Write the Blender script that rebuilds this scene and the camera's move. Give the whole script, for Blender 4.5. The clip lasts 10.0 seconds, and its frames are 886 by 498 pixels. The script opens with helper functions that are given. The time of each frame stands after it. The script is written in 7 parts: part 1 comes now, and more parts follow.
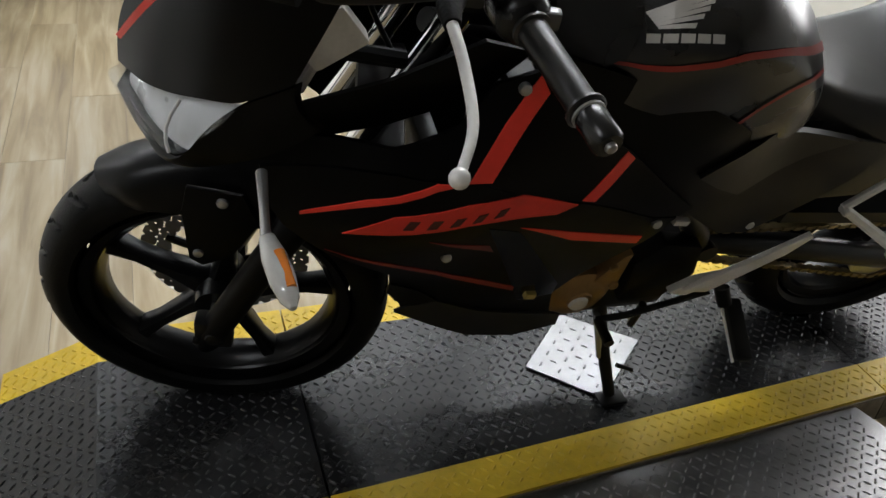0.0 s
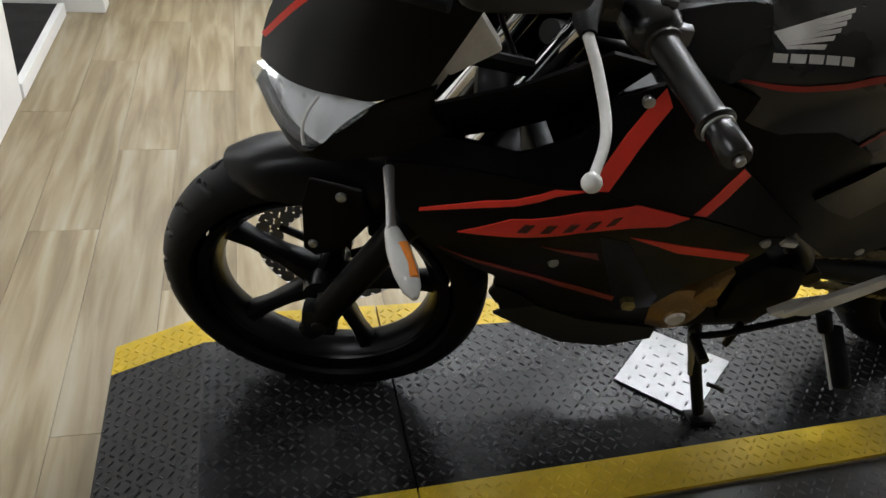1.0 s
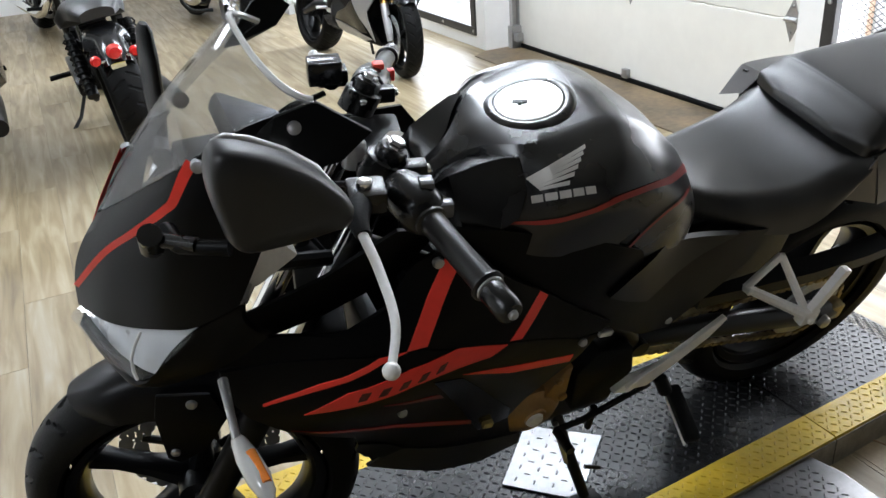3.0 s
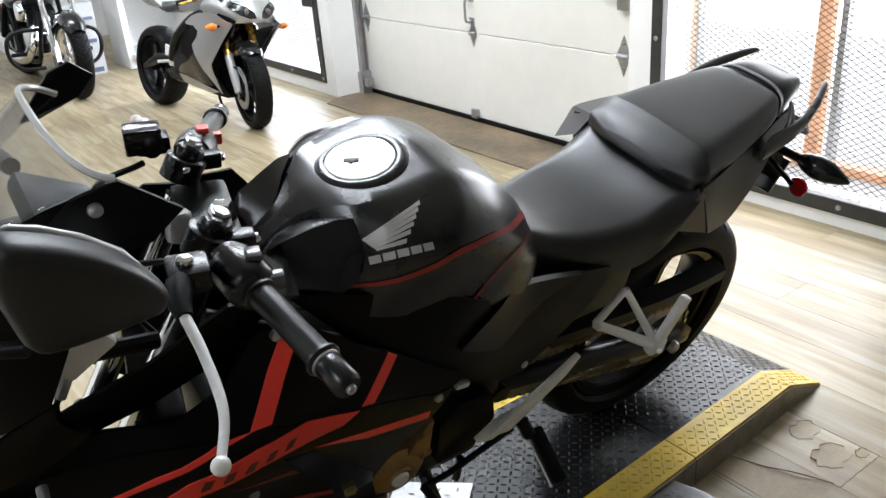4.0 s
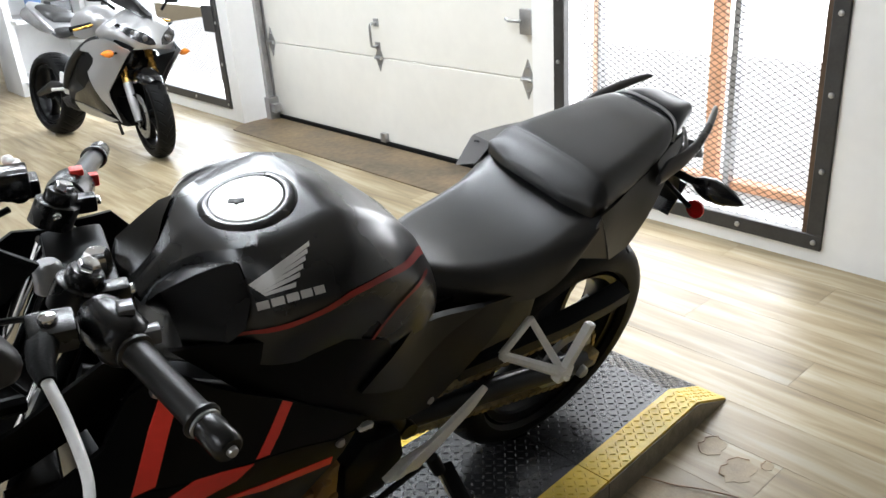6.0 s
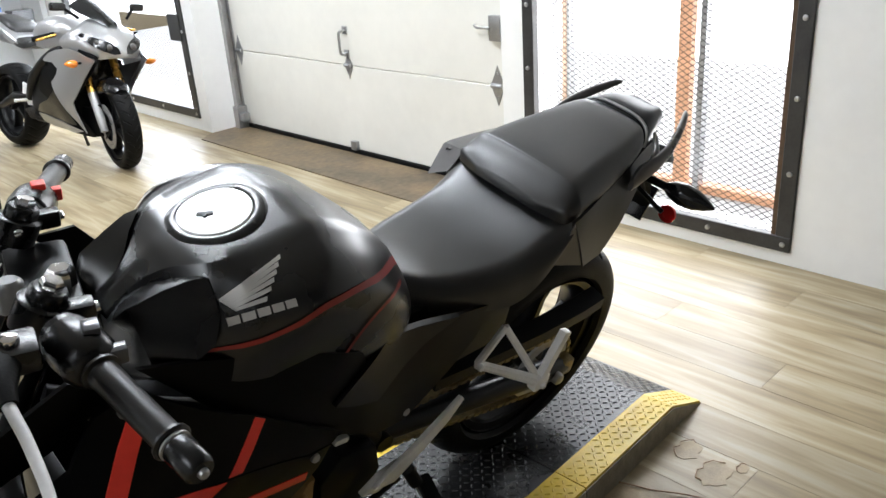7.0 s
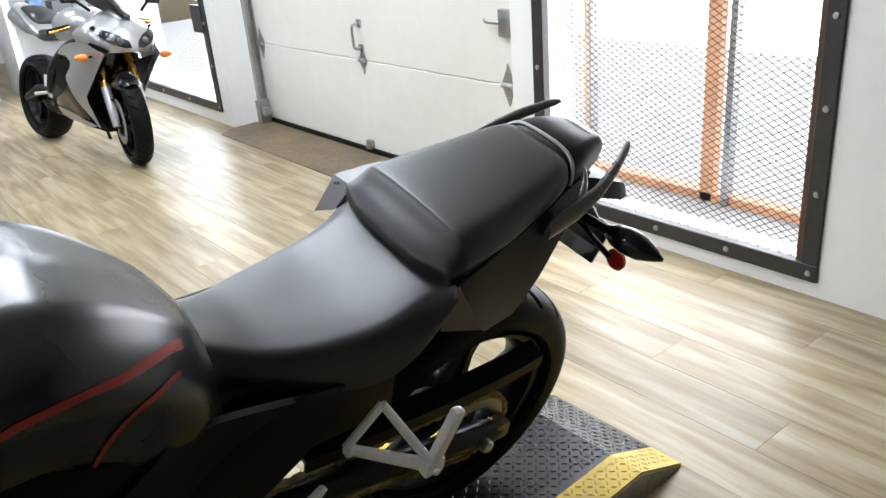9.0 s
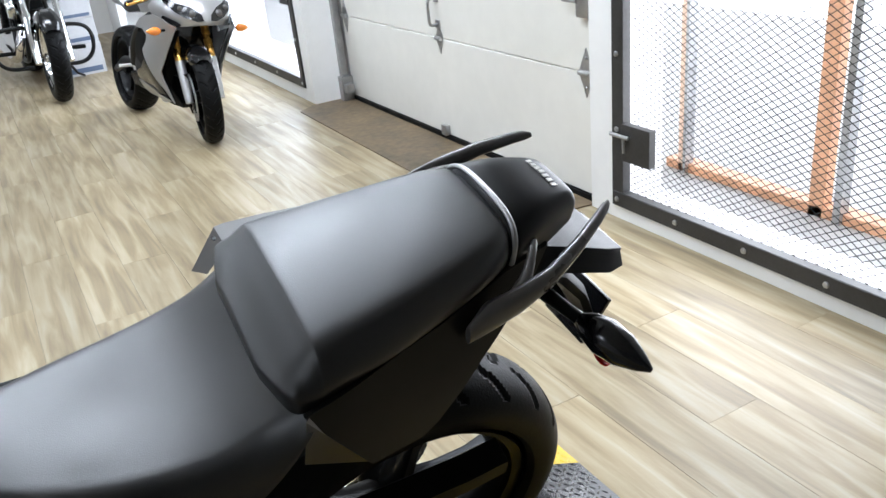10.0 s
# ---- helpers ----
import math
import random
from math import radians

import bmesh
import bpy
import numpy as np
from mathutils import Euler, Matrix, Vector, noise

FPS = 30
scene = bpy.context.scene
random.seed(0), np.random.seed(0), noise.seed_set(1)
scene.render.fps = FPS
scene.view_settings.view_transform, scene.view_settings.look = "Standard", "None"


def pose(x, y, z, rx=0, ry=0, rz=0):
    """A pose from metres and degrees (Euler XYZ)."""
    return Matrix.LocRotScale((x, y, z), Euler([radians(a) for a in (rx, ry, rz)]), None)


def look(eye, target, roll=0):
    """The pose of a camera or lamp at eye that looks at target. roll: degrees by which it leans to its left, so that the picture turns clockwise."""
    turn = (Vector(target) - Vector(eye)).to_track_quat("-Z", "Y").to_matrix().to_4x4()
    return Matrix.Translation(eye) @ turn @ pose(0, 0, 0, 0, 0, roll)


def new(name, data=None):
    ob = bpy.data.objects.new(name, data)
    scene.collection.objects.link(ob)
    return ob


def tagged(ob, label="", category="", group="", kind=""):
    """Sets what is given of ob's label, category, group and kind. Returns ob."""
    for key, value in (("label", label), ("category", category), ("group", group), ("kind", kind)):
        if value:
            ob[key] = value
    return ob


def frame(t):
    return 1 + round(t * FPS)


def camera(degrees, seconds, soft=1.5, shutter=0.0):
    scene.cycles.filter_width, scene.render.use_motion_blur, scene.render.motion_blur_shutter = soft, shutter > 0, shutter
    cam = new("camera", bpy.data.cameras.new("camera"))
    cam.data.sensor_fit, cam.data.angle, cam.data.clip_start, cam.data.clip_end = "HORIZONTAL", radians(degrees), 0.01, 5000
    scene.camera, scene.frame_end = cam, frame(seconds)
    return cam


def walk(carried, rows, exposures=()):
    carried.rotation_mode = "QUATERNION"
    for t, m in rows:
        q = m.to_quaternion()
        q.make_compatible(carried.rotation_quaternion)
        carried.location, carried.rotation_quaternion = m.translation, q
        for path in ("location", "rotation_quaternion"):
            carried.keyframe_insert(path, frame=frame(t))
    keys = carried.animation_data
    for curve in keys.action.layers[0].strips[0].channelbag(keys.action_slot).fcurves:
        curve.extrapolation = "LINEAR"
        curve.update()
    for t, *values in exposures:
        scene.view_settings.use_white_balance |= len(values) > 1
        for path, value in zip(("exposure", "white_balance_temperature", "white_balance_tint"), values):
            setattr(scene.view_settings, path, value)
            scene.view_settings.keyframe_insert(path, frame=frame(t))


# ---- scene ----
cam = camera(56.7, 10.0)
PATH = [
    (0, (0.196, 0.365, 1.244), (0.809, 1.914, 0.138), 5.7),
    (0.5, (0.165, 0.357, 1.244), (0.699, 1.933, 0.135), 5.8),
    (1, (0.138, 0.342, 1.249), (0.58, 1.953, 0.149), 6.0),
    (1.5, (0.131, 0.318, 1.279), (0.52, 1.978, 0.234), 2.8),
    (2, (0.15, 0.291, 1.35), (0.609, 1.986, 0.392), -1.2),
    (2.5, (0.167, 0.283, 1.376), (0.722, 1.987, 0.489), -3.2),
    (3, (0.199, 0.285, 1.381), (0.945, 1.914, 0.492), -4.2),
    (3.2, (0.214, 0.285, 1.382), (1.058, 1.884, 0.529), -4.5),
    (4.5, (0.277, 0.307, 1.393), (1.359, 1.777, 0.577), -4.3),
    (5, (0.29, 0.307, 1.394), (1.43, 1.742, 0.593), -4.3),
    (5.5, (0.302, 0.307, 1.396), (1.486, 1.708, 0.601), -4.0),
    (7, (0.321, 0.324, 1.395), (1.579, 1.669, 0.615), -4.0),
    (7.5, (0.31, 0.322, 1.401), (1.629, 1.6, 0.608), -4.2),
    (8, (0.372, 0.331, 1.402), (1.724, 1.588, 0.633), -5.6),
    (8.5, (0.586, 0.3, 1.393), (1.783, 1.697, 0.607), -3.2),
    (9, (0.767, 0.32, 1.374), (1.883, 1.775, 0.575), -4.8),
    (9.3, (0.892, 0.384, 1.355), (1.901, 1.894, 0.517), -5.4),
    (9.5, (0.998, 0.422, 1.365), (1.992, 1.966, 0.574), -5.3),
    (9.7, (1.105, 0.448, 1.377), (2.114, 1.982, 0.583), -4.7),
    (10, (1.256, 0.478, 1.34), (2.092, 2.087, 0.495), -6.0),
]
walk(cam, [(t, look(eye, target, roll)) for t, eye, target, roll in PATH], [(0.0, -0.32, 6400, 10), (1.0, -0.28, 6400, 10), (2.5, -0.04, 5950, 10), (5.0, 0.0, 6150, 10), (8.5, -0.06, 6080, 10), (9.5, -0.2, 5920, 10), (10.0, -0.2, 5820, 10)])

# ---- world, sun and large lights ----
world = bpy.data.worlds.new("world")
scene.world = world
world.use_nodes = True
wn = world.node_tree
sky = wn.nodes.new("ShaderNodeTexSky")
sky.sky_type, sky.sun_disc = "NISHITA", False
sky.sun_elevation, sky.sun_rotation = radians(38), radians(70)
wn.links.new(sky.outputs[0], wn.nodes["Background"].inputs[0])
wn.nodes["Background"].inputs[1].default_value = 0.15


def area_lamp(name, m, sx, sy, watts, colour):
    data = bpy.data.lights.new(name, "AREA")
    data.shape, data.size, data.size_y, data.energy, data.color = "RECTANGLE", sx, sy, watts, colour
    ob = new(name, data)
    ob.matrix_world = m
    return ob


# daylight in the openings of the two barred windows, and unseen ceiling tubes
area_lamp("window_daylight", look((3.50, 2.18, 1.1), (0.0, 2.18, 0.75)), 1.15, 1.9, 42, (1.0, 0.985, 0.97))
area_lamp("window_daylight", look((3.48, 6.7, 1.1), (0.0, 6.7, 0.8)), 1.8, 1.9, 100, (0.9, 0.95, 1.0))
# first two sit near reflections on the tank; the others are added fill
TUBES = [(2.6, 3.9, 40), (1.5, 2.65, 62), (-2.4, 4.2, 40), (1.5, 5.1, 40), (-1.0, 5.1, 40), (1.5, 7.3, 40), (-0.6, 7.3, 40), (-1.7, 0.5, 24)]
for tx, ty, watts in TUBES:
    area_lamp("tube_light", look((tx, ty, 2.86), (tx, ty, 0)), 1.2, 0.30, watts, (0.95, 0.98, 1.0))

# ---- materials ----
def mat(name, base, rough=0.5, metal=0.0, vary=0.15, scale=8.0, bump=0.0, bump_scale=200.0, spec=0.5, coat=0.0, objects=0.0, stretch=(1, 1, 1)):
    """A surface: two scales of noise on colour and gloss, a fine bump; objects: how much pieces differ."""
    m = bpy.data.materials.new(name)
    m.use_nodes = True
    n, l = m.node_tree.nodes, m.node_tree.links
    b = n["Principled BSDF"]
    b.inputs["Metallic"].default_value = metal
    b.inputs["Specular IOR Level"].default_value = spec
    b.inputs["Coat Weight"].default_value = coat
    tc = n.new("ShaderNodeTexCoord")
    mp = n.new("ShaderNodeMapping")
    mp.inputs["Scale"].default_value = stretch
    l.new(tc.outputs["Object"], mp.inputs[0])
    n1, n2 = n.new("ShaderNodeTexNoise"), n.new("ShaderNodeTexNoise")
    n1.inputs["Scale"].default_value, n1.inputs["Detail"].default_value = scale, 5
    n2.inputs["Scale"].default_value, n2.inputs["Detail"].default_value = scale * 9, 3
    l.new(mp.outputs[0], n1.inputs["Vector"])
    l.new(mp.outputs[0], n2.inputs["Vector"])
    add = n.new("ShaderNodeMath")
    add.operation = "MULTIPLY_ADD"
    add.inputs[1].default_value = 0.4
    l.new(n2.outputs["Fac"], add.inputs[0])
    l.new(n1.outputs["Fac"], add.inputs[2])
    fac = add.outputs[0]
    if objects:
        oi = n.new("ShaderNodeObjectInfo")
        ad = n.new("ShaderNodeMath")
        ad.operation = "MULTIPLY_ADD"
        ad.inputs[1].default_value = objects
        l.new(oi.outputs["Random"], ad.inputs[0])
        l.new(fac, ad.inputs[2])
        fac = ad.outputs[0]
    ramp = n.new("ShaderNodeMapRange")
    ramp.inputs[1].default_value, ramp.inputs[2].default_value = 0.4, 1.0 + objects
    ramp.inputs[3].default_value, ramp.inputs[4].default_value = 1 - vary, 1 + vary
    l.new(fac, ramp.inputs[0])
    mix = n.new("ShaderNodeVectorMath")
    mix.operation = "SCALE"
    mix.inputs[0].default_value = base
    l.new(ramp.outputs[0], mix.inputs["Scale"])
    l.new(mix.outputs[0], b.inputs["Base Color"])
    rr = n.new("ShaderNodeMapRange")
    rr.inputs[1].default_value, rr.inputs[2].default_value = 0.4, 1.0
    rr.inputs[3].default_value, rr.inputs[4].default_value = max(0.02, rough * 0.85), min(1, rough * 1.2)
    l.new(n1.outputs["Fac"], rr.inputs[0])
    l.new(rr.outputs[0], b.inputs["Roughness"])
    if bump:
        nb, bp = n.new("ShaderNodeTexNoise"), n.new("ShaderNodeBump")
        nb.inputs["Scale"].default_value = bump_scale
        bp.inputs["Strength"].default_value, bp.inputs["Distance"].default_value = bump, 0.002
        l.new(tc.outputs["Object"], nb.inputs["Vector"])
        l.new(nb.outputs["Fac"], bp.inputs["Height"])
        l.new(bp.outputs[0], b.inputs["Normal"])
    return m


def glass(name, tint=(0.9, 0.92, 0.93), alpha=0.25, rough=0.02):
    m = bpy.data.materials.new(name)
    m.use_nodes = True
    n, l = m.node_tree.nodes, m.node_tree.links
    out = n["Material Output"]
    tr, gl, mx, lw = n.new("ShaderNodeBsdfTransparent"), n.new("ShaderNodeBsdfGlossy"), n.new("ShaderNodeMixShader"), n.new("ShaderNodeLayerWeight")
    tr.inputs[0].default_value = (*tint, 1)
    gl.inputs["Roughness"].default_value = rough
    lw.inputs[0].default_value = 0.2
    sc = n.new("ShaderNodeMath")
    sc.operation = "MULTIPLY_ADD"
    sc.inputs[1].default_value, sc.inputs[2].default_value = alpha, 0.02
    l.new(lw.outputs["Facing"], sc.inputs[0])
    l.new(sc.outputs[0], mx.inputs[0])
    l.new(tr.outputs[0], mx.inputs[1])
    l.new(gl.outputs[0], mx.inputs[2])
    l.new(mx.outputs[0], out.inputs[0])
    return m


def glow(name, colour, strength):
    m = bpy.data.materials.new(name)
    m.use_nodes = True
    b = m.node_tree.nodes["Principled BSDF"]
    b.inputs["Base Color"].default_value = (*colour, 1)
    b.inputs["Emission Color"].default_value = (*colour, 1)
    b.inputs["Emission Strength"].default_value = strength
    return m


def plank_mat(name):
    """Vinyl planks: long grain, pale and brown streaks, each plank of its own tone."""
    m = mat(name, (0.42, 0.35, 0.25), 0.44, vary=0.2, scale=3, bump=0.12, bump_scale=90, objects=0.5, spec=0.36)
    n, l = m.node_tree.nodes, m.node_tree.links
    b = n["Principled BSDF"]
    tc, oi = n.new("ShaderNodeTexCoord"), n.new("ShaderNodeObjectInfo")
    off = n.new("ShaderNodeVectorMath")
    off.operation = "MULTIPLY_ADD"
    off.inputs[1].default_value, off.inputs[2].default_value = (7.0, 0.6, 1), (0, 0, 0)
    sh = n.new("ShaderNodeVectorMath")
    sh.operation = "ADD"
    mul = n.new("ShaderNodeMath")
    mul.operation = "MULTIPLY"
    mul.inputs[1].default_value = 37.0
    l.new(oi.outputs["Random"], mul.inputs[0])
    l.new(tc.outputs["Object"], off.inputs[0])
    l.new(off.outputs[0], sh.inputs[0])
    l.new(mul.outputs[0], sh.inputs[1])
    g = n.new("ShaderNodeTexNoise")
    g.inputs["Scale"].default_value, g.inputs["Detail"].default_value, g.inputs["Distortion"].default_value = 3.2, 5, 0.5
    l.new(sh.outputs[0], g.inputs["Vector"])
    cr = n.new("ShaderNodeValToRGB")
    el = cr.color_ramp.elements
    el[0].position, el[0].color = 0.26, (0.19, 0.148, 0.09, 1)
    el[1].position, el[1].color = 0.76, (0.45, 0.40, 0.30, 1)
    e = el.new(0.44)
    e.color = (0.29, 0.228, 0.132, 1)
    e = el.new(0.56)
    e.color = (0.365, 0.30, 0.19, 1)
    l.new(g.outputs["Fac"], cr.inputs[0])
    tone = n.new("ShaderNodeMapRange")
    tone.inputs[3].default_value, tone.inputs[4].default_value = 0.87, 1.08
    l.new(oi.outputs["Random"], tone.inputs[0])
    sc = n.new("ShaderNodeVectorMath")
    sc.operation = "SCALE"
    l.new(cr.outputs[0], sc.inputs[0])
    l.new(tone.outputs[0], sc.inputs["Scale"])
    l.new(sc.outputs[0], b.inputs["Base Color"])
    return m


M_PLANK = plank_mat("vinyl_plank")
M_SUB = mat("floor_joint", (0.12, 0.1, 0.075), 0.8)
M_WALL = mat("white_wall_paint", (0.84, 0.835, 0.82), 0.6, vary=0.05, scale=2.0, bump=0.15, bump_scale=60)
# greys of the unseen ceiling and south wall are kept low to limit fill
M_CEIL = mat("ceiling_paint", (0.45, 0.45, 0.45), 0.8, vary=0.05, scale=2)
M_DIMWALL = mat("grey_wall_paint", (0.16, 0.155, 0.15), 0.6, vary=0.1, scale=2.0)
M_DOOR = mat("garage_door_paint", (0.74, 0.725, 0.67), 0.45, vary=0.06, scale=1.6, bump=0.08, bump_scale=120)
M_STEEL = mat("galvanised_steel", (0.42, 0.42, 0.42), 0.42, 0.85, 0.2, 14)
M_DARKSTEEL = mat("dark_steel_frame", (0.035, 0.034, 0.033), 0.5, 0.2, 0.35, 10, bump=0.2, bump_scale=80)
M_RUST = mat("rusty_steel", (0.09, 0.055, 0.03), 0.75, 0.2, 0.4, 20, bump=0.3)
M_MESH = mat("expanded_metal", (0.035, 0.033, 0.031), 0.7, 0.0, 0.25, 20, spec=0.2)
# both oranges are lightened: daylight glare on the posts put into the colour
M_ORANGE = mat("orange_steel", (0.74, 0.40, 0.23), 0.6, 0.0, 0.2, 6)
M_WASHED = mat("glare_washed_orange_steel", (0.80, 0.56, 0.42), 0.6, 0.0, 0.1, 6)
M_CONCRETE = mat("concrete", (0.50, 0.49, 0.46), 0.85, 0, 0.15, 3, bump=0.3, bump_scale=40)
M_MAT = mat("worn_brown_threshold", (0.15, 0.108, 0.062), 0.5, 0, 0.75, 3.5, bump=0.3, bump_scale=30)
M_RUBBER = mat("tyre_rubber", (0.004, 0.004, 0.004), 0.55, 0, 0.3, 12, bump=0.25, bump_scale=300, spec=0.12)
M_BLACKPLATE = mat("black_diamond_plate", (0.012, 0.0123, 0.013), 0.30, 0.0, 0.35, 9, bump=0.25, bump_scale=150, spec=0.32)
M_SIDEPLATE = mat("grey_side_plate", (0.22, 0.2, 0.16), 0.45, 0.5, 0.4, 25, bump=0.6, bump_scale=60)
M_BARE = mat("bare_subfloor", (0.33, 0.255, 0.15), 0.6, 0, 0.3, 14, bump=0.2)
M_YELLOW = mat("yellow_safety_paint", (0.60, 0.41, 0.012), 0.5, 0.0, 0.25, 9, bump=0.3, bump_scale=120)
M_YELLOWDIM = mat("worn_yellow_edge", (0.34, 0.27, 0.08), 0.5, 0.2, 0.35, 14, bump=0.3)
M_ALU = mat("aluminium_diamond_plate", (0.24, 0.24, 0.245), 0.34, 0.9, 0.25, 10)
M_LUG = mat("worn_black_tread", (0.035, 0.035, 0.037), 0.30, 0.5, 0.3, 12)
M_GRIP = mat("glossy_rubber_grip", (0.006, 0.0052, 0.0045), 0.36, 0, 0.15, 14, bump=0.1, bump_scale=400, spec=0.6)
M_SILVER = mat("silver_alloy", (0.86, 0.85, 0.83), 0.34, 0.1, 0.12, 20)
M_CHROME = mat("chrome", (0.8, 0.8, 0.8), 0.08, 1.0, 0.05, 10)
M_SATIN = mat("satin_black_paint", (0.0022, 0.0022, 0.0024), 0.36, 0.0, 0.12, 6, bump=0.02, bump_scale=900, spec=0.22)
M_MATTE = mat("matte_black_fairing", (0.0022, 0.0022, 0.0024), 0.40, 0, 0.15, 7, bump=0.03, bump_scale=900, spec=0.10)
M_TANK = mat("satin_metallic_black", (0.002, 0.002, 0.0022), 0.30, 0.0, 0.1, 6, bump=0.02, bump_scale=900, spec=0.78)
M_GUN = mat("gunmetal_satin", (0.125, 0.120, 0.117), 0.32, 0.45, 0.1, 6, bump=0.02, bump_scale=900, spec=0.7)
M_CAP = mat("brushed_cap", (0.90, 0.89, 0.88), 0.42, 0.55, 0.05, 30)
M_PLASTIC = mat("black_plastic", (0.0022, 0.0022, 0.0022), 0.45, 0, 0.2, 12, bump=0.08, bump_scale=500, spec=0.13)
M_LIP = mat("dark_grey_lip_plastic", (0.016, 0.016, 0.016), 0.42, 0, 0.15, 10, bump=0.05, bump_scale=600, spec=0.35)
M_SEMI = mat("half_gloss_black", (0.005, 0.0048, 0.0046), 0.30, 0, 0.2, 14, bump=0.06, bump_scale=500, spec=0.45)
M_MIRRORCASE = mat("grained_mirror_case", (0.011, 0.011, 0.0115), 0.45, 0, 0.12, 10, bump=0.12, bump_scale=800)
M_GLOSS = mat("gloss_black_plastic", (0.01, 0.01, 0.011), 0.15, 0, 0.1, 8)
M_BLACKMETAL = mat("black_engine_metal", (0.004, 0.004, 0.004), 0.38, 0.0, 0.25, 15, spec=0.25)
M_VINYL = mat("seat_vinyl", (0.005, 0.0048, 0.0048), 0.44, 0, 0.12, 10, bump=0.12, bump_scale=700, spec=0.85)
M_RED = mat("red_decal", (0.95, 0.055, 0.035), 0.4, 0, 0.1, 12)
M_LETTER = mat("dull_red_lettering", (0.10, 0.014, 0.011), 0.4, 0, 0.1, 12)
# tank pinstripes, and lower fairing stripes darkened for the shade on them
M_DARKRED = mat("dark_red_decal", (0.29, 0.022, 0.016), 0.4, 0, 0.1, 12)
M_DECALSILVER = mat("silver_decal", (0.60, 0.58, 0.55), 0.4, 0.3, 0.06, 20)
M_BRONZE = mat("bronze_engine_cover", (0.36, 0.22, 0.09), 0.4, 0.7, 0.2, 15)
M_CHAIN = mat("oily_chain", (0.22, 0.17, 0.08), 0.45, 0.8, 0.5, 60)
M_AMBER = mat("amber_lens", (0.85, 0.25, 0.03), 0.15, 0, 0.1, 30, coat=0.6)
M_REDLENS = mat("red_lens", (0.50, 0.015, 0.012), 0.12, 0, 0.1, 30, coat=0.6)
M_CLEAR = mat("frosted_clear_lens", (0.62, 0.62, 0.6), 0.15, 0, 0.08, 30, coat=0.5)
M_REFLECT = mat("headlight_reflector", (0.66, 0.67, 0.68), 0.32, 0.35, 0.2, 9)
M_SMOKE = mat("smoked_lens", (0.10, 0.10, 0.105), 0.18, 0, 0.1, 20)
M_CARTON = mat("worn_carton", (0.42, 0.42, 0.43), 0.7, 0, 0.12, 5)
M_BAND = mat("printed_band", (0.07, 0.10, 0.16), 0.6, 0, 0.1, 8)
M_SCREEN = glass("windscreen_plastic", (0.88, 0.89, 0.91), 0.5, 0.06)
M_LENS = glass("headlight_lens", (0.95, 0.96, 0.97), 0.16)
M_SILVERPAINT = mat("silver_paint", (0.46, 0.46, 0.465), 0.33, 0.6, 0.03, 4, coat=0.25)
M_GOLD = mat("gold_anodised", (0.62, 0.36, 0.08), 0.3, 0.9, 0.1, 20)
M_BLACKPAINT = mat("gloss_black_paint", (0.006, 0.006, 0.0065), 0.2, 0, 0.1, 8, coat=0.2)
M_WHITEPART = mat("white_plastic", (0.78, 0.78, 0.77), 0.4, 0, 0.05, 6)
M_BLUE = mat("blue_plastic", (0.08, 0.16, 0.35), 0.4, 0, 0.1, 8)
M_PAPER = mat("white_sign", (0.75, 0.75, 0.74), 0.5, 0, 0.04, 6)
M_TUBE = glow("tube_glow", (0.97, 0.98, 1.0), 6.0)
M_WOODBROWN = mat("brown_board", (0.30, 0.19, 0.10), 0.6, 0, 0.3, 6)

# ---- mesh tools ----
def mesh_of(name, bm, material, smooth=True, angle=40):
    bmesh.ops.recalc_face_normals(bm, faces=bm.faces[:])
    for f in bm.faces:
        f.smooth = smooth
    if smooth:
        lim = radians(angle)
        for e in bm.edges:
            if len(e.link_faces) == 2 and e.calc_face_angle(0) > lim:
                e.smooth = False
    me = bpy.data.meshes.new(name)
    bm.to_mesh(me)
    bm.free()
    me.materials.append(material)
    return me


def part(name, bm, material, parent=None, label="", m=None, smooth=True, angle=40):
    ob = new(name, mesh_of(name, bm, material, smooth, angle))
    if parent:
        ob.parent = parent
    if m is not None:
        ob.matrix_basis = m
    return tagged(ob, label)


def thing(name, label, category, m=None, group=""):
    ob = new(name)
    ob.empty_display_size = 0.1
    if m is not None:
        ob.matrix_basis = m
    return tagged(ob, label, category, group)


def join(*bms):
    out = bmesh.new()
    for b in bms:
        me = bpy.data.meshes.new("t")
        b.to_mesh(me)
        b.free()
        out.from_mesh(me)
        bpy.data.meshes.remove(me)
    return out


def moved(bm, m):
    bmesh.ops.transform(bm, matrix=m, verts=bm.verts[:])
    return bm


def box(x0, x1, y0, y1, z0, z1, bevel=0.0, seg=2):
    bm = bmesh.new()
    bmesh.ops.create_cube(bm, size=1)
    for v in bm.verts:
        v.co = ((x0 + x1) / 2 + v.co.x * (x1 - x0), (y0 + y1) / 2 + v.co.y * (y1 - y0), (z0 + z1) / 2 + v.co.z * (z1 - z0))
    if bevel:
        bmesh.ops.bevel(bm, geom=bm.edges[:], offset=bevel, segments=seg, affect="EDGES", profile=0.6)
    return bm


def loft(rings, close=True, caps=True):
    """Rings of equal length, joined one to the next."""
    bm = bmesh.new()
    vs = [[bm.verts.new(p) for p in r] for r in rings]
    k = len(vs[0])
    for a, b in zip(vs, vs[1:]):
        for i in range(k if close else k - 1):
            j = (i + 1) % k
            bm.faces.new((a[i], a[j], b[j], b[i]))
    if caps and close:
        bm.faces.new(vs[0])
        bm.faces.new(vs[-1][::-1])
    return bm


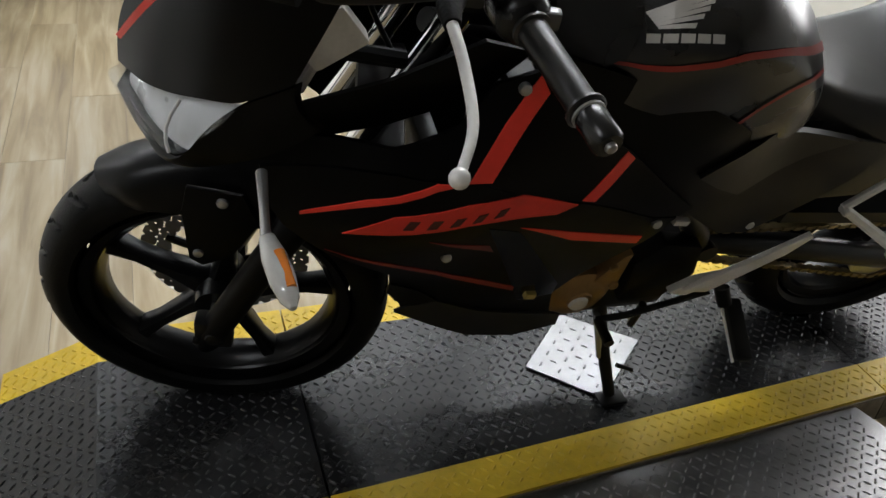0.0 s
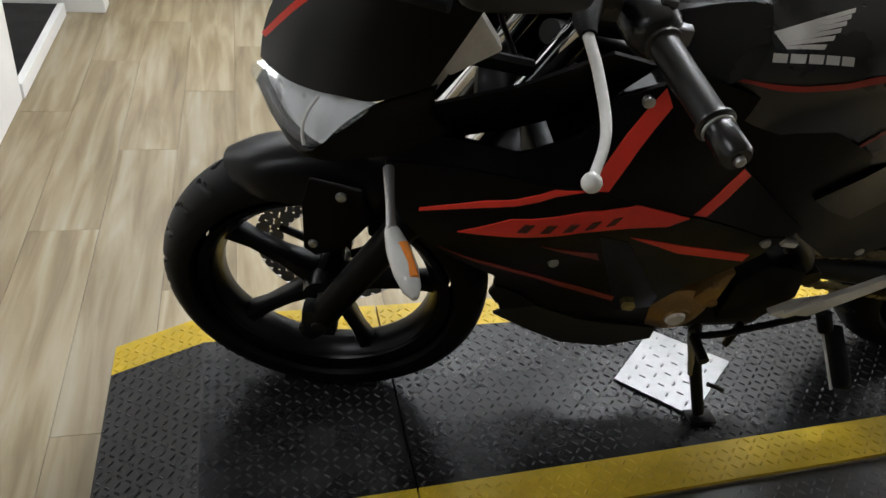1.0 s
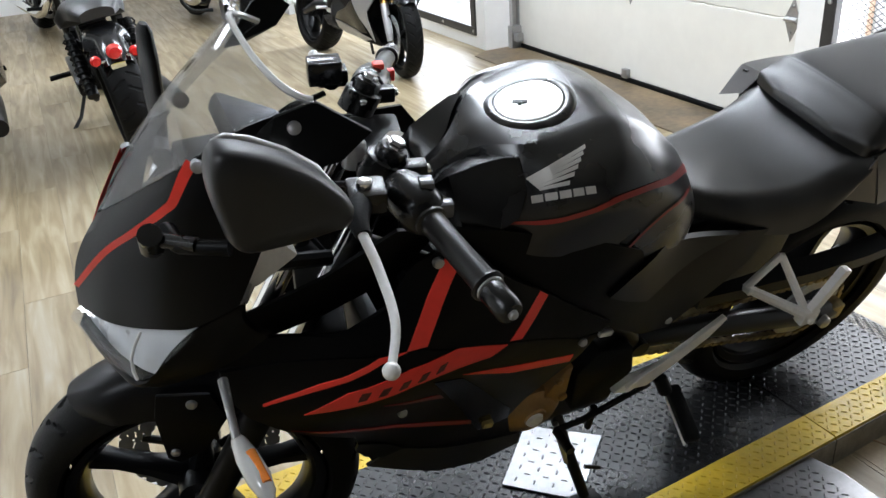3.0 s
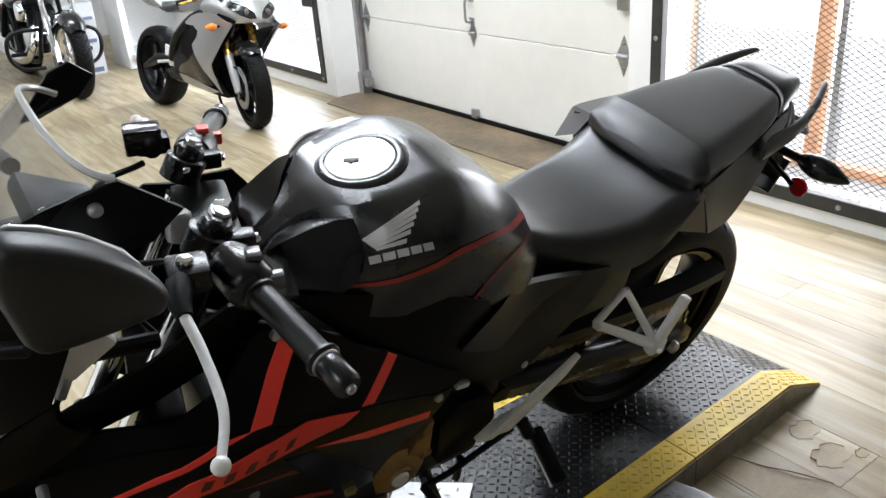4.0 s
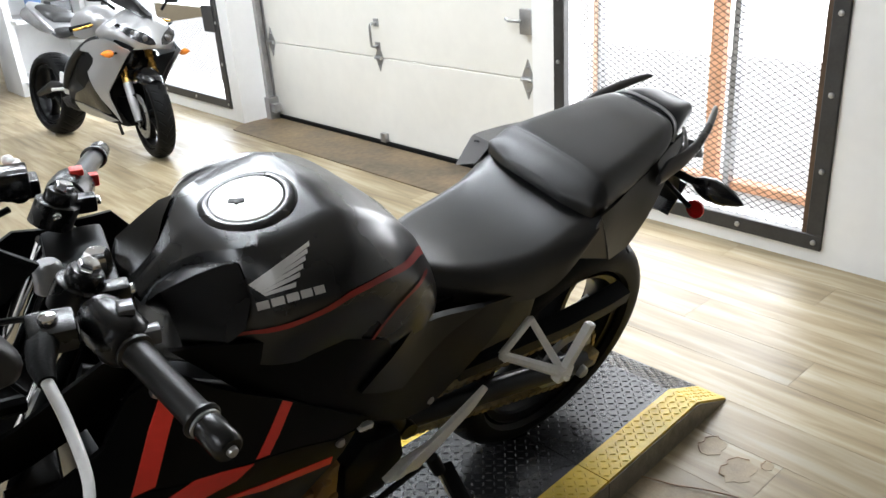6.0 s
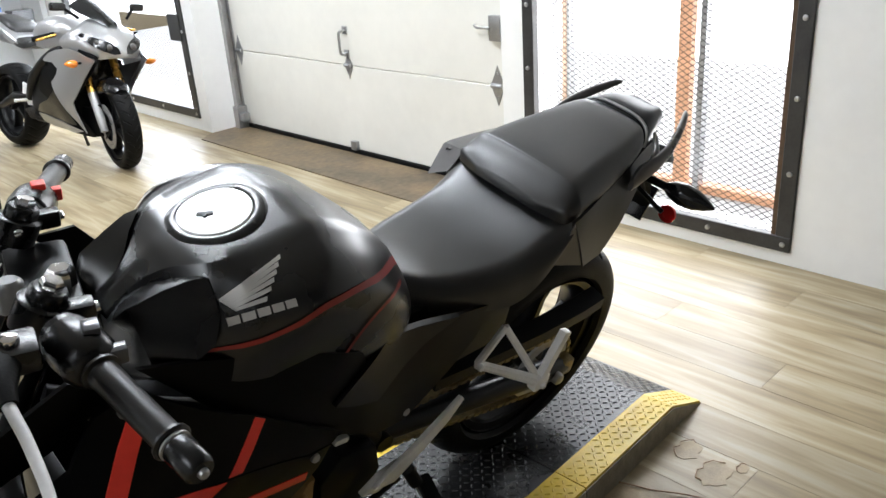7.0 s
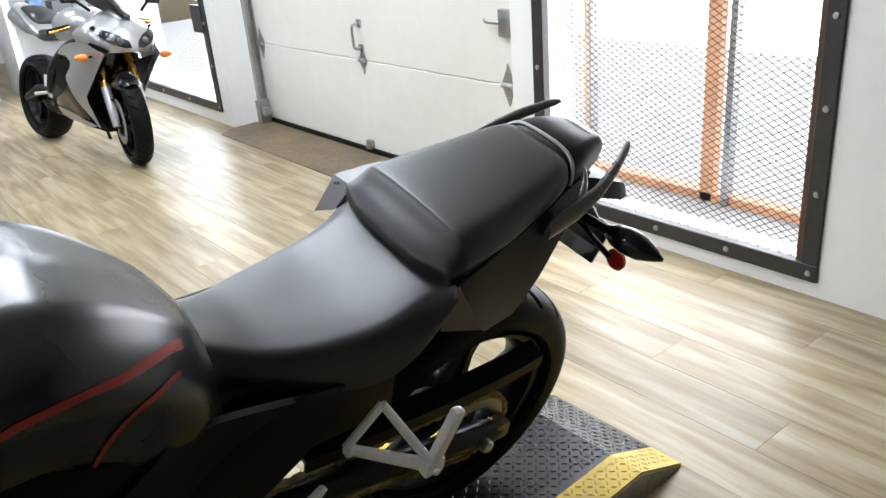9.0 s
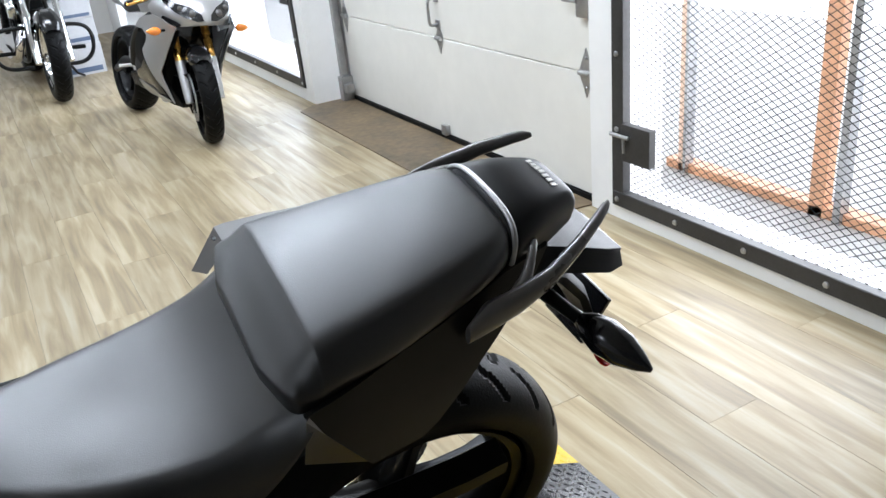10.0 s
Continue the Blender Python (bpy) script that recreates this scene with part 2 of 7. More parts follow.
def tube(points, radius, n=10, ends=True):
    """A round bar along points; radius one number or one for each point."""
    pts = [Vector(p) for p in points]
    rad = radius if isinstance(radius, (list, tuple)) else [radius] * len(pts)
    rings, up = [], None
    for i, p in enumerate(pts):
        d = (pts[min(i + 1, len(pts) - 1)] - pts[max(i - 1, 0)]).normalized()
        if up is None:
            up = d.orthogonal().normalized()
        u = (up - d * up.dot(d)).normalized()
        up, w = u, d.cross(u)
        rings.append([p + (u * math.cos(2 * math.pi * k / n) + w * math.sin(2 * math.pi * k / n)) * rad[i] for k in range(n)])
    return loft(rings, True, ends)


def smooth_line(points, steps=6):
    """Catmull-Rom through points."""
    p = [Vector(q) for q in points]
    p = [p[0] * 2 - p[1]] + p + [p[-1] * 2 - p[-2]]
    out = []
    for i in range(1, len(p) - 2):
        for s in range(steps):
            t = s / steps
            out.append(0.5 * ((2 * p[i]) + (p[i + 1] - p[i - 1]) * t + (2 * p[i - 1] - 5 * p[i] + 4 * p[i + 1] - p[i + 2]) * t * t + (3 * p[i] - p[i - 1] - 3 * p[i + 1] + p[i + 2]) * t ** 3))
    return out + [p[-2]]


def lathe(profile, n=48, arc=2 * math.pi, start=0.0):
    """Turns (radius, y) pairs round the y axis."""
    full = abs(arc - 2 * math.pi) < 1e-6
    k = n if full else n + 1
    rings = []
    for r, y in profile:
        rings.append([(r * math.cos(start + arc * i / n), y, r * math.sin(start + arc * i / n)) for i in range(k)])
    return loft(rings, full, False)


def slab(outline, y0, y1, bevel=0.0):
    """A plate: an outline in x, z, from y0 to y1."""
    bm = bmesh.new()
    a = [bm.verts.new((x, y0, z)) for x, z in outline]
    b = [bm.verts.new((x, y1, z)) for x, z in outline]
    bm.faces.new(a)
    bm.faces.new(b[::-1])
    for i in range(len(a)):
        j = (i + 1) % len(a)
        bm.faces.new((a[i], b[i], b[j], a[j]))
    if bevel:
        bmesh.ops.bevel(bm, geom=bm.edges[:], offset=bevel, segments=2, affect="EDGES", profile=0.6)
    return bm


def flat(outline, z0, z1, bevel=0.0):
    """A plate: an outline in x, y, from z0 to z1."""
    bm = slab([(x, y) for x, y in outline], -z0, -z1, bevel)
    for v in bm.verts:
        v.co = (v.co.x, v.co.z, -v.co.y)
    return bm


def bolt(p, axis, r=0.008, h=0.006):
    """A domed bolt head."""
    ax = Vector(axis).normalized()
    bm = lathe([(0.0001, h), (r * 0.55, h), (r * 0.9, h * 0.75), (r, 0.3 * h), (r, -0.004)], 12)
    return moved(bm, Matrix.Translation(p) @ Vector((0, 1, 0)).rotation_difference(ax).to_matrix().to_4x4())


def field(points):
    """A smooth function of x, z through (x, z, value) points (thin plate)."""
    p = np.array([q[:2] for q in points], float)
    v = np.array([q[2] for q in points], float)

    def ker(r2):
        return 0.5 * r2 * np.log(r2 + 1e-9)
    k = ker(((p[:, None] - p[None]) ** 2).sum(-1)) + np.eye(len(p)) * 2e-4
    q = np.hstack([np.ones((len(p), 1)), p])
    a = np.block([[k, q], [q.T, np.zeros((3, 3))]])
    w = np.linalg.solve(a, np.concatenate([v, np.zeros(3)]))

    def f(x, z):
        return float(w[:-3] @ ker(((p - (x, z)) ** 2).sum(-1)) + w[-3] + w[-2] * x + w[-1] * z)
    return f


def panel(outline, depth, side=-1, thick=0.005, out=0.0, cell=0.03, soft=0):
    """A bodywork panel: an outline in x, z laid on the surface |y| = depth(x, z), out metres proud of it."""
    bm = bmesh.new()
    pts = [Vector((x, 0, z)) for x, z in outline]
    if soft:
        pts = smooth_line(pts + [pts[0]], soft)[:-1]
    bm.faces.new([bm.verts.new(p) for p in pts])
    xs, zs = [p.x for p in pts], [p.z for p in pts]
    for lo, hi, no in ((min(xs), max(xs), (1, 0, 0)), (min(zs), max(zs), (0, 0, 1))):
        k = int((hi - lo) / cell)
        for i in range(1, k + 1):
            c = lo + (hi - lo) * i / (k + 1)
            bmesh.ops.bisect_plane(bm, geom=bm.verts[:] + bm.edges[:] + bm.faces[:], plane_co=Vector(no) * c, plane_no=no)
    bmesh.ops.triangulate(bm, faces=[f for f in bm.faces if len(f.verts) > 4])
    top = list(bm.faces)
    low = {v: bm.verts.new(v.co) for v in list(bm.verts)}
    edge = [e for e in bm.edges if len(e.link_faces) == 1]
    for f in top:
        bm.faces.new([low[v] for v in f.verts][::-1])
    for e in edge:
        a, b = e.verts
        bm.faces.new((a, b, low[b], low[a]))
    lows = set(low.values())
    for v in bm.verts:
        d = depth(v.co.x, v.co.z) + out
        v.co.y = side * (d - (thick if v in lows else 0))
    return bm

# ---- the room ----
def structure(name, bm, material, label="", parent=None, smooth=False):
    ob = part(name, bm, material, parent, label, smooth=smooth)
    return tagged(ob, kind="structure") if parent is None else ob


WX, PX = 3.27, 3.06           # face of the wall by the near window, and of the farther, prouder one
XW, Y0, Y1, H = -3.4, -3.0, 10.5, 2.95
floor = structure("floor", box(XW, 3.52, Y0, Y1, -0.12, -0.003), M_SUB, "floor of grey-brown oak-look vinyl planks")
structure("ceiling", box(XW, 3.52, Y0, Y1, H, H + 0.1), M_CEIL, "plain grey ceiling over the showroom, out of view")
structure("wall_west", box(XW - 0.2, XW, Y0, Y1, -0.1, H), M_WALL, "plain white painted wall")
# out of view behind the camera, kept dark so little light bounces back
structure("wall_south", box(XW, 3.52, Y0 - 0.2, Y0, -0.1, H), M_DIMWALL, "unseen grey wall closing the room, dark to limit fill light")
structure("wall_north", box(XW, 3.52, Y1, Y1 + 0.2, -0.1, H), M_WALL, "plain white painted wall")
# east wall in pieces round its openings
east = [
    (WX, 3.52, Y0, 1.515, -0.1, H), (WX, 3.52, 1.515, 2.835, -0.1, 0.055), (WX, 3.52, 1.515, 2.835, 2.1, H),
    (WX, 3.52, 2.835, 2.975, -0.1, H), (WX, 3.52, 2.975, 5.53, 2.16, H),
    (PX, 3.52, 5.53, 5.66, -0.1, H), (PX, 3.52, 5.66, 7.72, -0.1, 0.085), (PX, 3.52, 5.66, 7.72, 2.1, H), (PX, 3.52, 7.72, Y1, -0.1, H),
]
eb = [box(*b) for b in east]
structure("wall_east", join(*eb), M_WALL, "white painted wall with garage door and barred windows")
structure("threshold", flat([(2.90, 3.02), (3.30, 2.98), (3.34, 5.50), (3.02, 5.50), (2.91, 5.42)], -0.002, 0.006), M_MAT, "worn brown wooden threshold strip at the garage door")
structure("pavement", box(3.521, 9, -1, 12, -0.12, -0.03), M_CONCRETE, "pale concrete pavement outside the windows")
back = structure("backdrop", box(7.0, 7.05, -8, 18, -0.1, 6), glow("daylight_white", (1.0, 0.99, 0.985), 4.6), "white daylight haze outside")

# ---- planks ----
PW, PL = 0.178, 1.22
me_plank = mesh_of("plank", box(-PW / 2 + 0.0006, PW / 2 - 0.0006, -PL / 2 + 0.0006, PL / 2 - 0.0006, -0.006, 0.0), M_PLANK, False)


def lay_planks():
    i = 0
    x = 3.20
    far = []
    while x > XW:
        y = -0.6 - (i * 0.463) % PL - 2 * PL
        while y < Y1:
            if x > -2.1 and y > -1.9 and y < 9.4:
                p = new("plank", me_plank)
                p.parent = floor
                p.location = (x, y + PL / 2, random.uniform(-0.0004, 0.0003))
            elif y + PL > Y0:
                a, b = max(y, Y0) + 0.0006, min(y + PL, Y1) - 0.0006
                far.append(box(max(x - PW / 2, XW) + 0.0006, x + PW / 2 - 0.0006, a, b, -0.006, 0.0))
            y += PL
        x -= PW
        i += 1
    rest = part("planks", join(*far), M_PLANK, floor, "vinyl planks along the edges of the floor", smooth=False)
    tagged(rest, "vinyl planks along the edges of the floor", kind="stuff")


lay_planks()

# ---- garage door ----
door = tagged(thing("door_1", "closed cream sectional garage door with steel hinges", "garage door"), kind="structure")
DX = 3.305
for k in range(4):
    z0 = 0.03 + 0.512 * k
    part("panel", box(DX, DX + 0.04, 2.98, 5.47, z0, z0 + 0.509, 0.004, 1), M_DOOR, door, smooth=False)
part("seal", box(DX - 0.012, DX + 0.03, 2.98, 5.47, 0.0, 0.028, 0.004), M_RUBBER, door, "black rubber bottom seal")


def hinge(y, z, big=True):
    s = 1.0 if big else 0.8
    leaf = slab([(0, 0.10 * s), (0.022 * s, 0.05 * s), (0.04 * s, 0.012), (0.04 * s, -0.012), (0.022 * s, -0.05 * s), (0, -0.10 * s), (-0.022 * s, -0.05 * s), (-0.04 * s, -0.012), (-0.04 * s, 0.012), (-0.022 * s, 0.05 * s)], -0.004, 0)
    knuckle = tube([(-0.035 * s, -0.01, 0), (0.035 * s, -0.01, 0)], 0.012, 10)
    bm = join(leaf, knuckle, bolt((0, -0.004, 0.06 * s), (0, -1, 0), 0.007), bolt((0, -0.004, -0.06 * s), (0, -1, 0), 0.007))
    part("hinge", bm, M_STEEL, door, "galvanised steel hinge", Matrix.Translation((DX, y, z)) @ pose(0, 0, 0, 0, 0, -90))


for k in range(3):
    for y in (3.035, 4.21, 5.41):
        hinge(y, 0.541 + 0.512 * k, y != 4.21)
part("handle", join(tube(smooth_line([(DX, 4.215, 0.74), (DX - 0.045, 4.215, 0.735), (DX - 0.05, 4.215, 0.68), (DX - 0.045, 4.215, 0.615), (DX, 4.215, 0.61)]), 0.008), box(DX - 0.006, DX, 4.195, 4.235, 0.72, 0.765), box(DX - 0.006, DX, 4.195, 4.235, 0.59, 0.63)), M_STEEL, door, "steel lift handle")
part("latch", join(box(DX - 0.03, DX, 2.985, 3.06, 0.76, 0.88, 0.004), tube([(DX - 0.03, 3.05, 0.82), (DX - 0.035, 3.13, 0.822), (DX - 0.03, 3.15, 0.83)], 0.008)), M_STEEL, door, "steel slide bolt")
part("bracket", box(DX - 0.03, DX, 4.19, 4.24, 0.03, 0.085, 0.005), M_STEEL, door, "small steel bottom bracket")
for y, s in ((5.475, 1), (2.982, -1)):
    if s > 0:
        part("track", join(box(3.235, 3.30, y, y + 0.006, 0.0, 2.14), box(3.235, 3.24, y - 0.03, y, 0.0, 2.14), box(3.294, 3.30, y - 0.022, y, 0.0, 2.14), box(3.22, 3.30, y - 0.05, y + 0.01, 0.0, 0.16, 0.004), box(3.23, 3.28, y - 0.11, y - 0.05, 0.06, 0.12, 0.006)), M_STEEL, door, "steel roller track", smooth=False)


# ---- barred windows ----
def zigzag(y0, y1, z0, z1, x, dy=0.042, dz=0.0125, w=0.0030):
    """Expanded metal: rows of thin slanting strands."""
    verts, faces = [], []
    rows, cols = int((z1 - z0) / dz), int((y1 - y0) / (dy / 2))
    for r in range(rows):
        for c in range(cols):
            up = (r + c) % 2
            a = (y0 + c * dy / 2, z0 + (r + up) * dz)
            b = (y0 + (c + 1) * dy / 2, z0 + (r + 1 - up) * dz)
            k = len(verts)
            verts += [(x, a[0], a[1] - w / 2), (x, b[0], b[1] - w / 2), (x + 0.0007, b[0], b[1] + w / 2), (x + 0.0007, a[0], a[1] + w / 2)]
            faces.append((k, k + 1, k + 2, k + 3))
    me = bpy.data.meshes.new("mesh_guard")
    me.from_pydata(verts, [], faces)
    me.materials.append(M_MESH)
    return me


def barred_window(name, x, y0, y1, z0, z1, lock_y, label):
    w = tagged(thing(name, label, "window"), kind="structure")
    f = 0.062
    bars = [(y0, y1, z0, z0 + f), (y0, y1, z1 - f, z1), (y0, y0 + f, z0 + f, z1 - f), (y1 - f, y1, z0 + f, z1 - f)]
    for a, b, c, d in bars:
        part("frame_bar", box(x - 0.012, x + 0.03, a, b, c, d, 0.003, 1), M_DARKSTEEL, w, smooth=False)
    part("rust_channel", box(x - 0.004, x + 0.02, y0 + f, y0 + f + 0.020, z0 + f, z1 - f), M_RUST, w, "rusty steel channel inside the frame", smooth=False)
    g = new("mesh_guard", zigzag(y0 + f - 0.01, y1 - f + 0.01, z0 + f - 0.01, z1 - f, x + 0.022))
    g.parent = w
    tagged(g, "expanded metal security mesh", kind="stuff")
    n = 5
    for k in range(n):
        yb = y0 + 0.03 + (y1 - y0 - 0.06) * k / (n - 1)
        part("bolt", bolt((x - 0.012, yb, z0 + f / 2), (-1, 0, 0), 0.011, 0.007), M_STEEL, w)
    for k in range(1, 7):
        part("bolt", bolt((x - 0.012, y0 + 0.03, z0 + f / 2 + 0.285 * k), (-1, 0, 0), 0.011, 0.007), M_STEEL, w)
        part("bolt", bolt((x - 0.012, y1 - 0.03, z0 + f / 2 + 0.285 * k), (-1, 0, 0), 0.011, 0.007), M_STEEL, w)
    if lock_y:
        a, s = lock_y
        part("lock_box", box(x - 0.02, x + 0.012, min(a, a + s * 0.15), max(a, a + s * 0.15), z0 + 0.20, z0 + 0.345, 0.003), M_DARKSTEEL, w, "dark steel lock plate", smooth=False)
        part("latch", join(tube([(x - 0.03, a - s * 0.05, z0 + 0.30), (x - 0.03, a + s * 0.05, z0 + 0.30)], 0.008), tube([(x - 0.03, a + s * 0.02, z0 + 0.30), (x - 0.035, a + s * 0.03, z0 + 0.24)], 0.006)), M_STEEL, w, "steel slide latch")
    return w


barred_window("window_1", WX, 1.515, 2.835, 0.055, 2.1, (2.77, -1), "steel-framed window with expanded metal security mesh")
barred_window("window_2", PX, 5.66, 7.72, 0.085, 2.1, None, "steel-framed far window with expanded metal mesh")
part("lock_box", box(PX - 0.02, PX + 0.012, 5.70, 5.86, 0.62, 0.80, 0.003), M_DARKSTEEL, bpy.data.objects["window_2"], "dark steel lock plate", smooth=False)


def outer_frame():
    """The orange steel door frame that stands outside the near window."""
    f = thing("outside_door_frame", "orange painted steel door frame outside the mesh", "door frame")
    part("post", box(3.80, 3.85, 2.285, 2.35, -0.03, 2.3, 0.004), M_ORANGE, f, smooth=False)
    part("post", box(3.80, 3.84, 3.0, 3.028, -0.03, 2.3, 0.004), M_WASHED, f, smooth=False)
    part("rail", box(3.80, 3.88, 1.0, 3.1, -0.03, 0.05, 0.004), M_ORANGE, f, smooth=False)
    part("channel", box(3.78, 3.83, 2.20, 2.23, -0.03, 2.3), M_STEEL, f, "grey steel door channel", smooth=False)
    part("channel", box(3.78, 3.83, 2.965, 2.98, -0.03, 2.3), M_STEEL, f, "grey steel door channel", smooth=False)
    part("sill", box(3.60, 3.95, 0.9, 3.3, -0.03, 0.01), M_CONCRETE, f, "grey concrete sill", smooth=False)


outer_frame()

peel = thing("lifted_floor_patch", "torn patch of lifted vinyl flooring by the platform", "floor damage")
part("bare_patch", flat([(1.70, 1.285), (1.76, 1.292), (1.775, 1.24), (1.80, 1.19), (1.825, 1.13), (1.86, 1.06), (1.78, 1.03), (1.70, 1.06)], 0.0, 0.0012), M_BARE, peel, "bare brown patch", smooth=False)
part("torn_edge", tube(smooth_line([(1.762, 1.295, 0.003), (1.78, 1.24, 0.006), (1.797, 1.20, 0.003), (1.83, 1.13, 0.007), (1.865, 1.055, 0.003)]), [0.0022] * 24 + [0.001], 6), M_WOODBROWN, peel, "brown torn vinyl edge")
for cx, cy, r in ((2.0, 1.215, 0.045), (1.955, 1.115, 0.055), (2.02, 1.07, 0.02)):
    o = [(cx + r * (1 + 0.12 * math.sin(3 * k + cx * 40)) * math.cos(k * math.pi / 8), cy + 0.7 * r * (1 + 0.2 * math.cos(2.3 * k)) * math.sin(k * math.pi / 8)) for k in range(16)]
    part("bare_patch", flat(o, 0.0, 0.0012), M_BARE, peel, "bare brown patch", smooth=False)
    part("torn_edge", tube([(x, y, 0.002 + 0.002 * (k % 3)) for k, (x, y) in enumerate(o[:8])], 0.0013, 6), M_WOODBROWN, peel, "brown torn vinyl edge")

# ---- white fixtures on the west side ----
cab = thing("display_plinth", "white display plinth beside the parked motorcycles", "plinth")
part("body", box(-1.6, -0.62, 1.6, 3.19, 0.0, 0.95, 0.006), M_WHITEPART, cab, smooth=False)
low = thing("low_platform", "low black platform with white edge trim", "platform")
part("deck", box(-1.6, -0.645, 3.2, 4.08, 0.0, 0.05), M_PLASTIC, low, smooth=False)
part("trim", box(-0.643, -0.615, 3.2, 4.08, 0.0, 0.055, 0.003), M_WHITEPART, low, "white edge trim", smooth=False)
pan = thing("white_partition", "white partition panel standing on the floor", "partition")
part("board", box(-1.8, -0.46, 4.12, 4.24, 0.0, 1.7, 0.006), M_WHITEPART, pan, smooth=False)

# ---- unseen ceiling tubes ----
for tx, ty, watts in TUBES:
    c = thing("ceiling_light", "out-of-view ceiling light with a glowing tube, placed to light the room", "ceiling light", pose(tx, ty, 2.95), "ceiling lights")
    part("housing", box(-0.62, 0.62, -0.09, 0.09, -0.05, 0.0, 0.006), M_WHITEPART, c, smooth=False)
    part("tube", tube([(-0.58, 0, -0.065), (0.58, 0, -0.065)], 0.014, 10), M_TUBE, c, "glowing tube")

# ---- the display platform ----
PZ, PY1, YB = 0.08, 1.835, 0.092


def near_y(x):
    """The near long side, which runs a little askew."""
    return 1.185 + 0.054 * x


def top_z(x):
    """Height of the platform's top along its length: lips at both ends."""
    if x < 0.02:
        return max(0.006, PZ + (x - 0.02) * (PZ - 0.006) / 0.195)
    if x > 2.05:
        return max(0.006, PZ - (x - 2.05) * (PZ - 0.006) / 0.17)
    return PZ


def deck(x0, x1, near=0.0, far=None):
    """A strip of the platform: from near metres inside the near side to far metres inside it, or to a fixed y."""
    xs = sorted({x0, x1, *[v for v in (0.02, 2.05) if x0 < v < x1]})
    bm = bmesh.new()
    rows = []
    for x in xs:
        y0 = near_y(x) + near if near < 1 else near
        y1 = near_y(x) + far if far < 1 else far
        rows.append([bm.verts.new((x, y, z)) for y, z in ((y0, top_z(x)), (y1, top_z(x)), (y1, 0.0), (y0, 0.0))])
    for a, b in zip(rows, rows[1:]):
        for i in range(4):
            j = (i + 1) % 4
            bm.faces.new((a[i], b[i], b[j], a[j]))
    bm.faces.new(rows[0])
    bm.faces.new(rows[-1][::-1])
    return bm


def lugs(x0, x1, y0, y1, zf, pitch=0.0195, size=(0.0090, 0.0029, 0.0024), inside=None):
    """Raised tread: lozenges laid in turn along two directions."""
    verts, faces = [], []
    i = 0
    x = x0 + pitch / 2
    L, Wd, Hh = size
    while x < x1 - 0.006:
        y = y0 + pitch / 2
        j = 0
        while y < y1 - 0.006:
            if inside is None or inside(x, y):
                a = math.pi / 4 if (i + j) % 2 else -math.pi / 4
                c, s = math.cos(a), math.sin(a)
                k = len(verts)
                for u, v, h in ((-L, 0, 0), (-L * 0.55, -Wd, 0), (L * 0.55, -Wd, 0), (L, 0, 0), (L * 0.55, Wd, 0), (-L * 0.55, Wd, 0), (-L * 0.5, 0, Hh), (L * 0.5, 0, Hh)):
                    px, py = x + u * c - v * s, y + u * s + v * c
                    verts.append((px, py, zf(px) + h + (0.0 if h else -0.0005)))
                faces += [(k, k + 1, k + 6), (k + 1, k + 2, k + 7, k + 6), (k + 2, k + 3, k + 7), (k + 3, k + 4, k + 7), (k + 4, k + 5, k + 6, k + 7), (k + 5, k, k + 6)]
            y += pitch
            j += 1
        x += pitch
        i += 1
    return verts, faces


def lug_part(name, data, material, parent, label):
    me = bpy.data.meshes.new(name)
    me.from_pydata(data[0], [], data[1])
    me.materials.append(material)
    ob = new(name, me)
    ob.parent = parent
    return tagged(ob, label, kind="stuff")


plat = thing("display_platform", "low black diamond-plate platform with yellow painted edges", "platform")
for x0, x1 in ((-0.175, 0.398), (0.402, 1.618), (1.622, 2.22)):
    part("deck_plate", deck(x0, x1, YB, PY1 - YB), M_BLACKPLATE, plat, "black tread plate", smooth=False)
    part("edge_strip", deck(x0, x1, 0.0, YB), M_YELLOW, plat, "yellow painted edge strip", smooth=False)
    part("edge_strip", deck(x0, x1, PY1 - YB, PY1), M_YELLOW, plat, "yellow painted edge strip", smooth=False)
    part("side_plate", loft([[(x, near_y(x) - 0.004, 0.0), (x, near_y(x) - 0.004, top_z(x) - 0.007), (x, near_y(x) - 0.0005, top_z(x) - 0.007), (x, near_y(x) - 0.0005, 0.0)] for x in [v for v in (x0, 0.02, 2.05, x1) if x0 <= v <= x1]]), M_SIDEPLATE, plat, "grey tread plate side", smooth=False)
    lug_part("tread", lugs(x0, x1, 1.2, PY1 - YB, top_z, inside=lambda x, y: y > near_y(x) + YB + 0.008), M_LUG, plat, "raised black tread lugs")
    lug_part("tread", lugs(x0, x1, 1.16, 1.42, top_z, inside=lambda x, y: near_y(x) + 0.008 < y < near_y(x) + YB - 0.008), M_YELLOW, plat, "raised yellow tread lugs")
    lug_part("tread", lugs(x0, x1, PY1 - YB, PY1, top_z), M_YELLOW, plat, "raised yellow tread lugs")


def wing_outline():
    pts = [(0.2, near_y(0.2) - 0.006), (0.2, 0.75), (1.36, 0.75)]
    for k in range(9):
        a = -math.pi / 2 + k * math.pi / 16
        pts.append((1.36 + 0.19 * math.cos(a), 0.94 + 0.19 * math.sin(a)))
    return pts + [(1.55, 1.19), (1.53, near_y(1.53) - 0.006)]


wing = thing("side_step", "bright aluminium diamond-plate step with rounded corner", "step")
part("plate", flat(wing_outline(), 0.0, 0.068, 0.002), M_ALU, wing, smooth=False)
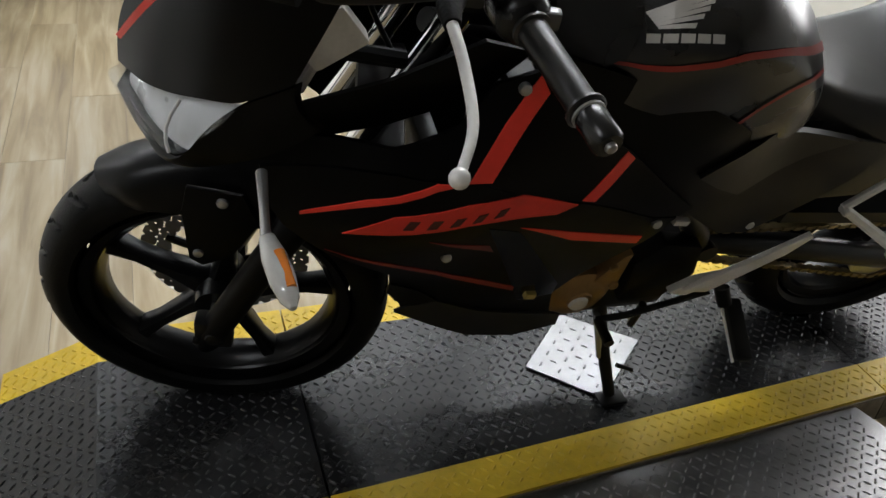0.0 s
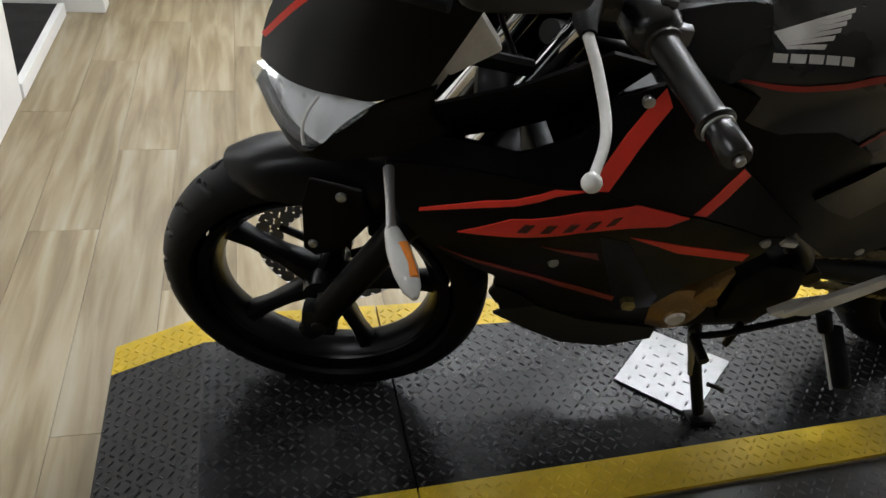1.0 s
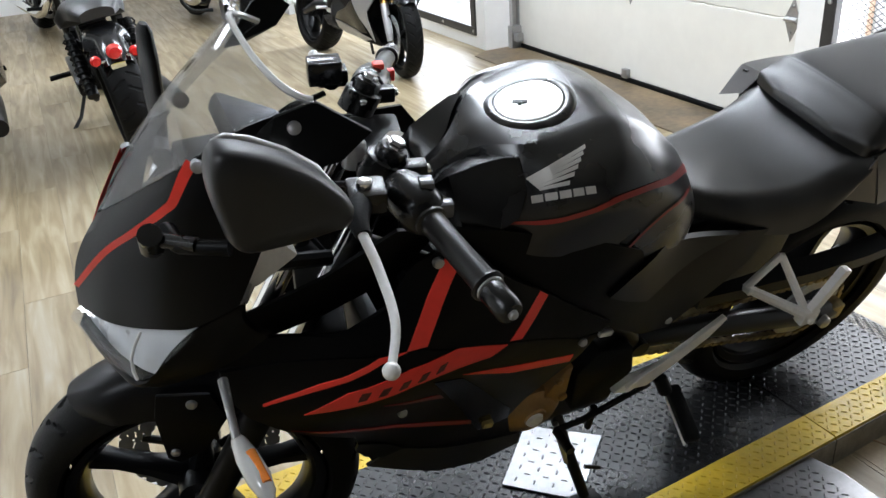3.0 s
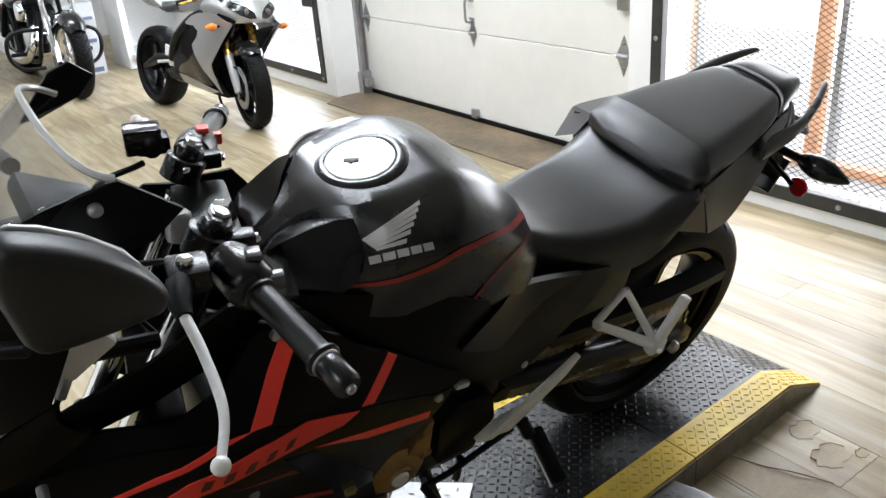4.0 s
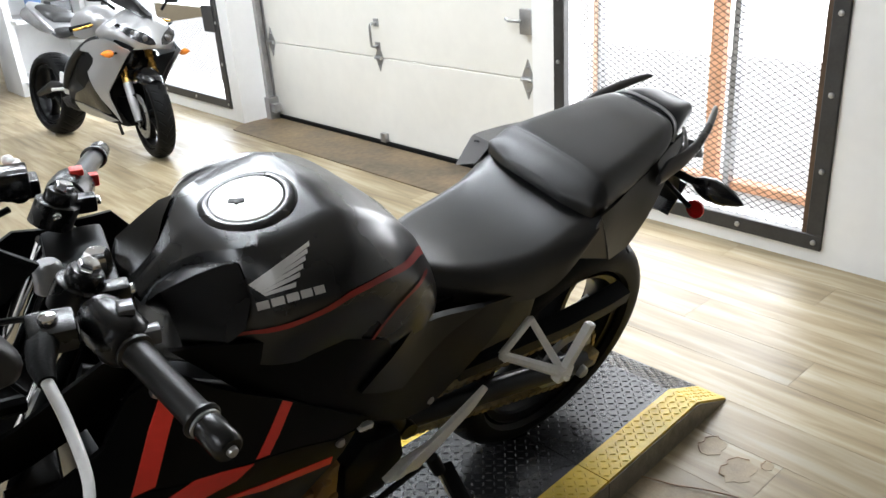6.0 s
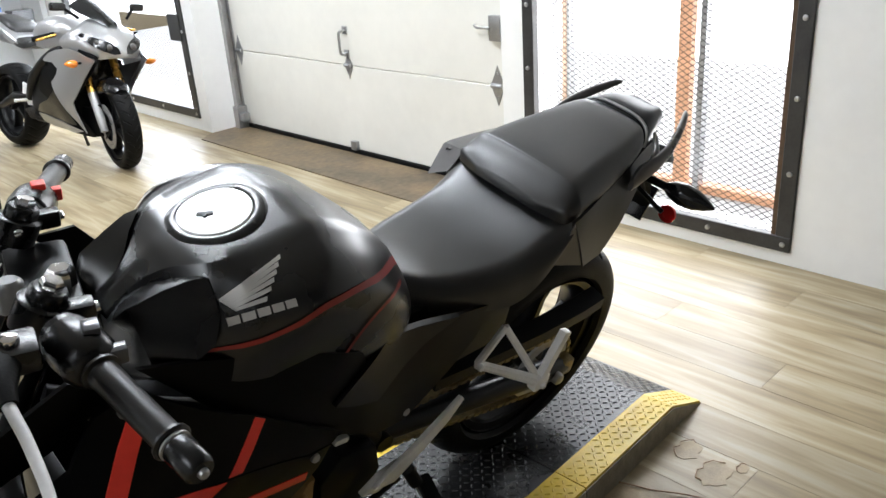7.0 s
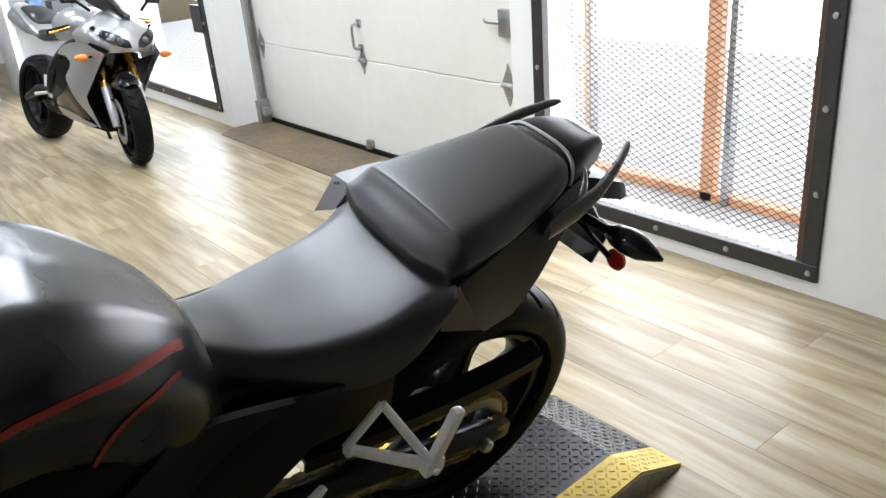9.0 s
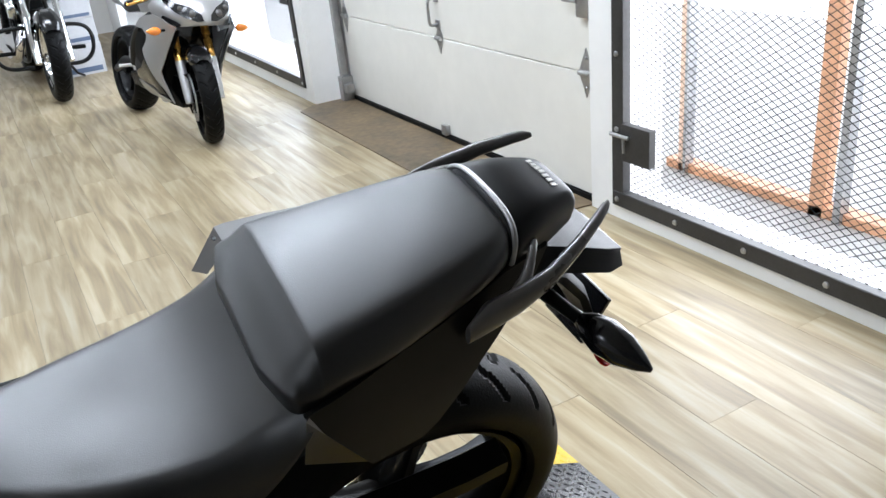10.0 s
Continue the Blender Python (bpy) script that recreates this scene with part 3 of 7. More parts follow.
lug_part("tread", lugs(0.2, 1.52, 0.78, 1.26, lambda x: 0.068, inside=lambda x, y: y < near_y(x) - 0.02 and (x < 1.36 or (x - 1.36) ** 2 + (min(y, 0.94) - 0.94) ** 2 < 0.17 ** 2)), M_ALU, wing, "raised aluminium tread lugs")

sp = thing("stand_plate", "bright aluminium diamond plate under the side stand", "plate")
quad = [(0.87, 1.526), (0.991, 1.399), (1.157, 1.549), (1.02, 1.675)]
part("plate", flat(quad, PZ + 0.0025, PZ + 0.006), M_ALU, sp, smooth=False)


def in_quad(x, y):
    for (ax, ay), (bx, by) in zip(quad, quad[1:] + quad[:1]):
        if (bx - ax) * (y - ay) - (by - ay) * (x - ax) < 0.012 * math.hypot(bx - ax, by - ay):
            return False
    return True


lug_part("tread", lugs(0.86, 1.17, 1.39, 1.69, lambda x: PZ + 0.006, 0.03, inside=in_quad), M_ALU, sp, "raised aluminium tread lugs")

# ---- the black sport motorcycle ----
BIKE = Matrix.Translation((0.2648, 1.6577, 0.0878)) @ pose(0, 0, 0, 0, 0, -2.2) @ pose(0, 0, 0, 19.5, 0, 0)
bike = thing("motorcycle", "matte black sport motorcycle with red stripes on its side stand", "motorcycle", BIKE)
RAKE, STEER = 25.3, -13.5
HEAD = Vector((-0.098, 0, 0))
AXIS = Vector((math.sin(radians(RAKE)), 0, math.cos(radians(RAKE))))
TURNED = Matrix.Translation(HEAD) @ Matrix.Rotation(radians(STEER), 4, AXIS) @ Matrix.Translation(-HEAD)


def along(z, off=0.0):
    """A point of the steering axis at the height z, off metres ahead of it."""
    return Vector((-0.098 + z * math.tan(radians(RAKE)) - off, 0, z))


# -- wheels --
def tyre_mesh(R, wid, rb, grooves, n=416):
    prof = []
    hw = wid / 2
    hh = (R - rb)
    for j in range(-20, 21):
        k = j / 2
        a = radians(k * 11.2)
        s, c = math.sin(a), math.cos(a)
        y = hw * (abs(s) ** 0.9) * (1 if s >= 0 else -1)
        r = R - hh * 0.52 + hh * 0.52 * c if abs(a) < math.pi / 2 else R - hh * 0.52 + hh * 0.9 * c
        if abs(k) == 10:
            y *= 0.84
        prof.append((max(r, rb), y))
    bm = lathe(prof, n)
    for v in bm.verts:
        r, y = math.hypot(v.co.x, v.co.z), v.co.y
        t = abs(y) / hw
        if 0.10 < t < 0.86 and r > R - hh * 0.5:
            a = math.atan2(v.co.z, v.co.x) / (2 * math.pi) * grooves
            ph = (a + (0.5 if y > 0 else 0) + t * 0.75) % 1
            if ph < 0.17 and (0.22 < t < 0.84 or ((int(a) % 2) and t < 0.5)):
                q = (r - 0.005) / r
                v.co.x, v.co.z = v.co.x * q, v.co.z * q
    return bm


def wheel(parent, m, R, wid, rb, name, disc_side, spokes=5, disc_r=0.148, rim_mat=None, grooves=26, phase=2.65):
    """A cast wheel: tyre, rim with hub and spokes, brake disc; its axle lies along y."""
    w = new(name)
    w.parent, w.matrix_basis, w.empty_display_size = parent, m, 0.05
    rim_mat = rim_mat or M_SATIN
    part("tyre", tyre_mesh(R, wid, rb, grooves), M_RUBBER, w, "black treaded tyre", angle=22)
    rw = wid * 0.36
    rim = lathe([(rb + 0.004, -rw - 0.008), (rb + 0.006, -rw), (rb - 0.012, -rw + 0.004), (rb - 0.022, -rw * 0.4), (rb - 0.026, 0), (rb - 0.022, rw * 0.4), (rb - 0.012, rw - 0.004), (rb + 0.006, rw), (rb + 0.004, rw + 0.008)], 64)
    rim = join(rim, lathe([(rb - 0.018, -rw * 0.8), (rb - 0.032, -rw * 0.35), (rb - 0.032, rw * 0.35), (rb - 0.018, rw * 0.8)], 64))
    part("rim", rim, rim_mat, w, "black cast rim", angle=50)
    part("hub", lathe([(0.012, -rw - 0.012), (0.036, -rw - 0.012), (0.04, -rw * 0.6), (0.034, 0), (0.04, rw * 0.6), (0.036, rw + 0.012), (0.012, rw + 0.012)], 32), rim_mat, w)
    for k in range(spokes):
        a = 2 * math.pi * k / spokes + phase
        rings = []
        for r, wd, dp in ((0.03, 0.022, rw * 0.7), (0.09, 0.014, rw * 0.5), (0.15, 0.012, rw * 0.45), (rb - 0.026, 0.017, rw * 0.55)):
            ring = []
            for u, v in ((-1, -0.6), (-0.6, -1), (0.6, -1), (1, -0.6), (1, 0.6), (0.6, 1), (-0.6, 1), (-1, 0.6)):
                ring.append((r * math.cos(a) - u * wd * math.sin(a), v * dp, r * math.sin(a) + u * wd * math.cos(a)))
            rings.append(ring)
        part("spoke", loft(rings), rim_mat, w)
    if disc_r:
        y = disc_side * (rw + 0.03)
        d = brake_disc(disc_r)
        part("brake_disc", moved(d, Matrix.Translation((0, y, 0))), M_STEEL, w, "drilled steel brake disc", angle=30)
        part("disc_carrier", join(*[tube([(0.03 * math.cos(a), y * 0.8, 0.03 * math.sin(a)), (disc_r * 0.72 * math.cos(a + 0.3), y, disc_r * 0.72 * math.sin(a + 0.3))], 0.008, 8) for a in [k * 2 * math.pi / 5 for k in range(5)]]), M_BLACKMETAL, w)
    return w


def brake_disc(R, n=36):
    """A ring with round holes through it: holes set in each cell."""
    bm = bmesh.new()
    r0, r1, th = R * 0.64, R, 0.0025
    rows = [r0, r0 + (r1 - r0) * 0.5, r1]
    for s in range(n):
        for q in range(2):
            a0, a1 = 2 * math.pi * (s + q * 0.5) / n, 2 * math.pi * (s + 1 + q * 0.5) / n
            ra, rb_ = rows[q], rows[q + 1]
            rc, ac = (ra + rb_) / 2, (a0 + a1) / 2
            hr = (rb_ - ra) * 0.16
            outer, inner = [], []
            for k in range(8):
                t = k * math.pi / 4 + math.pi / 8
                u, v = math.cos(t), math.sin(t)
                m = max(abs(u), abs(v))
                rr, aa = rc + (rb_ - ra) / 2 * u / m, ac + (a1 - a0) / 2 * v / m
                outer.append((rr, aa))
                inner.append((rc + hr * u, ac + hr * v / rc))
            for y in (-th, th):
                vo = [bm.verts.new((r * math.cos(a), y, r * math.sin(a))) for r, a in outer]
                vi = [bm.verts.new((r * math.cos(a), y, r * math.sin(a))) for r, a in inner]
                if (s + q) % 3 == 2:
                    bm.faces.new(vo)
                    for v in vi:
                        bm.verts.remove(v)
                else:
                    for k in range(8):
                        j = (k + 1) % 8
                        bm.faces.new((vo[k], vo[j], vi[j], vi[k]))
    bmesh.ops.remove_doubles(bm, verts=bm.verts[:], dist=0.0002)
    edge = lathe([(r1, -th), (r1, th)], 72)
    edge2 = lathe([(r0, -th), (r0, th)], 72)
    return join(bm, edge, edge2)


front = wheel(bike, TURNED @ Matrix.Translation((0, 0, 0.293)), 0.293, 0.112, 0.221, "front_wheel", 1)
rear = wheel(bike, Matrix.Translation((1.38, 0, 0.314)), 0.314, 0.140, 0.221, "rear_wheel", 1, disc_r=0.11, grooves=22)

# -- fork --
FD = AXIS
for s in (-1, 1):
    base = Vector((0.004, s * 0.098, 0.293))
    def up(k, fy=0.0):
        return base + FD * k + Vector((0, fy, 0))
    leg = new("fork_leg")
    leg.parent, leg.matrix_basis = bike, TURNED
    part("slider", tube([up(-0.045), up(-0.02), up(0.05), up(0.27), up(0.30), up(0.31)], [0.02, 0.026, 0.0255, 0.0265, 0.029, 0.022], 20), M_MATTE, leg, "black painted fork slider")
    part("tube", tube([up(0.30), up(0.72)], 0.0195, 16), M_CHROME, leg, "polished fork tube")
    part("axle_clamp", join(moved(box(-0.032, 0.03, -0.018, 0.018, -0.03, 0.03, 0.008), Matrix.Translation(base)), bolt(base + Vector((0.0, s * 0.02, 0)), (0, s, 0), 0.014, 0.008), bolt(base + Vector((-0.028, s * 0.018, -0.012)), (0, s, 0), 0.007)), M_BLACKMETAL, leg)
axle = part("front_axle", tube([(0.0, -0.115, 0.293), (0.0, 0.115, 0.293)], 0.011, 12), M_STEEL, bike, m=TURNED)
part("caliper", moved(box(0.06, 0.13, 0.05, 0.10, 0.36, 0.46, 0.012), Matrix()), M_BLACKMETAL, bike, "black brake caliper", m=TURNED)
part("fork_crown", join(box(0.20, 0.27, -0.125, 0.125, 0.70, 0.735, 0.01), box(0.30, 0.38, -0.115, 0.115, 0.925, 0.955, 0.01)), M_BLACKMETAL, bike, "black fork yokes", m=TURNED)
part("stem_nut", join(lathe([(0.0001, 0.02), (0.013, 0.02), (0.018, 0.012), (0.018, -0.01)], 6)), M_CHROME, bike, "bright stem nut", m=TURNED @ Matrix.Translation(along(0.965)) @ pose(0, 0, 0, 90, 0, 0))


# -- front mudguard --
def mudguard(R, wid, a0, a1, n=28):
    rings = []
    for i in range(n + 1):
        t = i / n
        a = radians(a0 + (a1 - a0) * t)
        w = wid * (0.35 + 0.65 * min(1, math.sin(math.pi * min(1, t * 1.25 + 0.08)) * 1.5 + (0.45 if t > 0.5 else 0)))
        w = min(w, wid)
        ring = []
        for k in range(13):
            q = -1 + k / 6
            y = w * math.sin(q * math.pi / 2) ** 1 if abs(q) < 1 else w * q
            drop = 0.10 * (1 - math.cos(q * math.pi / 2)) ** 1.3 * (0.55 + 0.5 * (1 - abs(2 * t - 1)))
            r = R - drop
            ring.append((r * math.cos(a), y, r * math.sin(a)))
        for k in range(12, -1, -1):
            q = -1 + k / 6
            y = w * 0.94 * (math.sin(q * math.pi / 2) if abs(q) < 1 else q)
            drop = 0.10 * (1 - math.cos(q * math.pi / 2)) ** 1.3 * (0.55 + 0.5 * (1 - abs(2 * t - 1)))
            r = R - drop - 0.005
            ring.append((r * math.cos(a), y, r * math.sin(a)))
        rings.append(ring)
    return loft(rings)


WH = TURNED @ Matrix.Translation((0, 0, 0.293))
part("front_mudguard", mudguard(0.325, 0.072, 122, 42), M_SATIN, bike, "satin black front mudguard", m=WH)
for s in (-1, 1):
    brace = slab([(-0.025, 0.31), (0.055, 0.30), (0.075, 0.24), (0.035, 0.17), (-0.01, 0.145), (-0.03, 0.16), (-0.035, 0.26)], s * 0.079, s * 0.087, 0.003)
    part("mudguard_brace", brace, M_MATTE, bike, "flat black mudguard bracket", m=WH)
    part("brace_bolt", bolt((0.025, s * 0.087, 0.285), (0, s, 0), 0.009), M_STEEL, bike, "bright bolt", m=WH)
    part("brace_bolt", bolt((-0.015, s * 0.087, 0.175), (0, s, 0), 0.008), M_STEEL, bike, "bright bolt", m=WH)


# -- nose --
def on_curve(pts, v):
    """A point of a smooth line through pts at v from 0 to 1; the far side of the nose is slimmer and droops."""
    line = smooth_line(pts, 8)
    k = min(1.0, abs(v)) * (len(line) - 1)
    i = min(int(k), len(line) - 2)
    p = line[i].lerp(line[i + 1], k - i)
    if v > 0:
        y = p.y * -0.42
        drop = 2.0 * y * max(0.9, min(1.0, 1 - p.x / 0.19)) if p.z > 0.95 else 0.0
        p = Vector((-0.05 + (p.x + 0.05) * 0.5, y, p.z - drop))
    return p


NOSE_TOP = [(-0.045, 0, 0.957), (-0.016, -0.045, 1.003), (0.011, -0.085, 1.048), (0.038, -0.12, 1.088), (0.064, -0.145, 1.121), (0.111, -0.162, 1.160), (0.150, -0.165, 1.172), (0.192, -0.165, 1.180)]
NOSE_LOW = [(-0.101, 0, 0.806), (-0.073, -0.06, 0.826), (-0.042, -0.10, 0.843), (-0.008, -0.14, 0.869), (0.025, -0.168, 0.887), (0.055, -0.185, 0.913), (0.083, -0.197, 0.937)]


def edge_base(v):
    return on_curve(NOSE_TOP, v)


def edge_low(v):
    return on_curve(NOSE_LOW, v)


def sheet(fa, fb, bulge, nu=28, nv=14, thick=0.004, v0=-1.0, v1=1.0):
    """A skin from the curve fa to the curve fb, bowed out by bulge, with thickness."""
    outer, inner = [], []
    for j in range(nv + 1):
        s = j / nv
        ro, ri = [], []
        for i in range(nu + 1):
            v = v0 + (v1 - v0) * i / nu
            a, b = fa(v), fb(v)
            p = a.lerp(b, s)
            out = Vector((-0.8 * (1 - abs(v)) - 0.15, v, 0.35)).normalized()
            p = p + out * bulge * math.sin(math.pi * s)
            ro.append(p)
            ri.append(p - out * thick)
        outer.append(ro)
        inner.append(ri)
    bm = bmesh.new()
    vo = [[bm.verts.new(p) for p in r] for r in outer]
    vi = [[bm.verts.new(p) for p in r] for r in inner]
    for j in range(nv):
        for i in range(nu):
            bm.faces.new((vo[j][i], vo[j][i + 1], vo[j + 1][i + 1], vo[j + 1][i]))
            bm.faces.new((vi[j][i], vi[j + 1][i], vi[j + 1][i + 1], vi[j][i + 1]))
    for j in range(nv):
        for i in (0, nu):
            bm.faces.new((vo[j][i], vo[j + 1][i], vi[j + 1][i], vi[j][i]))
    for i in range(nu):
        for j in (0, nv):
            bm.faces.new((vo[j][i], vi[j][i], vi[j][i + 1], vo[j][i + 1]))
    bmesh.ops.remove_doubles(bm, verts=bm.verts[:], dist=1e-5)
    return bm


part("nose_cowl", sheet(edge_base, edge_low, 0.014, 40, 16), M_MATTE, bike, "matte black nose cowl")


def screen_top(v):
    y = (0.162 if v < 0 else 0.06) * math.sin(v * math.pi / 2)
    return Vector((0.148 + 0.045 * v * v, y, 1.194 - (0.012 if v < 0 else 0.03) * v * v))


def screen_base(v):
    return edge_base(v) + Vector((0.0, 0.0, 0.002))


scr = part("windscreen", sheet(screen_base, screen_top, 0.008, 32, 14, 0.003), M_SCREEN, bike, "clear windscreen")
scr.visible_shadow = False
part("screen_rim", tube([screen_top(-1 + k / 12) for k in range(25)], 0.004, 8), M_CLEAR, bike, "bright edge of the windscreen")


def cowl_at(v, s, out=0.0):
    a, b = edge_base(v), edge_low(v)
    o = Vector((-0.8 * (1 - abs(v)) - 0.15, v, 0.35)).normalized()
    return a.lerp(b, s) + o * (0.014 * math.sin(math.pi * s) + out)


def cowl_strip(path, width, side):
    """A decal strip on the nose cowl: path of (v, s)."""
    bm = bmesh.new()
    pts = [cowl_at(side * p.x, p.y, 0.0025) for p in smooth_line([(v, s, 0) for v, s in path], 5)]
    prev = None
    for i, p in enumerate(pts):
        d = (pts[min(i + 1, len(pts) - 1)] - pts[max(i - 1, 0)]).normalized()
        w = d.cross(Vector((-0.5, side, 0.35)).normalized()).normalized() * (width * (0.55 + 0.45 * i / len(pts)))
        pair = (bm.verts.new(p - w), bm.verts.new(p + w))
        if prev:
            bm.faces.new((prev[0], pair[0], pair[1], prev[1]))
        prev = pair
    return bm


STRIPE = [(0.02, 0.77), (0.17, 0.42), (0.32, 0.30), (0.47, 0.215), (0.515, 0.19), (0.535, 0.13), (0.55, 0.07), (0.575, 0.01)]
for s in (-1, 1):
    part("stripe", cowl_strip(STRIPE, 0.0066, s), M_RED, bike, "red stripe")
    part("screen_bolt", bolt(cowl_at(s * 0.60, 0.05), (-0.2, s, 0.3), 0.008), M_STEEL, bike, "bright screen bolt")
    flap = bmesh.new()
    q = [Vector((x if s < 0 else 0.15 + (x - 0.075) * 0.55, s * y * (1 if s < 0 else 0.5), z if s < 0 else z + 0.012)) for x, y, z in ((0.075, 0.165, 1.115), (0.15, 0.168, 1.172), (0.195, 0.168, 1.182), (0.245, 0.20, 1.155), (0.21, 0.205, 1.128), (0.12, 0.195, 1.11))]
    c = Vector((0, s * 0.005, 0))
    va, vb = [flap.verts.new(p) for p in q], [flap.verts.new(p - c) for p in q]
    flap.faces.new(va), flap.faces.new(vb[::-1])
    for i in range(6):
        j = (i + 1) % 6
        flap.faces.new((va[i], vb[i], vb[j], va[j]))
    part("cowl_wing", flap, M_PLASTIC, bike, "black inner cowl wing", smooth=False)
    part("screen_bolt", bolt((0.168, s * 0.175, 1.161) if s < 0 else (0.20, 0.088, 1.173), (-0.1, s, 0.3), 0.008), M_STEEL, bike, "bright screen bolt")

# -- headlight --
LAMP_LOW = [(-0.112, 0, 0.770), (-0.088, -0.07, 0.773), (-0.064, -0.12, 0.784), (-0.045, -0.15, 0.796)]


def lamp_top(v):
    return edge_low(v * 0.70) + Vector((0.004, 0, -0.003))


def lamp_low(v):
    return on_curve(LAMP_LOW, v)


for s in (-1, 1):
    v0, v1 = (-1.0, 0.0) if s < 0 else (0.0, 1.0)
    hl = new("headlight")
    hl.parent = bike
    lens = part("lens", sheet(lamp_top, lamp_low, 0.010, 20, 10, 0.0025, v0, v1), M_LENS, hl, "clear headlight lens")
    lens.visible_shadow = False

    def back_top(v):
        return lamp_top(v) + Vector((0.018, 0, -0.001))

    def back_low(v):
        return lamp_low(v) + Vector((0.020, 0, 0.001))
    part("reflector", sheet(back_top, back_low, 0.003, 20, 10, 0.002, v0, v1), M_REFLECT, hl, "dull silver reflector")
    rib = [lamp_top(s * 0.52).lerp(lamp_low(s * 0.93), t) + Vector((-0.010 * math.sin(math.pi * t), s * 0.006, 0)) for t in (0, 0.25, 0.5, 0.75, 0.95)]
    part("divider", tube(rib, 0.0022, 8), M_WHITEPART, hl, "pale divider rib")
chin = [(-0.108, 0.0, 0.766), (-0.085, 0.07, 0.769), (-0.043, 0.15, 0.791), (-0.008, 0.162, 0.842), (0.028, 0.172, 0.884), (0.086, 0.196, 0.934)]
chin_lo = [(-0.06, 0.0, 0.745), (-0.055, 0.06, 0.745), (-0.040, 0.135, 0.760), (0.02, 0.165, 0.79), (0.07, 0.18, 0.82), (0.115, 0.19, 0.86)]
for s in (-1, 1):
    bm = bmesh.new()
    a = [Vector((p[0], s * p[1], p[2])) for p in chin]
    b = [Vector((p[0], s * p[1], p[2])) for p in chin_lo]
    a, b = smooth_line(a, 4), smooth_line(b, 4)
    rows = [[bm.verts.new(p.lerp(q, t) + Vector((-0.012 * math.sin(math.pi * t), 0, 0))) for p, q in zip(a, b)] for t in (0, 0.25, 0.5, 0.75, 1)]
    back = [[bm.verts.new(v.co + Vector((0.006, -s * 0.004, 0.003))) for v in r] for r in rows]
    for g in (rows, back):
        for r0, r1 in zip(g, g[1:]):
            for i in range(len(r0) - 1):
                bm.faces.new((r0[i], r0[i + 1], r1[i + 1], r1[i]))
    part("chin_cowl", bm, M_MATTE, bike, "matte black lower nose piece")
part("nose_stay", join(tube([(0.0, -0.08, 0.92), (0.12, -0.13, 0.93), (0.22, -0.12, 0.90)], 0.011, 8), tube([(0.0, 0.08, 0.92), (0.12, 0.13, 0.93), (0.22, 0.12, 0.90)], 0.011, 8), box(0.06, 0.13, -0.05, 0.05, 0.95, 1.02, 0.012)), M_PLASTIC, bike, "black nose stays and instrument back")
part("instrument_panel", moved(box(-0.05, 0.05, -0.075, 0.075, -0.015, 0.015, 0.012), Matrix.Translation((0.165, 0, 1.035)) @ pose(0, 0, 0, 0, 30, 0)), M_PLASTIC, bike, "black instrument panel")
part("stay_bracket", join(moved(box(-0.035, 0.035, -0.012, 0.012, -0.03, 0.03, 0.006), Matrix.Translation((0.125, -0.14, 0.955)) @ pose(0, 0, 0, 0, -35, 0)), tube([(0.10, -0.12, 0.86), (0.13, -0.12, 0.93)], 0.007, 8)), M_SILVER, bike, "bare alloy stay bracket")

# -- side fairings --
FAIR = field([(0.05, 0.80, 0.165), (0.2, 0.824, 0.222), (0.306, 0.816, 0.240), (0.373, 0.777, 0.236), (0.466, 0.755, 0.230), (0.649, 0.692, 0.212), (0.363, 0.93, 0.188), (0.28, 0.885, 0.19), (0.15, 0.86, 0.165), (0.52, 0.805, 0.207),
              (0.08, 0.69, 0.19), (0.121, 0.652, 0.196), (0.149, 0.711, 0.217), (0.247, 0.534, 0.175), (0.255, 0.468, 0.152), (0.345, 0.314, 0.13), (0.576, 0.227, 0.12), (0.474, 0.408, 0.156), (0.371, 0.616, 0.202), (0.596, 0.632, 0.21), (0.58, 0.40, 0.15)])
UPPER = [(0.045, 0.795), (0.10, 0.832), (0.20, 0.842), (0.275, 0.868), (0.315, 0.915), (0.362, 0.935), (0.40, 0.903), (0.52, 0.808), (0.60, 0.738), (0.66, 0.688), (0.645, 0.672), (0.60, 0.678), (0.466, 0.745), (0.373, 0.776), (0.306, 0.812), (0.2, 0.820), (0.10, 0.80)]
LOWER = [(0.05, 0.787), (0.10, 0.797), (0.2, 0.817), (0.306, 0.809), (0.373, 0.773), (0.466, 0.742), (0.60, 0.675), (0.642, 0.669), (0.625, 0.62), (0.59, 0.555), (0.56, 0.48), (0.545, 0.40), (0.575, 0.30), (0.585, 0.232), (0.50, 0.228), (0.42, 0.255), (0.345, 0.305), (0.285, 0.375), (0.25, 0.47), (0.235, 0.545), (0.18, 0.60), (0.12, 0.652), (0.075, 0.70), (0.05, 0.75)]
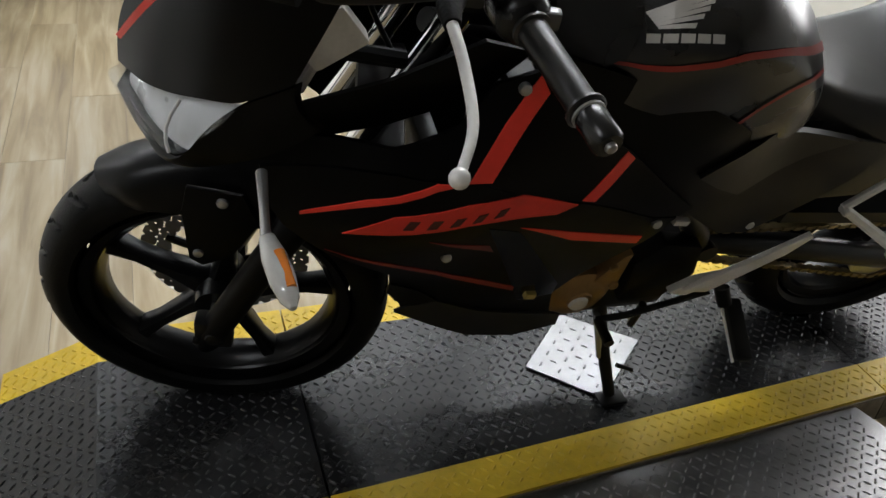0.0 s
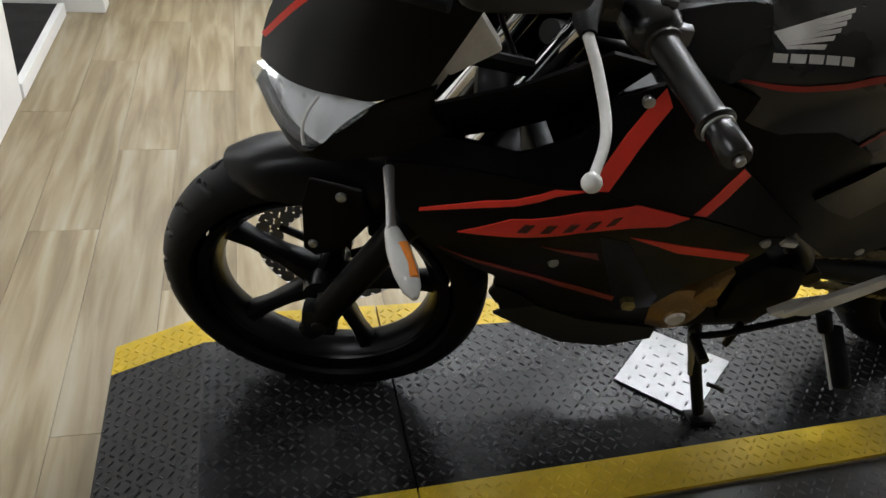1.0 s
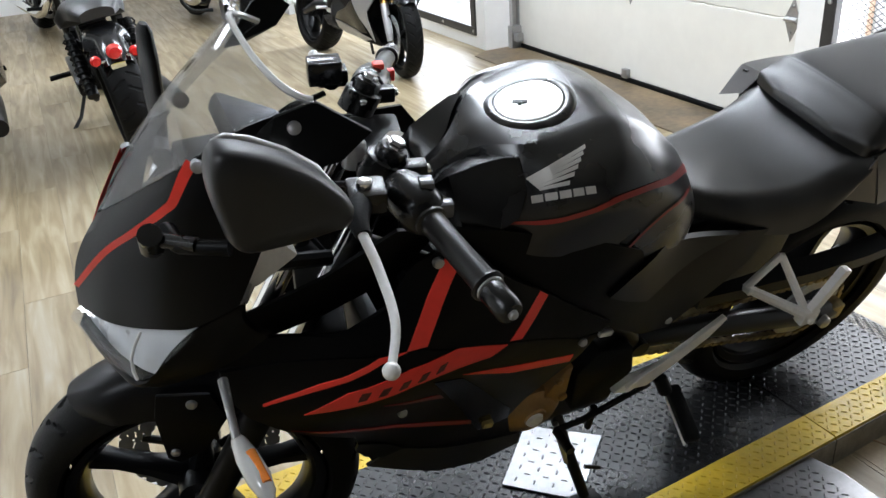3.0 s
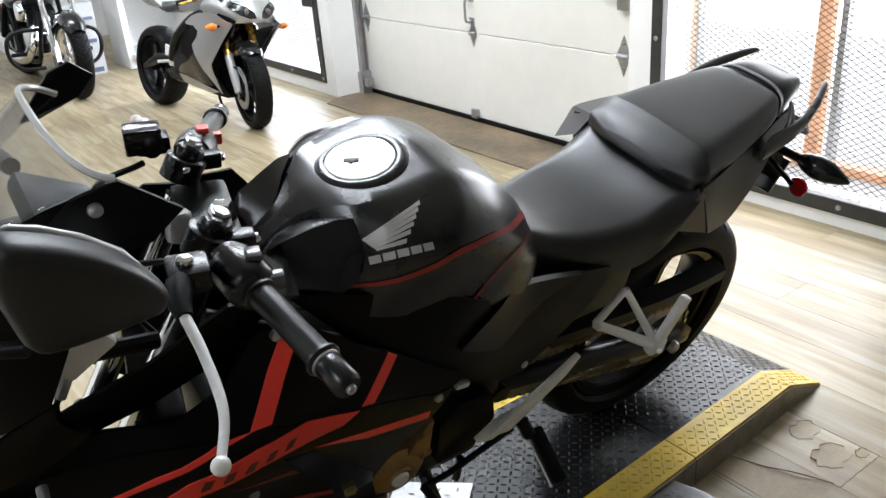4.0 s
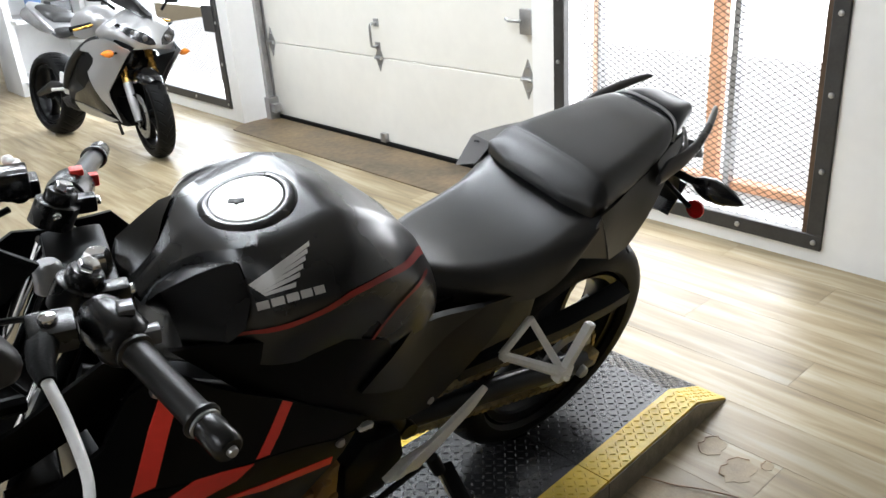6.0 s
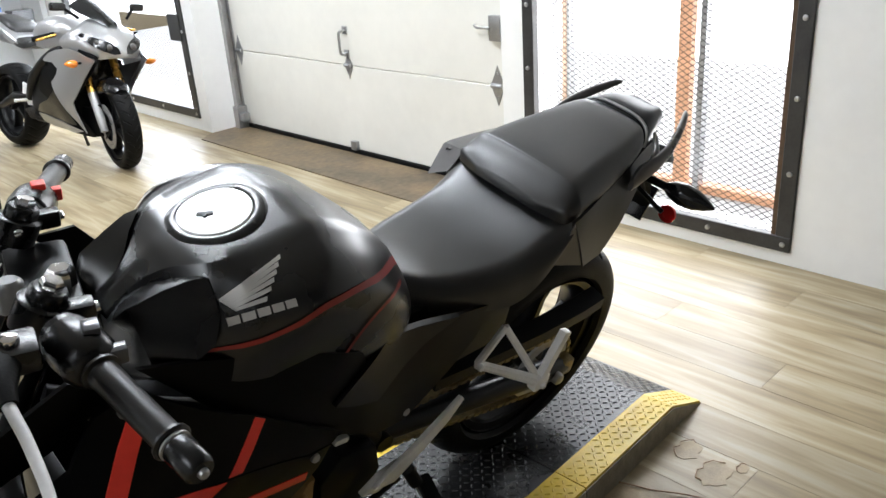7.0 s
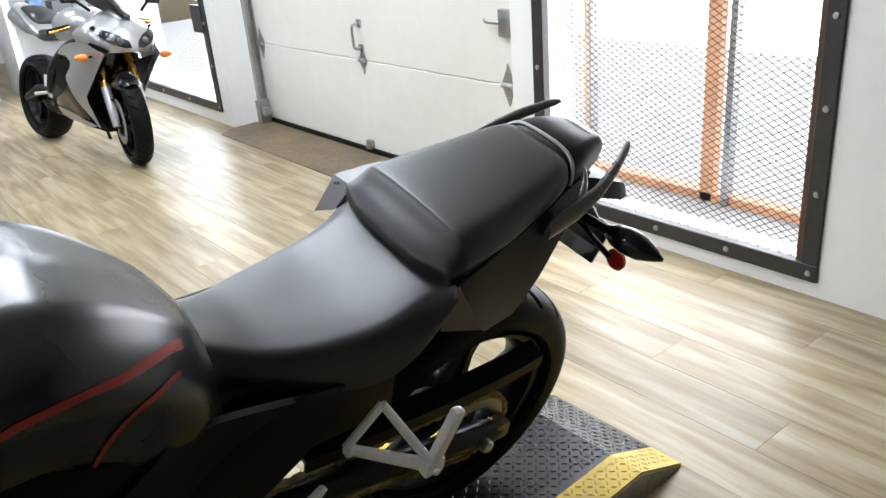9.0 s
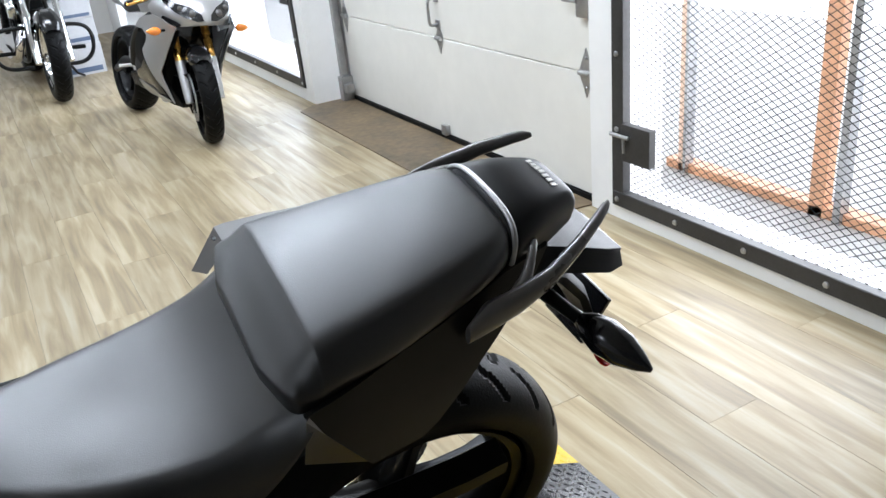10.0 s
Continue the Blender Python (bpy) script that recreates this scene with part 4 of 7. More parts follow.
for s in (-1, 1):
    sf = new("side_fairing")
    sf.parent = bike
    tagged(sf, "matte black side fairing with red stripes")
    part("upper_panel", panel(UPPER, FAIR, s, 0.006), M_MATTE, sf, "", angle=35)
    part("lower_panel", panel(LOWER, FAIR, s, 0.006), M_MATTE, sf, "", angle=35)
    st = [
        ([(0.363, 0.932), (0.375, 0.912), (0.315, 0.812), (0.286, 0.813)], M_RED),
        ([(0.508, 0.816), (0.524, 0.802), (0.478, 0.744), (0.456, 0.752)], M_RED),
        ([(0.095, 0.732), (0.17, 0.776), (0.248, 0.812), (0.286, 0.812), (0.25, 0.804), (0.17, 0.766), (0.095, 0.727)], M_RED),
        ([(0.146, 0.705), (0.203, 0.757), (0.29, 0.781), (0.367, 0.780), (0.453, 0.745), (0.426, 0.729), (0.30, 0.736), (0.209, 0.718)], M_RED),
        # lower stripes take the darker red: shade on the flank put into colour
        ([(0.257, 0.696), (0.358, 0.644), (0.374, 0.612), (0.327, 0.645)], M_DARKRED),
        ([(0.384, 0.703), (0.491, 0.662), (0.604, 0.627), (0.604, 0.605), (0.481, 0.642)], M_RED),
        ([(0.13, 0.652), (0.223, 0.608), (0.336, 0.523), (0.455, 0.46), (0.458, 0.442), (0.342, 0.503), (0.227, 0.592)], M_DARKRED),
    ]
    for o, mm in st:
        part("stripe", panel(o, FAIR, s, 0.002, 0.0014), mm, sf, "red stripe")
    # flat black panel stands for the darkness inside the vent
    part("vent", panel([(0.334, 0.716), (0.388, 0.688), (0.535, 0.452), (0.545, 0.40), (0.482, 0.393), (0.42, 0.53)], FAIR, s, 0.004, 0.001), M_GLOSS, sf, "black panel in place of the dark vent opening")
    bars = [[(0.216 + k * 0.029, 0.733 + k * 0.003), (0.228 + k * 0.029, 0.735 + k * 0.003), (0.234 + k * 0.029, 0.754 + k * 0.002), (0.222 + k * 0.029, 0.753 + k * 0.002)] for k in range(5)]
    for o in bars:
        part("lettering_bar", panel(o, FAIR, s, 0.002, 0.0022), M_LETTER, sf, "dark red lettering bar")
    for x, z in ((0.611, 0.662), (0.345, 0.915), (0.30, 0.62)):
        part("fairing_bolt", bolt((x, s * (FAIR(x, z) + 0.001), z), (0, s, 0.2), 0.008), M_STEEL, sf, "bright fairing bolt")
    INNER = [(0.06, 0.80), (0.08, 0.86), (0.20, 0.90), (0.30, 0.955), (0.36, 0.94), (0.30, 0.87), (0.20, 0.83)]
    part("inner_panel", panel(INNER, lambda x, z: 0.150 + 0.03 * (x - 0.05), s, 0.006), M_PLASTIC, bike, "black inner cockpit panel")
    LIP = [(0.272, 0.372), (0.318, 0.418), (0.42, 0.362), (0.52, 0.325), (0.592, 0.305), (0.598, 0.262), (0.516, 0.236), (0.42, 0.262), (0.342, 0.318)]
    part("lower_lip", panel(LIP, lambda x, z: FAIR(x, z) + 0.002 + 0.07 * max(0.0, 0.40 - z), s, 0.006), M_LIP, sf, "dark grey flared lower lip", angle=35)
    DUCT = [(0.245, 0.50), (0.30, 0.455), (0.335, 0.415), (0.30, 0.395), (0.265, 0.42), (0.245, 0.46)]
    part("duct_lip", panel(DUCT, FAIR, s, 0.006, 0.004), M_PLASTIC, sf, "belly duct lip")

# -- tank --
def half_ring(x, zt, ws, zs, wm, zm, wb, zb):
    """Right half of a section: top, shoulder, widest place, bottom."""
    pts = [(0, zt), (ws * 0.55, zt + (zs - zt) * 0.25), (ws, zs), (wm, zm), (wb, zb)]
    out = smooth_line([(0, y, z) for y, z in pts], 5)
    return [(x, p.y, p.z) for p in out]


def body(sections, name, material, label, parent=None):
    rings = []
    xs = [q[0] for q in sections]
    cur = smooth_line([Vector((q[0], q[1], q[2])) for q in sections], 5)
    rest = [smooth_line([Vector((q[k], q[k + 1], 0)) for q in sections], 5) for k in (3, 5)]
    last = smooth_line([Vector((q[7], 0, 0)) for q in sections], 5)
    for a, b, c, d in zip(cur, rest[0], rest[1], last):
        h = half_ring(a.x, a.y, a.z, b.x, b.y, c.x, c.y, d.x)
        rings.append([(x, -y, z) for x, y, z in h[::-1]] + h[1:])
    return part(name, loft(rings), material, parent or bike, label, angle=60)


def skin(name, sections, material, label, parent=None, m=None, fine=4, edge=None, slant=None, angle=40):
    """A symmetric body: sections (x, top z, (y, z) from the spine outwards), smooth along and round; a crease stays at point edge; slant leans a section by its height."""
    cols = len(sections[0]) - 2
    rails = [smooth_line([(q[0], 0, q[1]) for q in sections], 5)]
    for k in range(cols):
        rails.append(smooth_line([(q[0] + (slant or {}).get(q[0], 0.0) * (q[2 + k][1] - q[1]), q[2 + k][0], q[2 + k][1]) for q in sections], 5))
    rings = []
    for ring in zip(*rails):
        if edge:
            h = smooth_line(ring[:edge + 1], fine)[:-1] + smooth_line(ring[edge:], fine)
        else:
            first = Vector((ring[1].x, -ring[1].y, ring[1].z))
            h = smooth_line([first] + list(ring), fine)[fine:]
        rings.append([Vector((p.x, -p.y, p.z)) for p in h[:0:-1]] + h)
    return part(name, loft(rings), material, parent or bike, label, m, angle=angle)


# the upper body stands a little less leaned over than the wheels
TK = Matrix.Translation((0, -0.034, 1.0)) @ pose(0, 0, 0, -4.0, 0, 0) @ Matrix.Translation((0, 0, -1.0))
TS = Matrix.Translation((0, -0.012, 0.85)) @ pose(0, 0, 0, -3.7, 0, 0) @ Matrix.Translation((0, 0, -0.85))
# x, top z, then (half width, z): edge of the plateau, shoulder, widest place, lower flank, bottom
TANK = [
    (0.385, 0.945, (0.020, 0.940), (0.035, 0.925), (0.050, 0.910), (0.070, 0.895), (0.085, 0.880)),
    (0.425, 0.976, (0.022, 0.971), (0.040, 0.950), (0.070, 0.925), (0.100, 0.905), (0.115, 0.880)),
    (0.455, 0.998, (0.042, 0.994), (0.068, 0.968), (0.100, 0.944), (0.125, 0.920), (0.135, 0.878)),
    (0.478, 1.008, (0.065, 1.005), (0.098, 0.982), (0.125, 0.956), (0.140, 0.920), (0.147, 0.875)),
    (0.497, 1.0135, (0.081, 1.011), (0.114, 0.986), (0.140, 0.957), (0.155, 0.920), (0.155, 0.870)),
    (0.530, 1.019, (0.089, 1.0165), (0.136, 0.994), (0.163, 0.965), (0.168, 0.925), (0.157, 0.860)),
    (0.575, 1.026, (0.094, 1.022), (0.147, 0.999), (0.178, 0.966), (0.176, 0.920), (0.157, 0.850)),
    (0.630, 1.032, (0.093, 1.0265), (0.149, 0.998), (0.178, 0.960), (0.174, 0.910), (0.152, 0.825)),
    (0.690, 1.012, (0.090, 1.004), (0.142, 0.972), (0.168, 0.935), (0.166, 0.885), (0.147, 0.790)),
    (0.750, 0.968, (0.075, 0.960), (0.122, 0.930), (0.150, 0.895), (0.152, 0.850), (0.137, 0.775)),
    (0.800, 0.918, (0.060, 0.910), (0.098, 0.885), (0.122, 0.855), (0.128, 0.820), (0.120, 0.765)),
    (0.830, 0.872, (0.040, 0.866), (0.065, 0.850), (0.085, 0.830), (0.095, 0.800), (0.095, 0.765)),
]
tank = skin("fuel_tank", TANK, M_TANK, "satin black fuel tank", m=TK, fine=5, edge=1, angle=24)


from mathutils.bvhtree import BVHTree

tank_tree = BVHTree.FromPolygons([v.co for v in tank.data.vertices], [p.vertices for p in tank.data.polygons])


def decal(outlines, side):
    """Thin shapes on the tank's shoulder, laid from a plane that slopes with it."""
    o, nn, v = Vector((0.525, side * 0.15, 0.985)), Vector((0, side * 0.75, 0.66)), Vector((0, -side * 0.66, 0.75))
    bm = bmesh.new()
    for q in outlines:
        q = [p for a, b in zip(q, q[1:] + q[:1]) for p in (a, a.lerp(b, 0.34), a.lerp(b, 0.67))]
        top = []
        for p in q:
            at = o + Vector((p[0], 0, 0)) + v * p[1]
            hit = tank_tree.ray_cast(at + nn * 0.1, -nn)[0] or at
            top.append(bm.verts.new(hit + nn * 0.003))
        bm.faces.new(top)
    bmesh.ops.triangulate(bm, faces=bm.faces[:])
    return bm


def tank_strip(path, side):
    """A narrow strip along (x, z, width) on the tank's flank."""
    bm = bmesh.new()
    pts = smooth_line(path, 6)
    prev = None
    for i, p in enumerate(pts):
        d = pts[min(i + 1, len(pts) - 1)] - pts[max(i - 1, 0)]
        n2 = Vector((-d.y, d.x)).normalized() * p.z / 2
        pair = []
        for q in (-1, 1):
            at = Vector((p.x + q * n2.x, side * 0.5, p.y + q * n2.y))
            hit, nor = tank_tree.ray_cast(at, Vector((0, -side, 0)))[:2]
            if hit is None:
                break
            nor = nor if nor.y * side > 0 else -nor
            pair.append(bm.verts.new(hit + nor * 0.0022))
        if len(pair) == 2:
            if prev:
                bm.faces.new((prev[0], pair[0], pair[1], prev[1]))
            prev = pair
    return bm


for s in (-1, 1):
    part("pinstripe", tank_strip([(0.43, 0.918, 0.001), (0.469, 0.9225, 0.004), (0.512, 0.934, 0.007), (0.557, 0.950, 0.0085), (0.60, 0.963, 0.0085), (0.66, 0.960, 0.008), (0.72, 0.942, 0.008), (0.765, 0.922, 0.007), (0.79, 0.905, 0.006)], s), M_DARKRED, bike, "red pinstripe", m=TK)
    part("pinstripe", tank_strip([(0.772, 0.898, 0.003), (0.745, 0.906, 0.006), (0.705, 0.905, 0.007), (0.672, 0.876, 0.007), (0.651, 0.832, 0.006)], s), M_DARKRED, bike, "red lower pinstripe", m=TK)
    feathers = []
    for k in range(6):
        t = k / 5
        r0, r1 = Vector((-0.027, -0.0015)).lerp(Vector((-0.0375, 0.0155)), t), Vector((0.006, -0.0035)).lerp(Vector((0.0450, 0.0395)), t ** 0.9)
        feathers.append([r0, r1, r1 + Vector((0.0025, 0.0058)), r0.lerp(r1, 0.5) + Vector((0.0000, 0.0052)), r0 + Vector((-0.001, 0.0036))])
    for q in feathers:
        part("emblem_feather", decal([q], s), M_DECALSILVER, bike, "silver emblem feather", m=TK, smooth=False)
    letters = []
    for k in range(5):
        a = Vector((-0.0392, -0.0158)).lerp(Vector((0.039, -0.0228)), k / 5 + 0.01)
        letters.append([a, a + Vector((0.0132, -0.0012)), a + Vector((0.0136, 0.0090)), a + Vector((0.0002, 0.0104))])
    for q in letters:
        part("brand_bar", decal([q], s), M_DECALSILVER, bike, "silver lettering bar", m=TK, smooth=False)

CAPM = TK @ Matrix.Translation((0.549, 0.0, 1.0226)) @ pose(0, 0, 0, 0, -10.3, 0) @ pose(0, 0, 0, 90, 0, 0)
part("filler_ring", lathe([(0.0508, -0.001), (0.0515, 0.0018), (0.054, 0.0028), (0.0585, 0.0022), (0.064, 0.0004), (0.068, -0.003)], 56), M_TANK, bike, "low black ring round the filler", m=CAPM)
part("fuel_cap", lathe([(0.0001, 0.0032), (0.044, 0.0032), (0.0485, 0.0026), (0.0500, 0.0008), (0.0500, -0.006)], 56), M_CAP, bike, "round silver fuel cap", m=CAPM)
part("key_cover", moved(join(box(-0.013, 0.009, -0.0045, 0.0045, 0, 0.0012, 0.0006), box(-0.004, 0.001, -0.008, 0.0, 0.0, 0.0024, 0.0008)), Matrix.Translation((-0.012, 0.0032, 0.0)) @ pose(0, 0, 0, -90, 0, 0) @ pose(0, 0, 0, 0, 0, -35)), M_BLACKMETAL, bike, "dark key slot", m=CAPM)
part("cap_hinge_mark", moved(box(-0.010, 0.010, -0.0006, 0.0006, 0, 0.0004), Matrix.Translation((0.024, 0.0032, 0.0)) @ pose(0, 0, 0, -90, 0, 0) @ pose(0, 0, 0, 0, 0, 70)), M_STEEL, bike, "fine engraved line", m=CAPM)


def mapped(outline, fn, thick, cell=0.02):
    """A panel cut from an outline in two parameters and laid out in space by fn(a, b, height)."""
    bm = bmesh.new()
    bm.faces.new([bm.verts.new((a, 0, b)) for a, b in outline])
    for ax, no, st in ((0, (1, 0, 0), cell), (2, (0, 0, 1), cell * 4)):
        c = min(v.co[ax] for v in bm.verts) + st
        hi = max(v.co[ax] for v in bm.verts)
        while c < hi:
            bmesh.ops.bisect_plane(bm, geom=bm.verts[:] + bm.edges[:] + bm.faces[:], plane_co=Vector(no) * c, plane_no=no)
            c += st
    bmesh.ops.triangulate(bm, faces=[f for f in bm.faces if len(f.verts) > 4])
    top = list(bm.faces)
    low = {v: bm.verts.new(v.co) for v in list(bm.verts)}
    edge = [e for e in bm.edges if len(e.link_faces) == 1]
    for f in top:
        bm.faces.new([low[v] for v in f.verts][::-1])
    for e in edge:
        a, b = e.verts
        bm.faces.new((a, b, low[b], low[a]))
    lows = set(low.values())
    for v in bm.verts:
        v.co = fn(v.co.x, v.co.z, 0.0 if v in lows else thick)
    return bm


# lower edge, ridge and groove of one half, from its tip forward
HALF = [
    ((0.482, 0.128, 0.965), (0.486, 0.092, 0.999), (0.479, 0.083, 0.999)),
    ((0.466, 0.144, 0.938), (0.464, 0.087, 1.000), (0.457, 0.060, 0.990)),
    ((0.440, 0.138, 0.918), (0.436, 0.078, 0.992), (0.438, 0.036, 0.976)),
    ((0.400, 0.120, 0.900), (0.394, 0.067, 0.975), (0.410, 0.018, 0.954)),
    ((0.376, 0.080, 0.890), (0.380, 0.040, 0.940), (0.390, 0.004, 0.926)),
]
half = [[Vector((p[0], -p[1], p[2])) for p in row] for row in HALF]
full = half + [[Vector((p.x, -p.y, p.z)) for p in row] for row in half[::-1]]
sb = bmesh.new()
grid = [[sb.verts.new(p) for p in (r[0], r[1].lerp(r[0], 0.5) + Vector((0, 0.004 if r[0].y > 0 else -0.004, 0)), r[1].lerp(r[0], 0.07), r[1], r[1].lerp(r[2], 0.15), r[2], r[2] + Vector((0.004, 0, -0.014)))] for r in full]
for r0, r1 in zip(grid, grid[1:]):
    for i in range(6):
        sb.faces.new((r0[i], r0[i + 1], r1[i + 1], r1[i]))
bmesh.ops.recalc_face_normals(sb, faces=sb.faces[:])
part("tank_shroud", sb, M_TANK, bike, "satin black angular tank shroud", TK, angle=24)

# -- mid covers --
MID = field([(0.37, 0.93, 0.165), (0.44, 0.93, 0.180), (0.52, 0.905, 0.196), (0.6, 0.88, 0.206), (0.66, 0.85, 0.206), (0.65, 0.76, 0.204), (0.72, 0.81, 0.190), (0.74, 0.70, 0.188), (0.79, 0.79, 0.168), (0.93, 0.77, 0.166), (0.85, 0.58, 0.165), (1.03, 0.73, 0.158), (0.5, 0.82, 0.198)])
for s in (-1, 1):
    lower = 0.0 if s < 0 else 0.09
    part("frame_cover", panel([(0.375, 0.942), (0.442, 0.932), (0.52, 0.912 - lower), (0.609, 0.878 - lower), (0.66, 0.85 - lower), (0.72, 0.81 - lower), (0.80, 0.785 - lower), (0.862, 0.778 - lower), (0.946, 0.757 - lower), (1.03, 0.735), (1.00, 0.66), (0.95, 0.61), (0.90, 0.575), (0.85, 0.545), (0.78, 0.565), (0.68, 0.65), (0.60, 0.735), (0.48, 0.82)], MID, s, 0.006), M_MATTE, bike, "matte black frame cover", angle=35)
    part("side_panel", panel([(0.640, 0.756 - lower), (0.671, 0.779 - lower), (0.722, 0.803 - lower), (0.763, 0.832 - lower), (0.79, 0.800 - lower), (0.862, 0.783 - lower), (0.923, 0.768 - lower), (0.847, 0.742), (0.79, 0.716), (0.741, 0.692), (0.687, 0.722)], MID, s, 0.012, 0.009), M_SATIN, bike, "black side panel", angle=35)
    part("cover_bolt", bolt((0.848, s * 0.163, 0.565), (0, s, 0.1), 0.008), M_STEEL, bike, "bright cover bolt")
    part("frame_bolt", moved(box(-0.014, 0.014, -0.006, 0.006, -0.006, 0.006, 0.003), Matrix.Translation((0.69, s * 0.178, 0.612)) @ pose(0, 0, 0, 0, 10, 0)), M_SILVER, bike, "bright frame bolt")


# -- seats --
# x, top z, then (half width, z) outwards: flat, rolled edge, side, bottom
SEAT = [
    (0.795, 0.872, (0.030, 0.868), (0.050, 0.855), (0.090, 0.820), (0.125, 0.785)),
    (0.840, 0.832, (0.030, 0.829), (0.056, 0.820), (0.074, 0.795), (0.086, 0.765)),
    (0.900, 0.802, (0.048, 0.801), (0.080, 0.796), (0.098, 0.770), (0.106, 0.742)),
    (0.960, 0.792, (0.068, 0.792), (0.103, 0.788), (0.123, 0.760), (0.129, 0.728)),
    (1.040, 0.790, (0.086, 0.791), (0.122, 0.787), (0.142, 0.756), (0.146, 0.712)),
    (1.100, 0.799, (0.094, 0.800), (0.130, 0.795), (0.149, 0.763), (0.153, 0.716)),
    (1.150, 0.816, (0.100, 0.818), (0.131, 0.812), (0.154, 0.782), (0.158, 0.735)),
    (1.190, 0.838, (0.105, 0.840), (0.137, 0.834), (0.157, 0.802), (0.158, 0.760)),
    (1.215, 0.858, (0.105, 0.858), (0.139, 0.852), (0.157, 0.830), (0.158, 0.790)),
]
skin("rider_seat", SEAT, M_VINYL, "black vinyl rider seat", m=TS, slant={1.1: 0.2, 1.15: 0.42, 1.19: 0.55, 1.215: 0.6}, angle=60)
PILLION = [
    (1.165, 0.868, (0.040, 0.866), (0.060, 0.864), (0.078, 0.860), (0.078, 0.845)),
    (1.180, 0.880, (0.072, 0.877), (0.112, 0.871), (0.135, 0.864), (0.135, 0.842)),
    (1.198, 0.893, (0.082, 0.890), (0.118, 0.884), (0.143, 0.866), (0.143, 0.842)),
    (1.214, 0.906, (0.086, 0.903), (0.121, 0.896), (0.145, 0.870), (0.144, 0.846)),
    (1.228, 0.912, (0.086, 0.909), (0.121, 0.901), (0.143, 0.874), (0.142, 0.849)),
    (1.300, 0.922, (0.082, 0.919), (0.113, 0.911), (0.133, 0.882), (0.131, 0.856)),
    (1.375, 0.933, (0.075, 0.930), (0.102, 0.922), (0.118, 0.896), (0.115, 0.871)),
    (1.430, 0.942, (0.066, 0.939), (0.092, 0.931), (0.105, 0.907), (0.102, 0.885)),
    (1.466, 0.946, (0.056, 0.944), (0.080, 0.936), (0.090, 0.914), (0.087, 0.895)),
    (1.482, 0.941, (0.042, 0.939), (0.062, 0.932), (0.072, 0.917), (0.070, 0.902)),
]
skin("pillion_seat", PILLION, M_VINYL, "black vinyl pillion seat", m=TS, angle=60)
TAIL = [
    (1.455, 0.915, (0.050, 0.913), (0.078, 0.905), (0.088, 0.892), (0.084, 0.862)),
    (1.480, 0.944, (0.050, 0.942), (0.078, 0.932), (0.088, 0.912), (0.084, 0.868)),
    (1.496, 0.951, (0.049, 0.949), (0.074, 0.939), (0.083, 0.917), (0.078, 0.872)),
    (1.530, 0.953, (0.042, 0.952), (0.062, 0.944), (0.070, 0.924), (0.064, 0.880)),
    (1.575, 0.947, (0.034, 0.946), (0.047, 0.940), (0.052, 0.924), (0.047, 0.890)),
    (1.592, 0.938, (0.030, 0.937), (0.041, 0.932), (0.045, 0.920), (0.041, 0.895)),
    (1.598, 0.922, (0.026, 0.921), (0.035, 0.918), (0.038, 0.912), (0.035, 0.898)),
]
skin("tail_cowl", TAIL, M_SATIN, "black tail cowl", m=TS, angle=50)
# highlight on the tail cowl's raised lip, modelled as a thin pale bar
rim = smooth_line([(1.468, -0.091, 0.885), (1.476, -0.088, 0.908), (1.482, -0.078, 0.934), (1.485, -0.050, 0.948), (1.486, 0.0, 0.951), (1.485, 0.050, 0.948), (1.482, 0.078, 0.934), (1.476, 0.088, 0.908)], 4)
part("tail_trim", tube(rim, 0.0036, 8), M_STEEL, bike, "pale bar drawn for the highlight on the tail cowl's lip", m=TS)
for k in range(7):
    part("brand_bar", moved(box(-0.004, 0.004, -0.003, 0.003, 0, 0.0012), Matrix.Translation((1.568, -0.028 + k * 0.0093, 0.9505 - abs(k - 3) * 0.0008)) @ pose(0, 0, 0, 0, 9, 0)), M_DECALSILVER, bike, "silver lettering bar", m=TS)
TAILF = field([(1.17, 0.86, 0.172), (1.2, 0.84, 0.174), (1.345, 0.73, 0.155), (1.40, 0.80, 0.145), (1.5, 0.87, 0.106), (1.45, 0.90, 0.110), (1.3, 0.875, 0.144)])
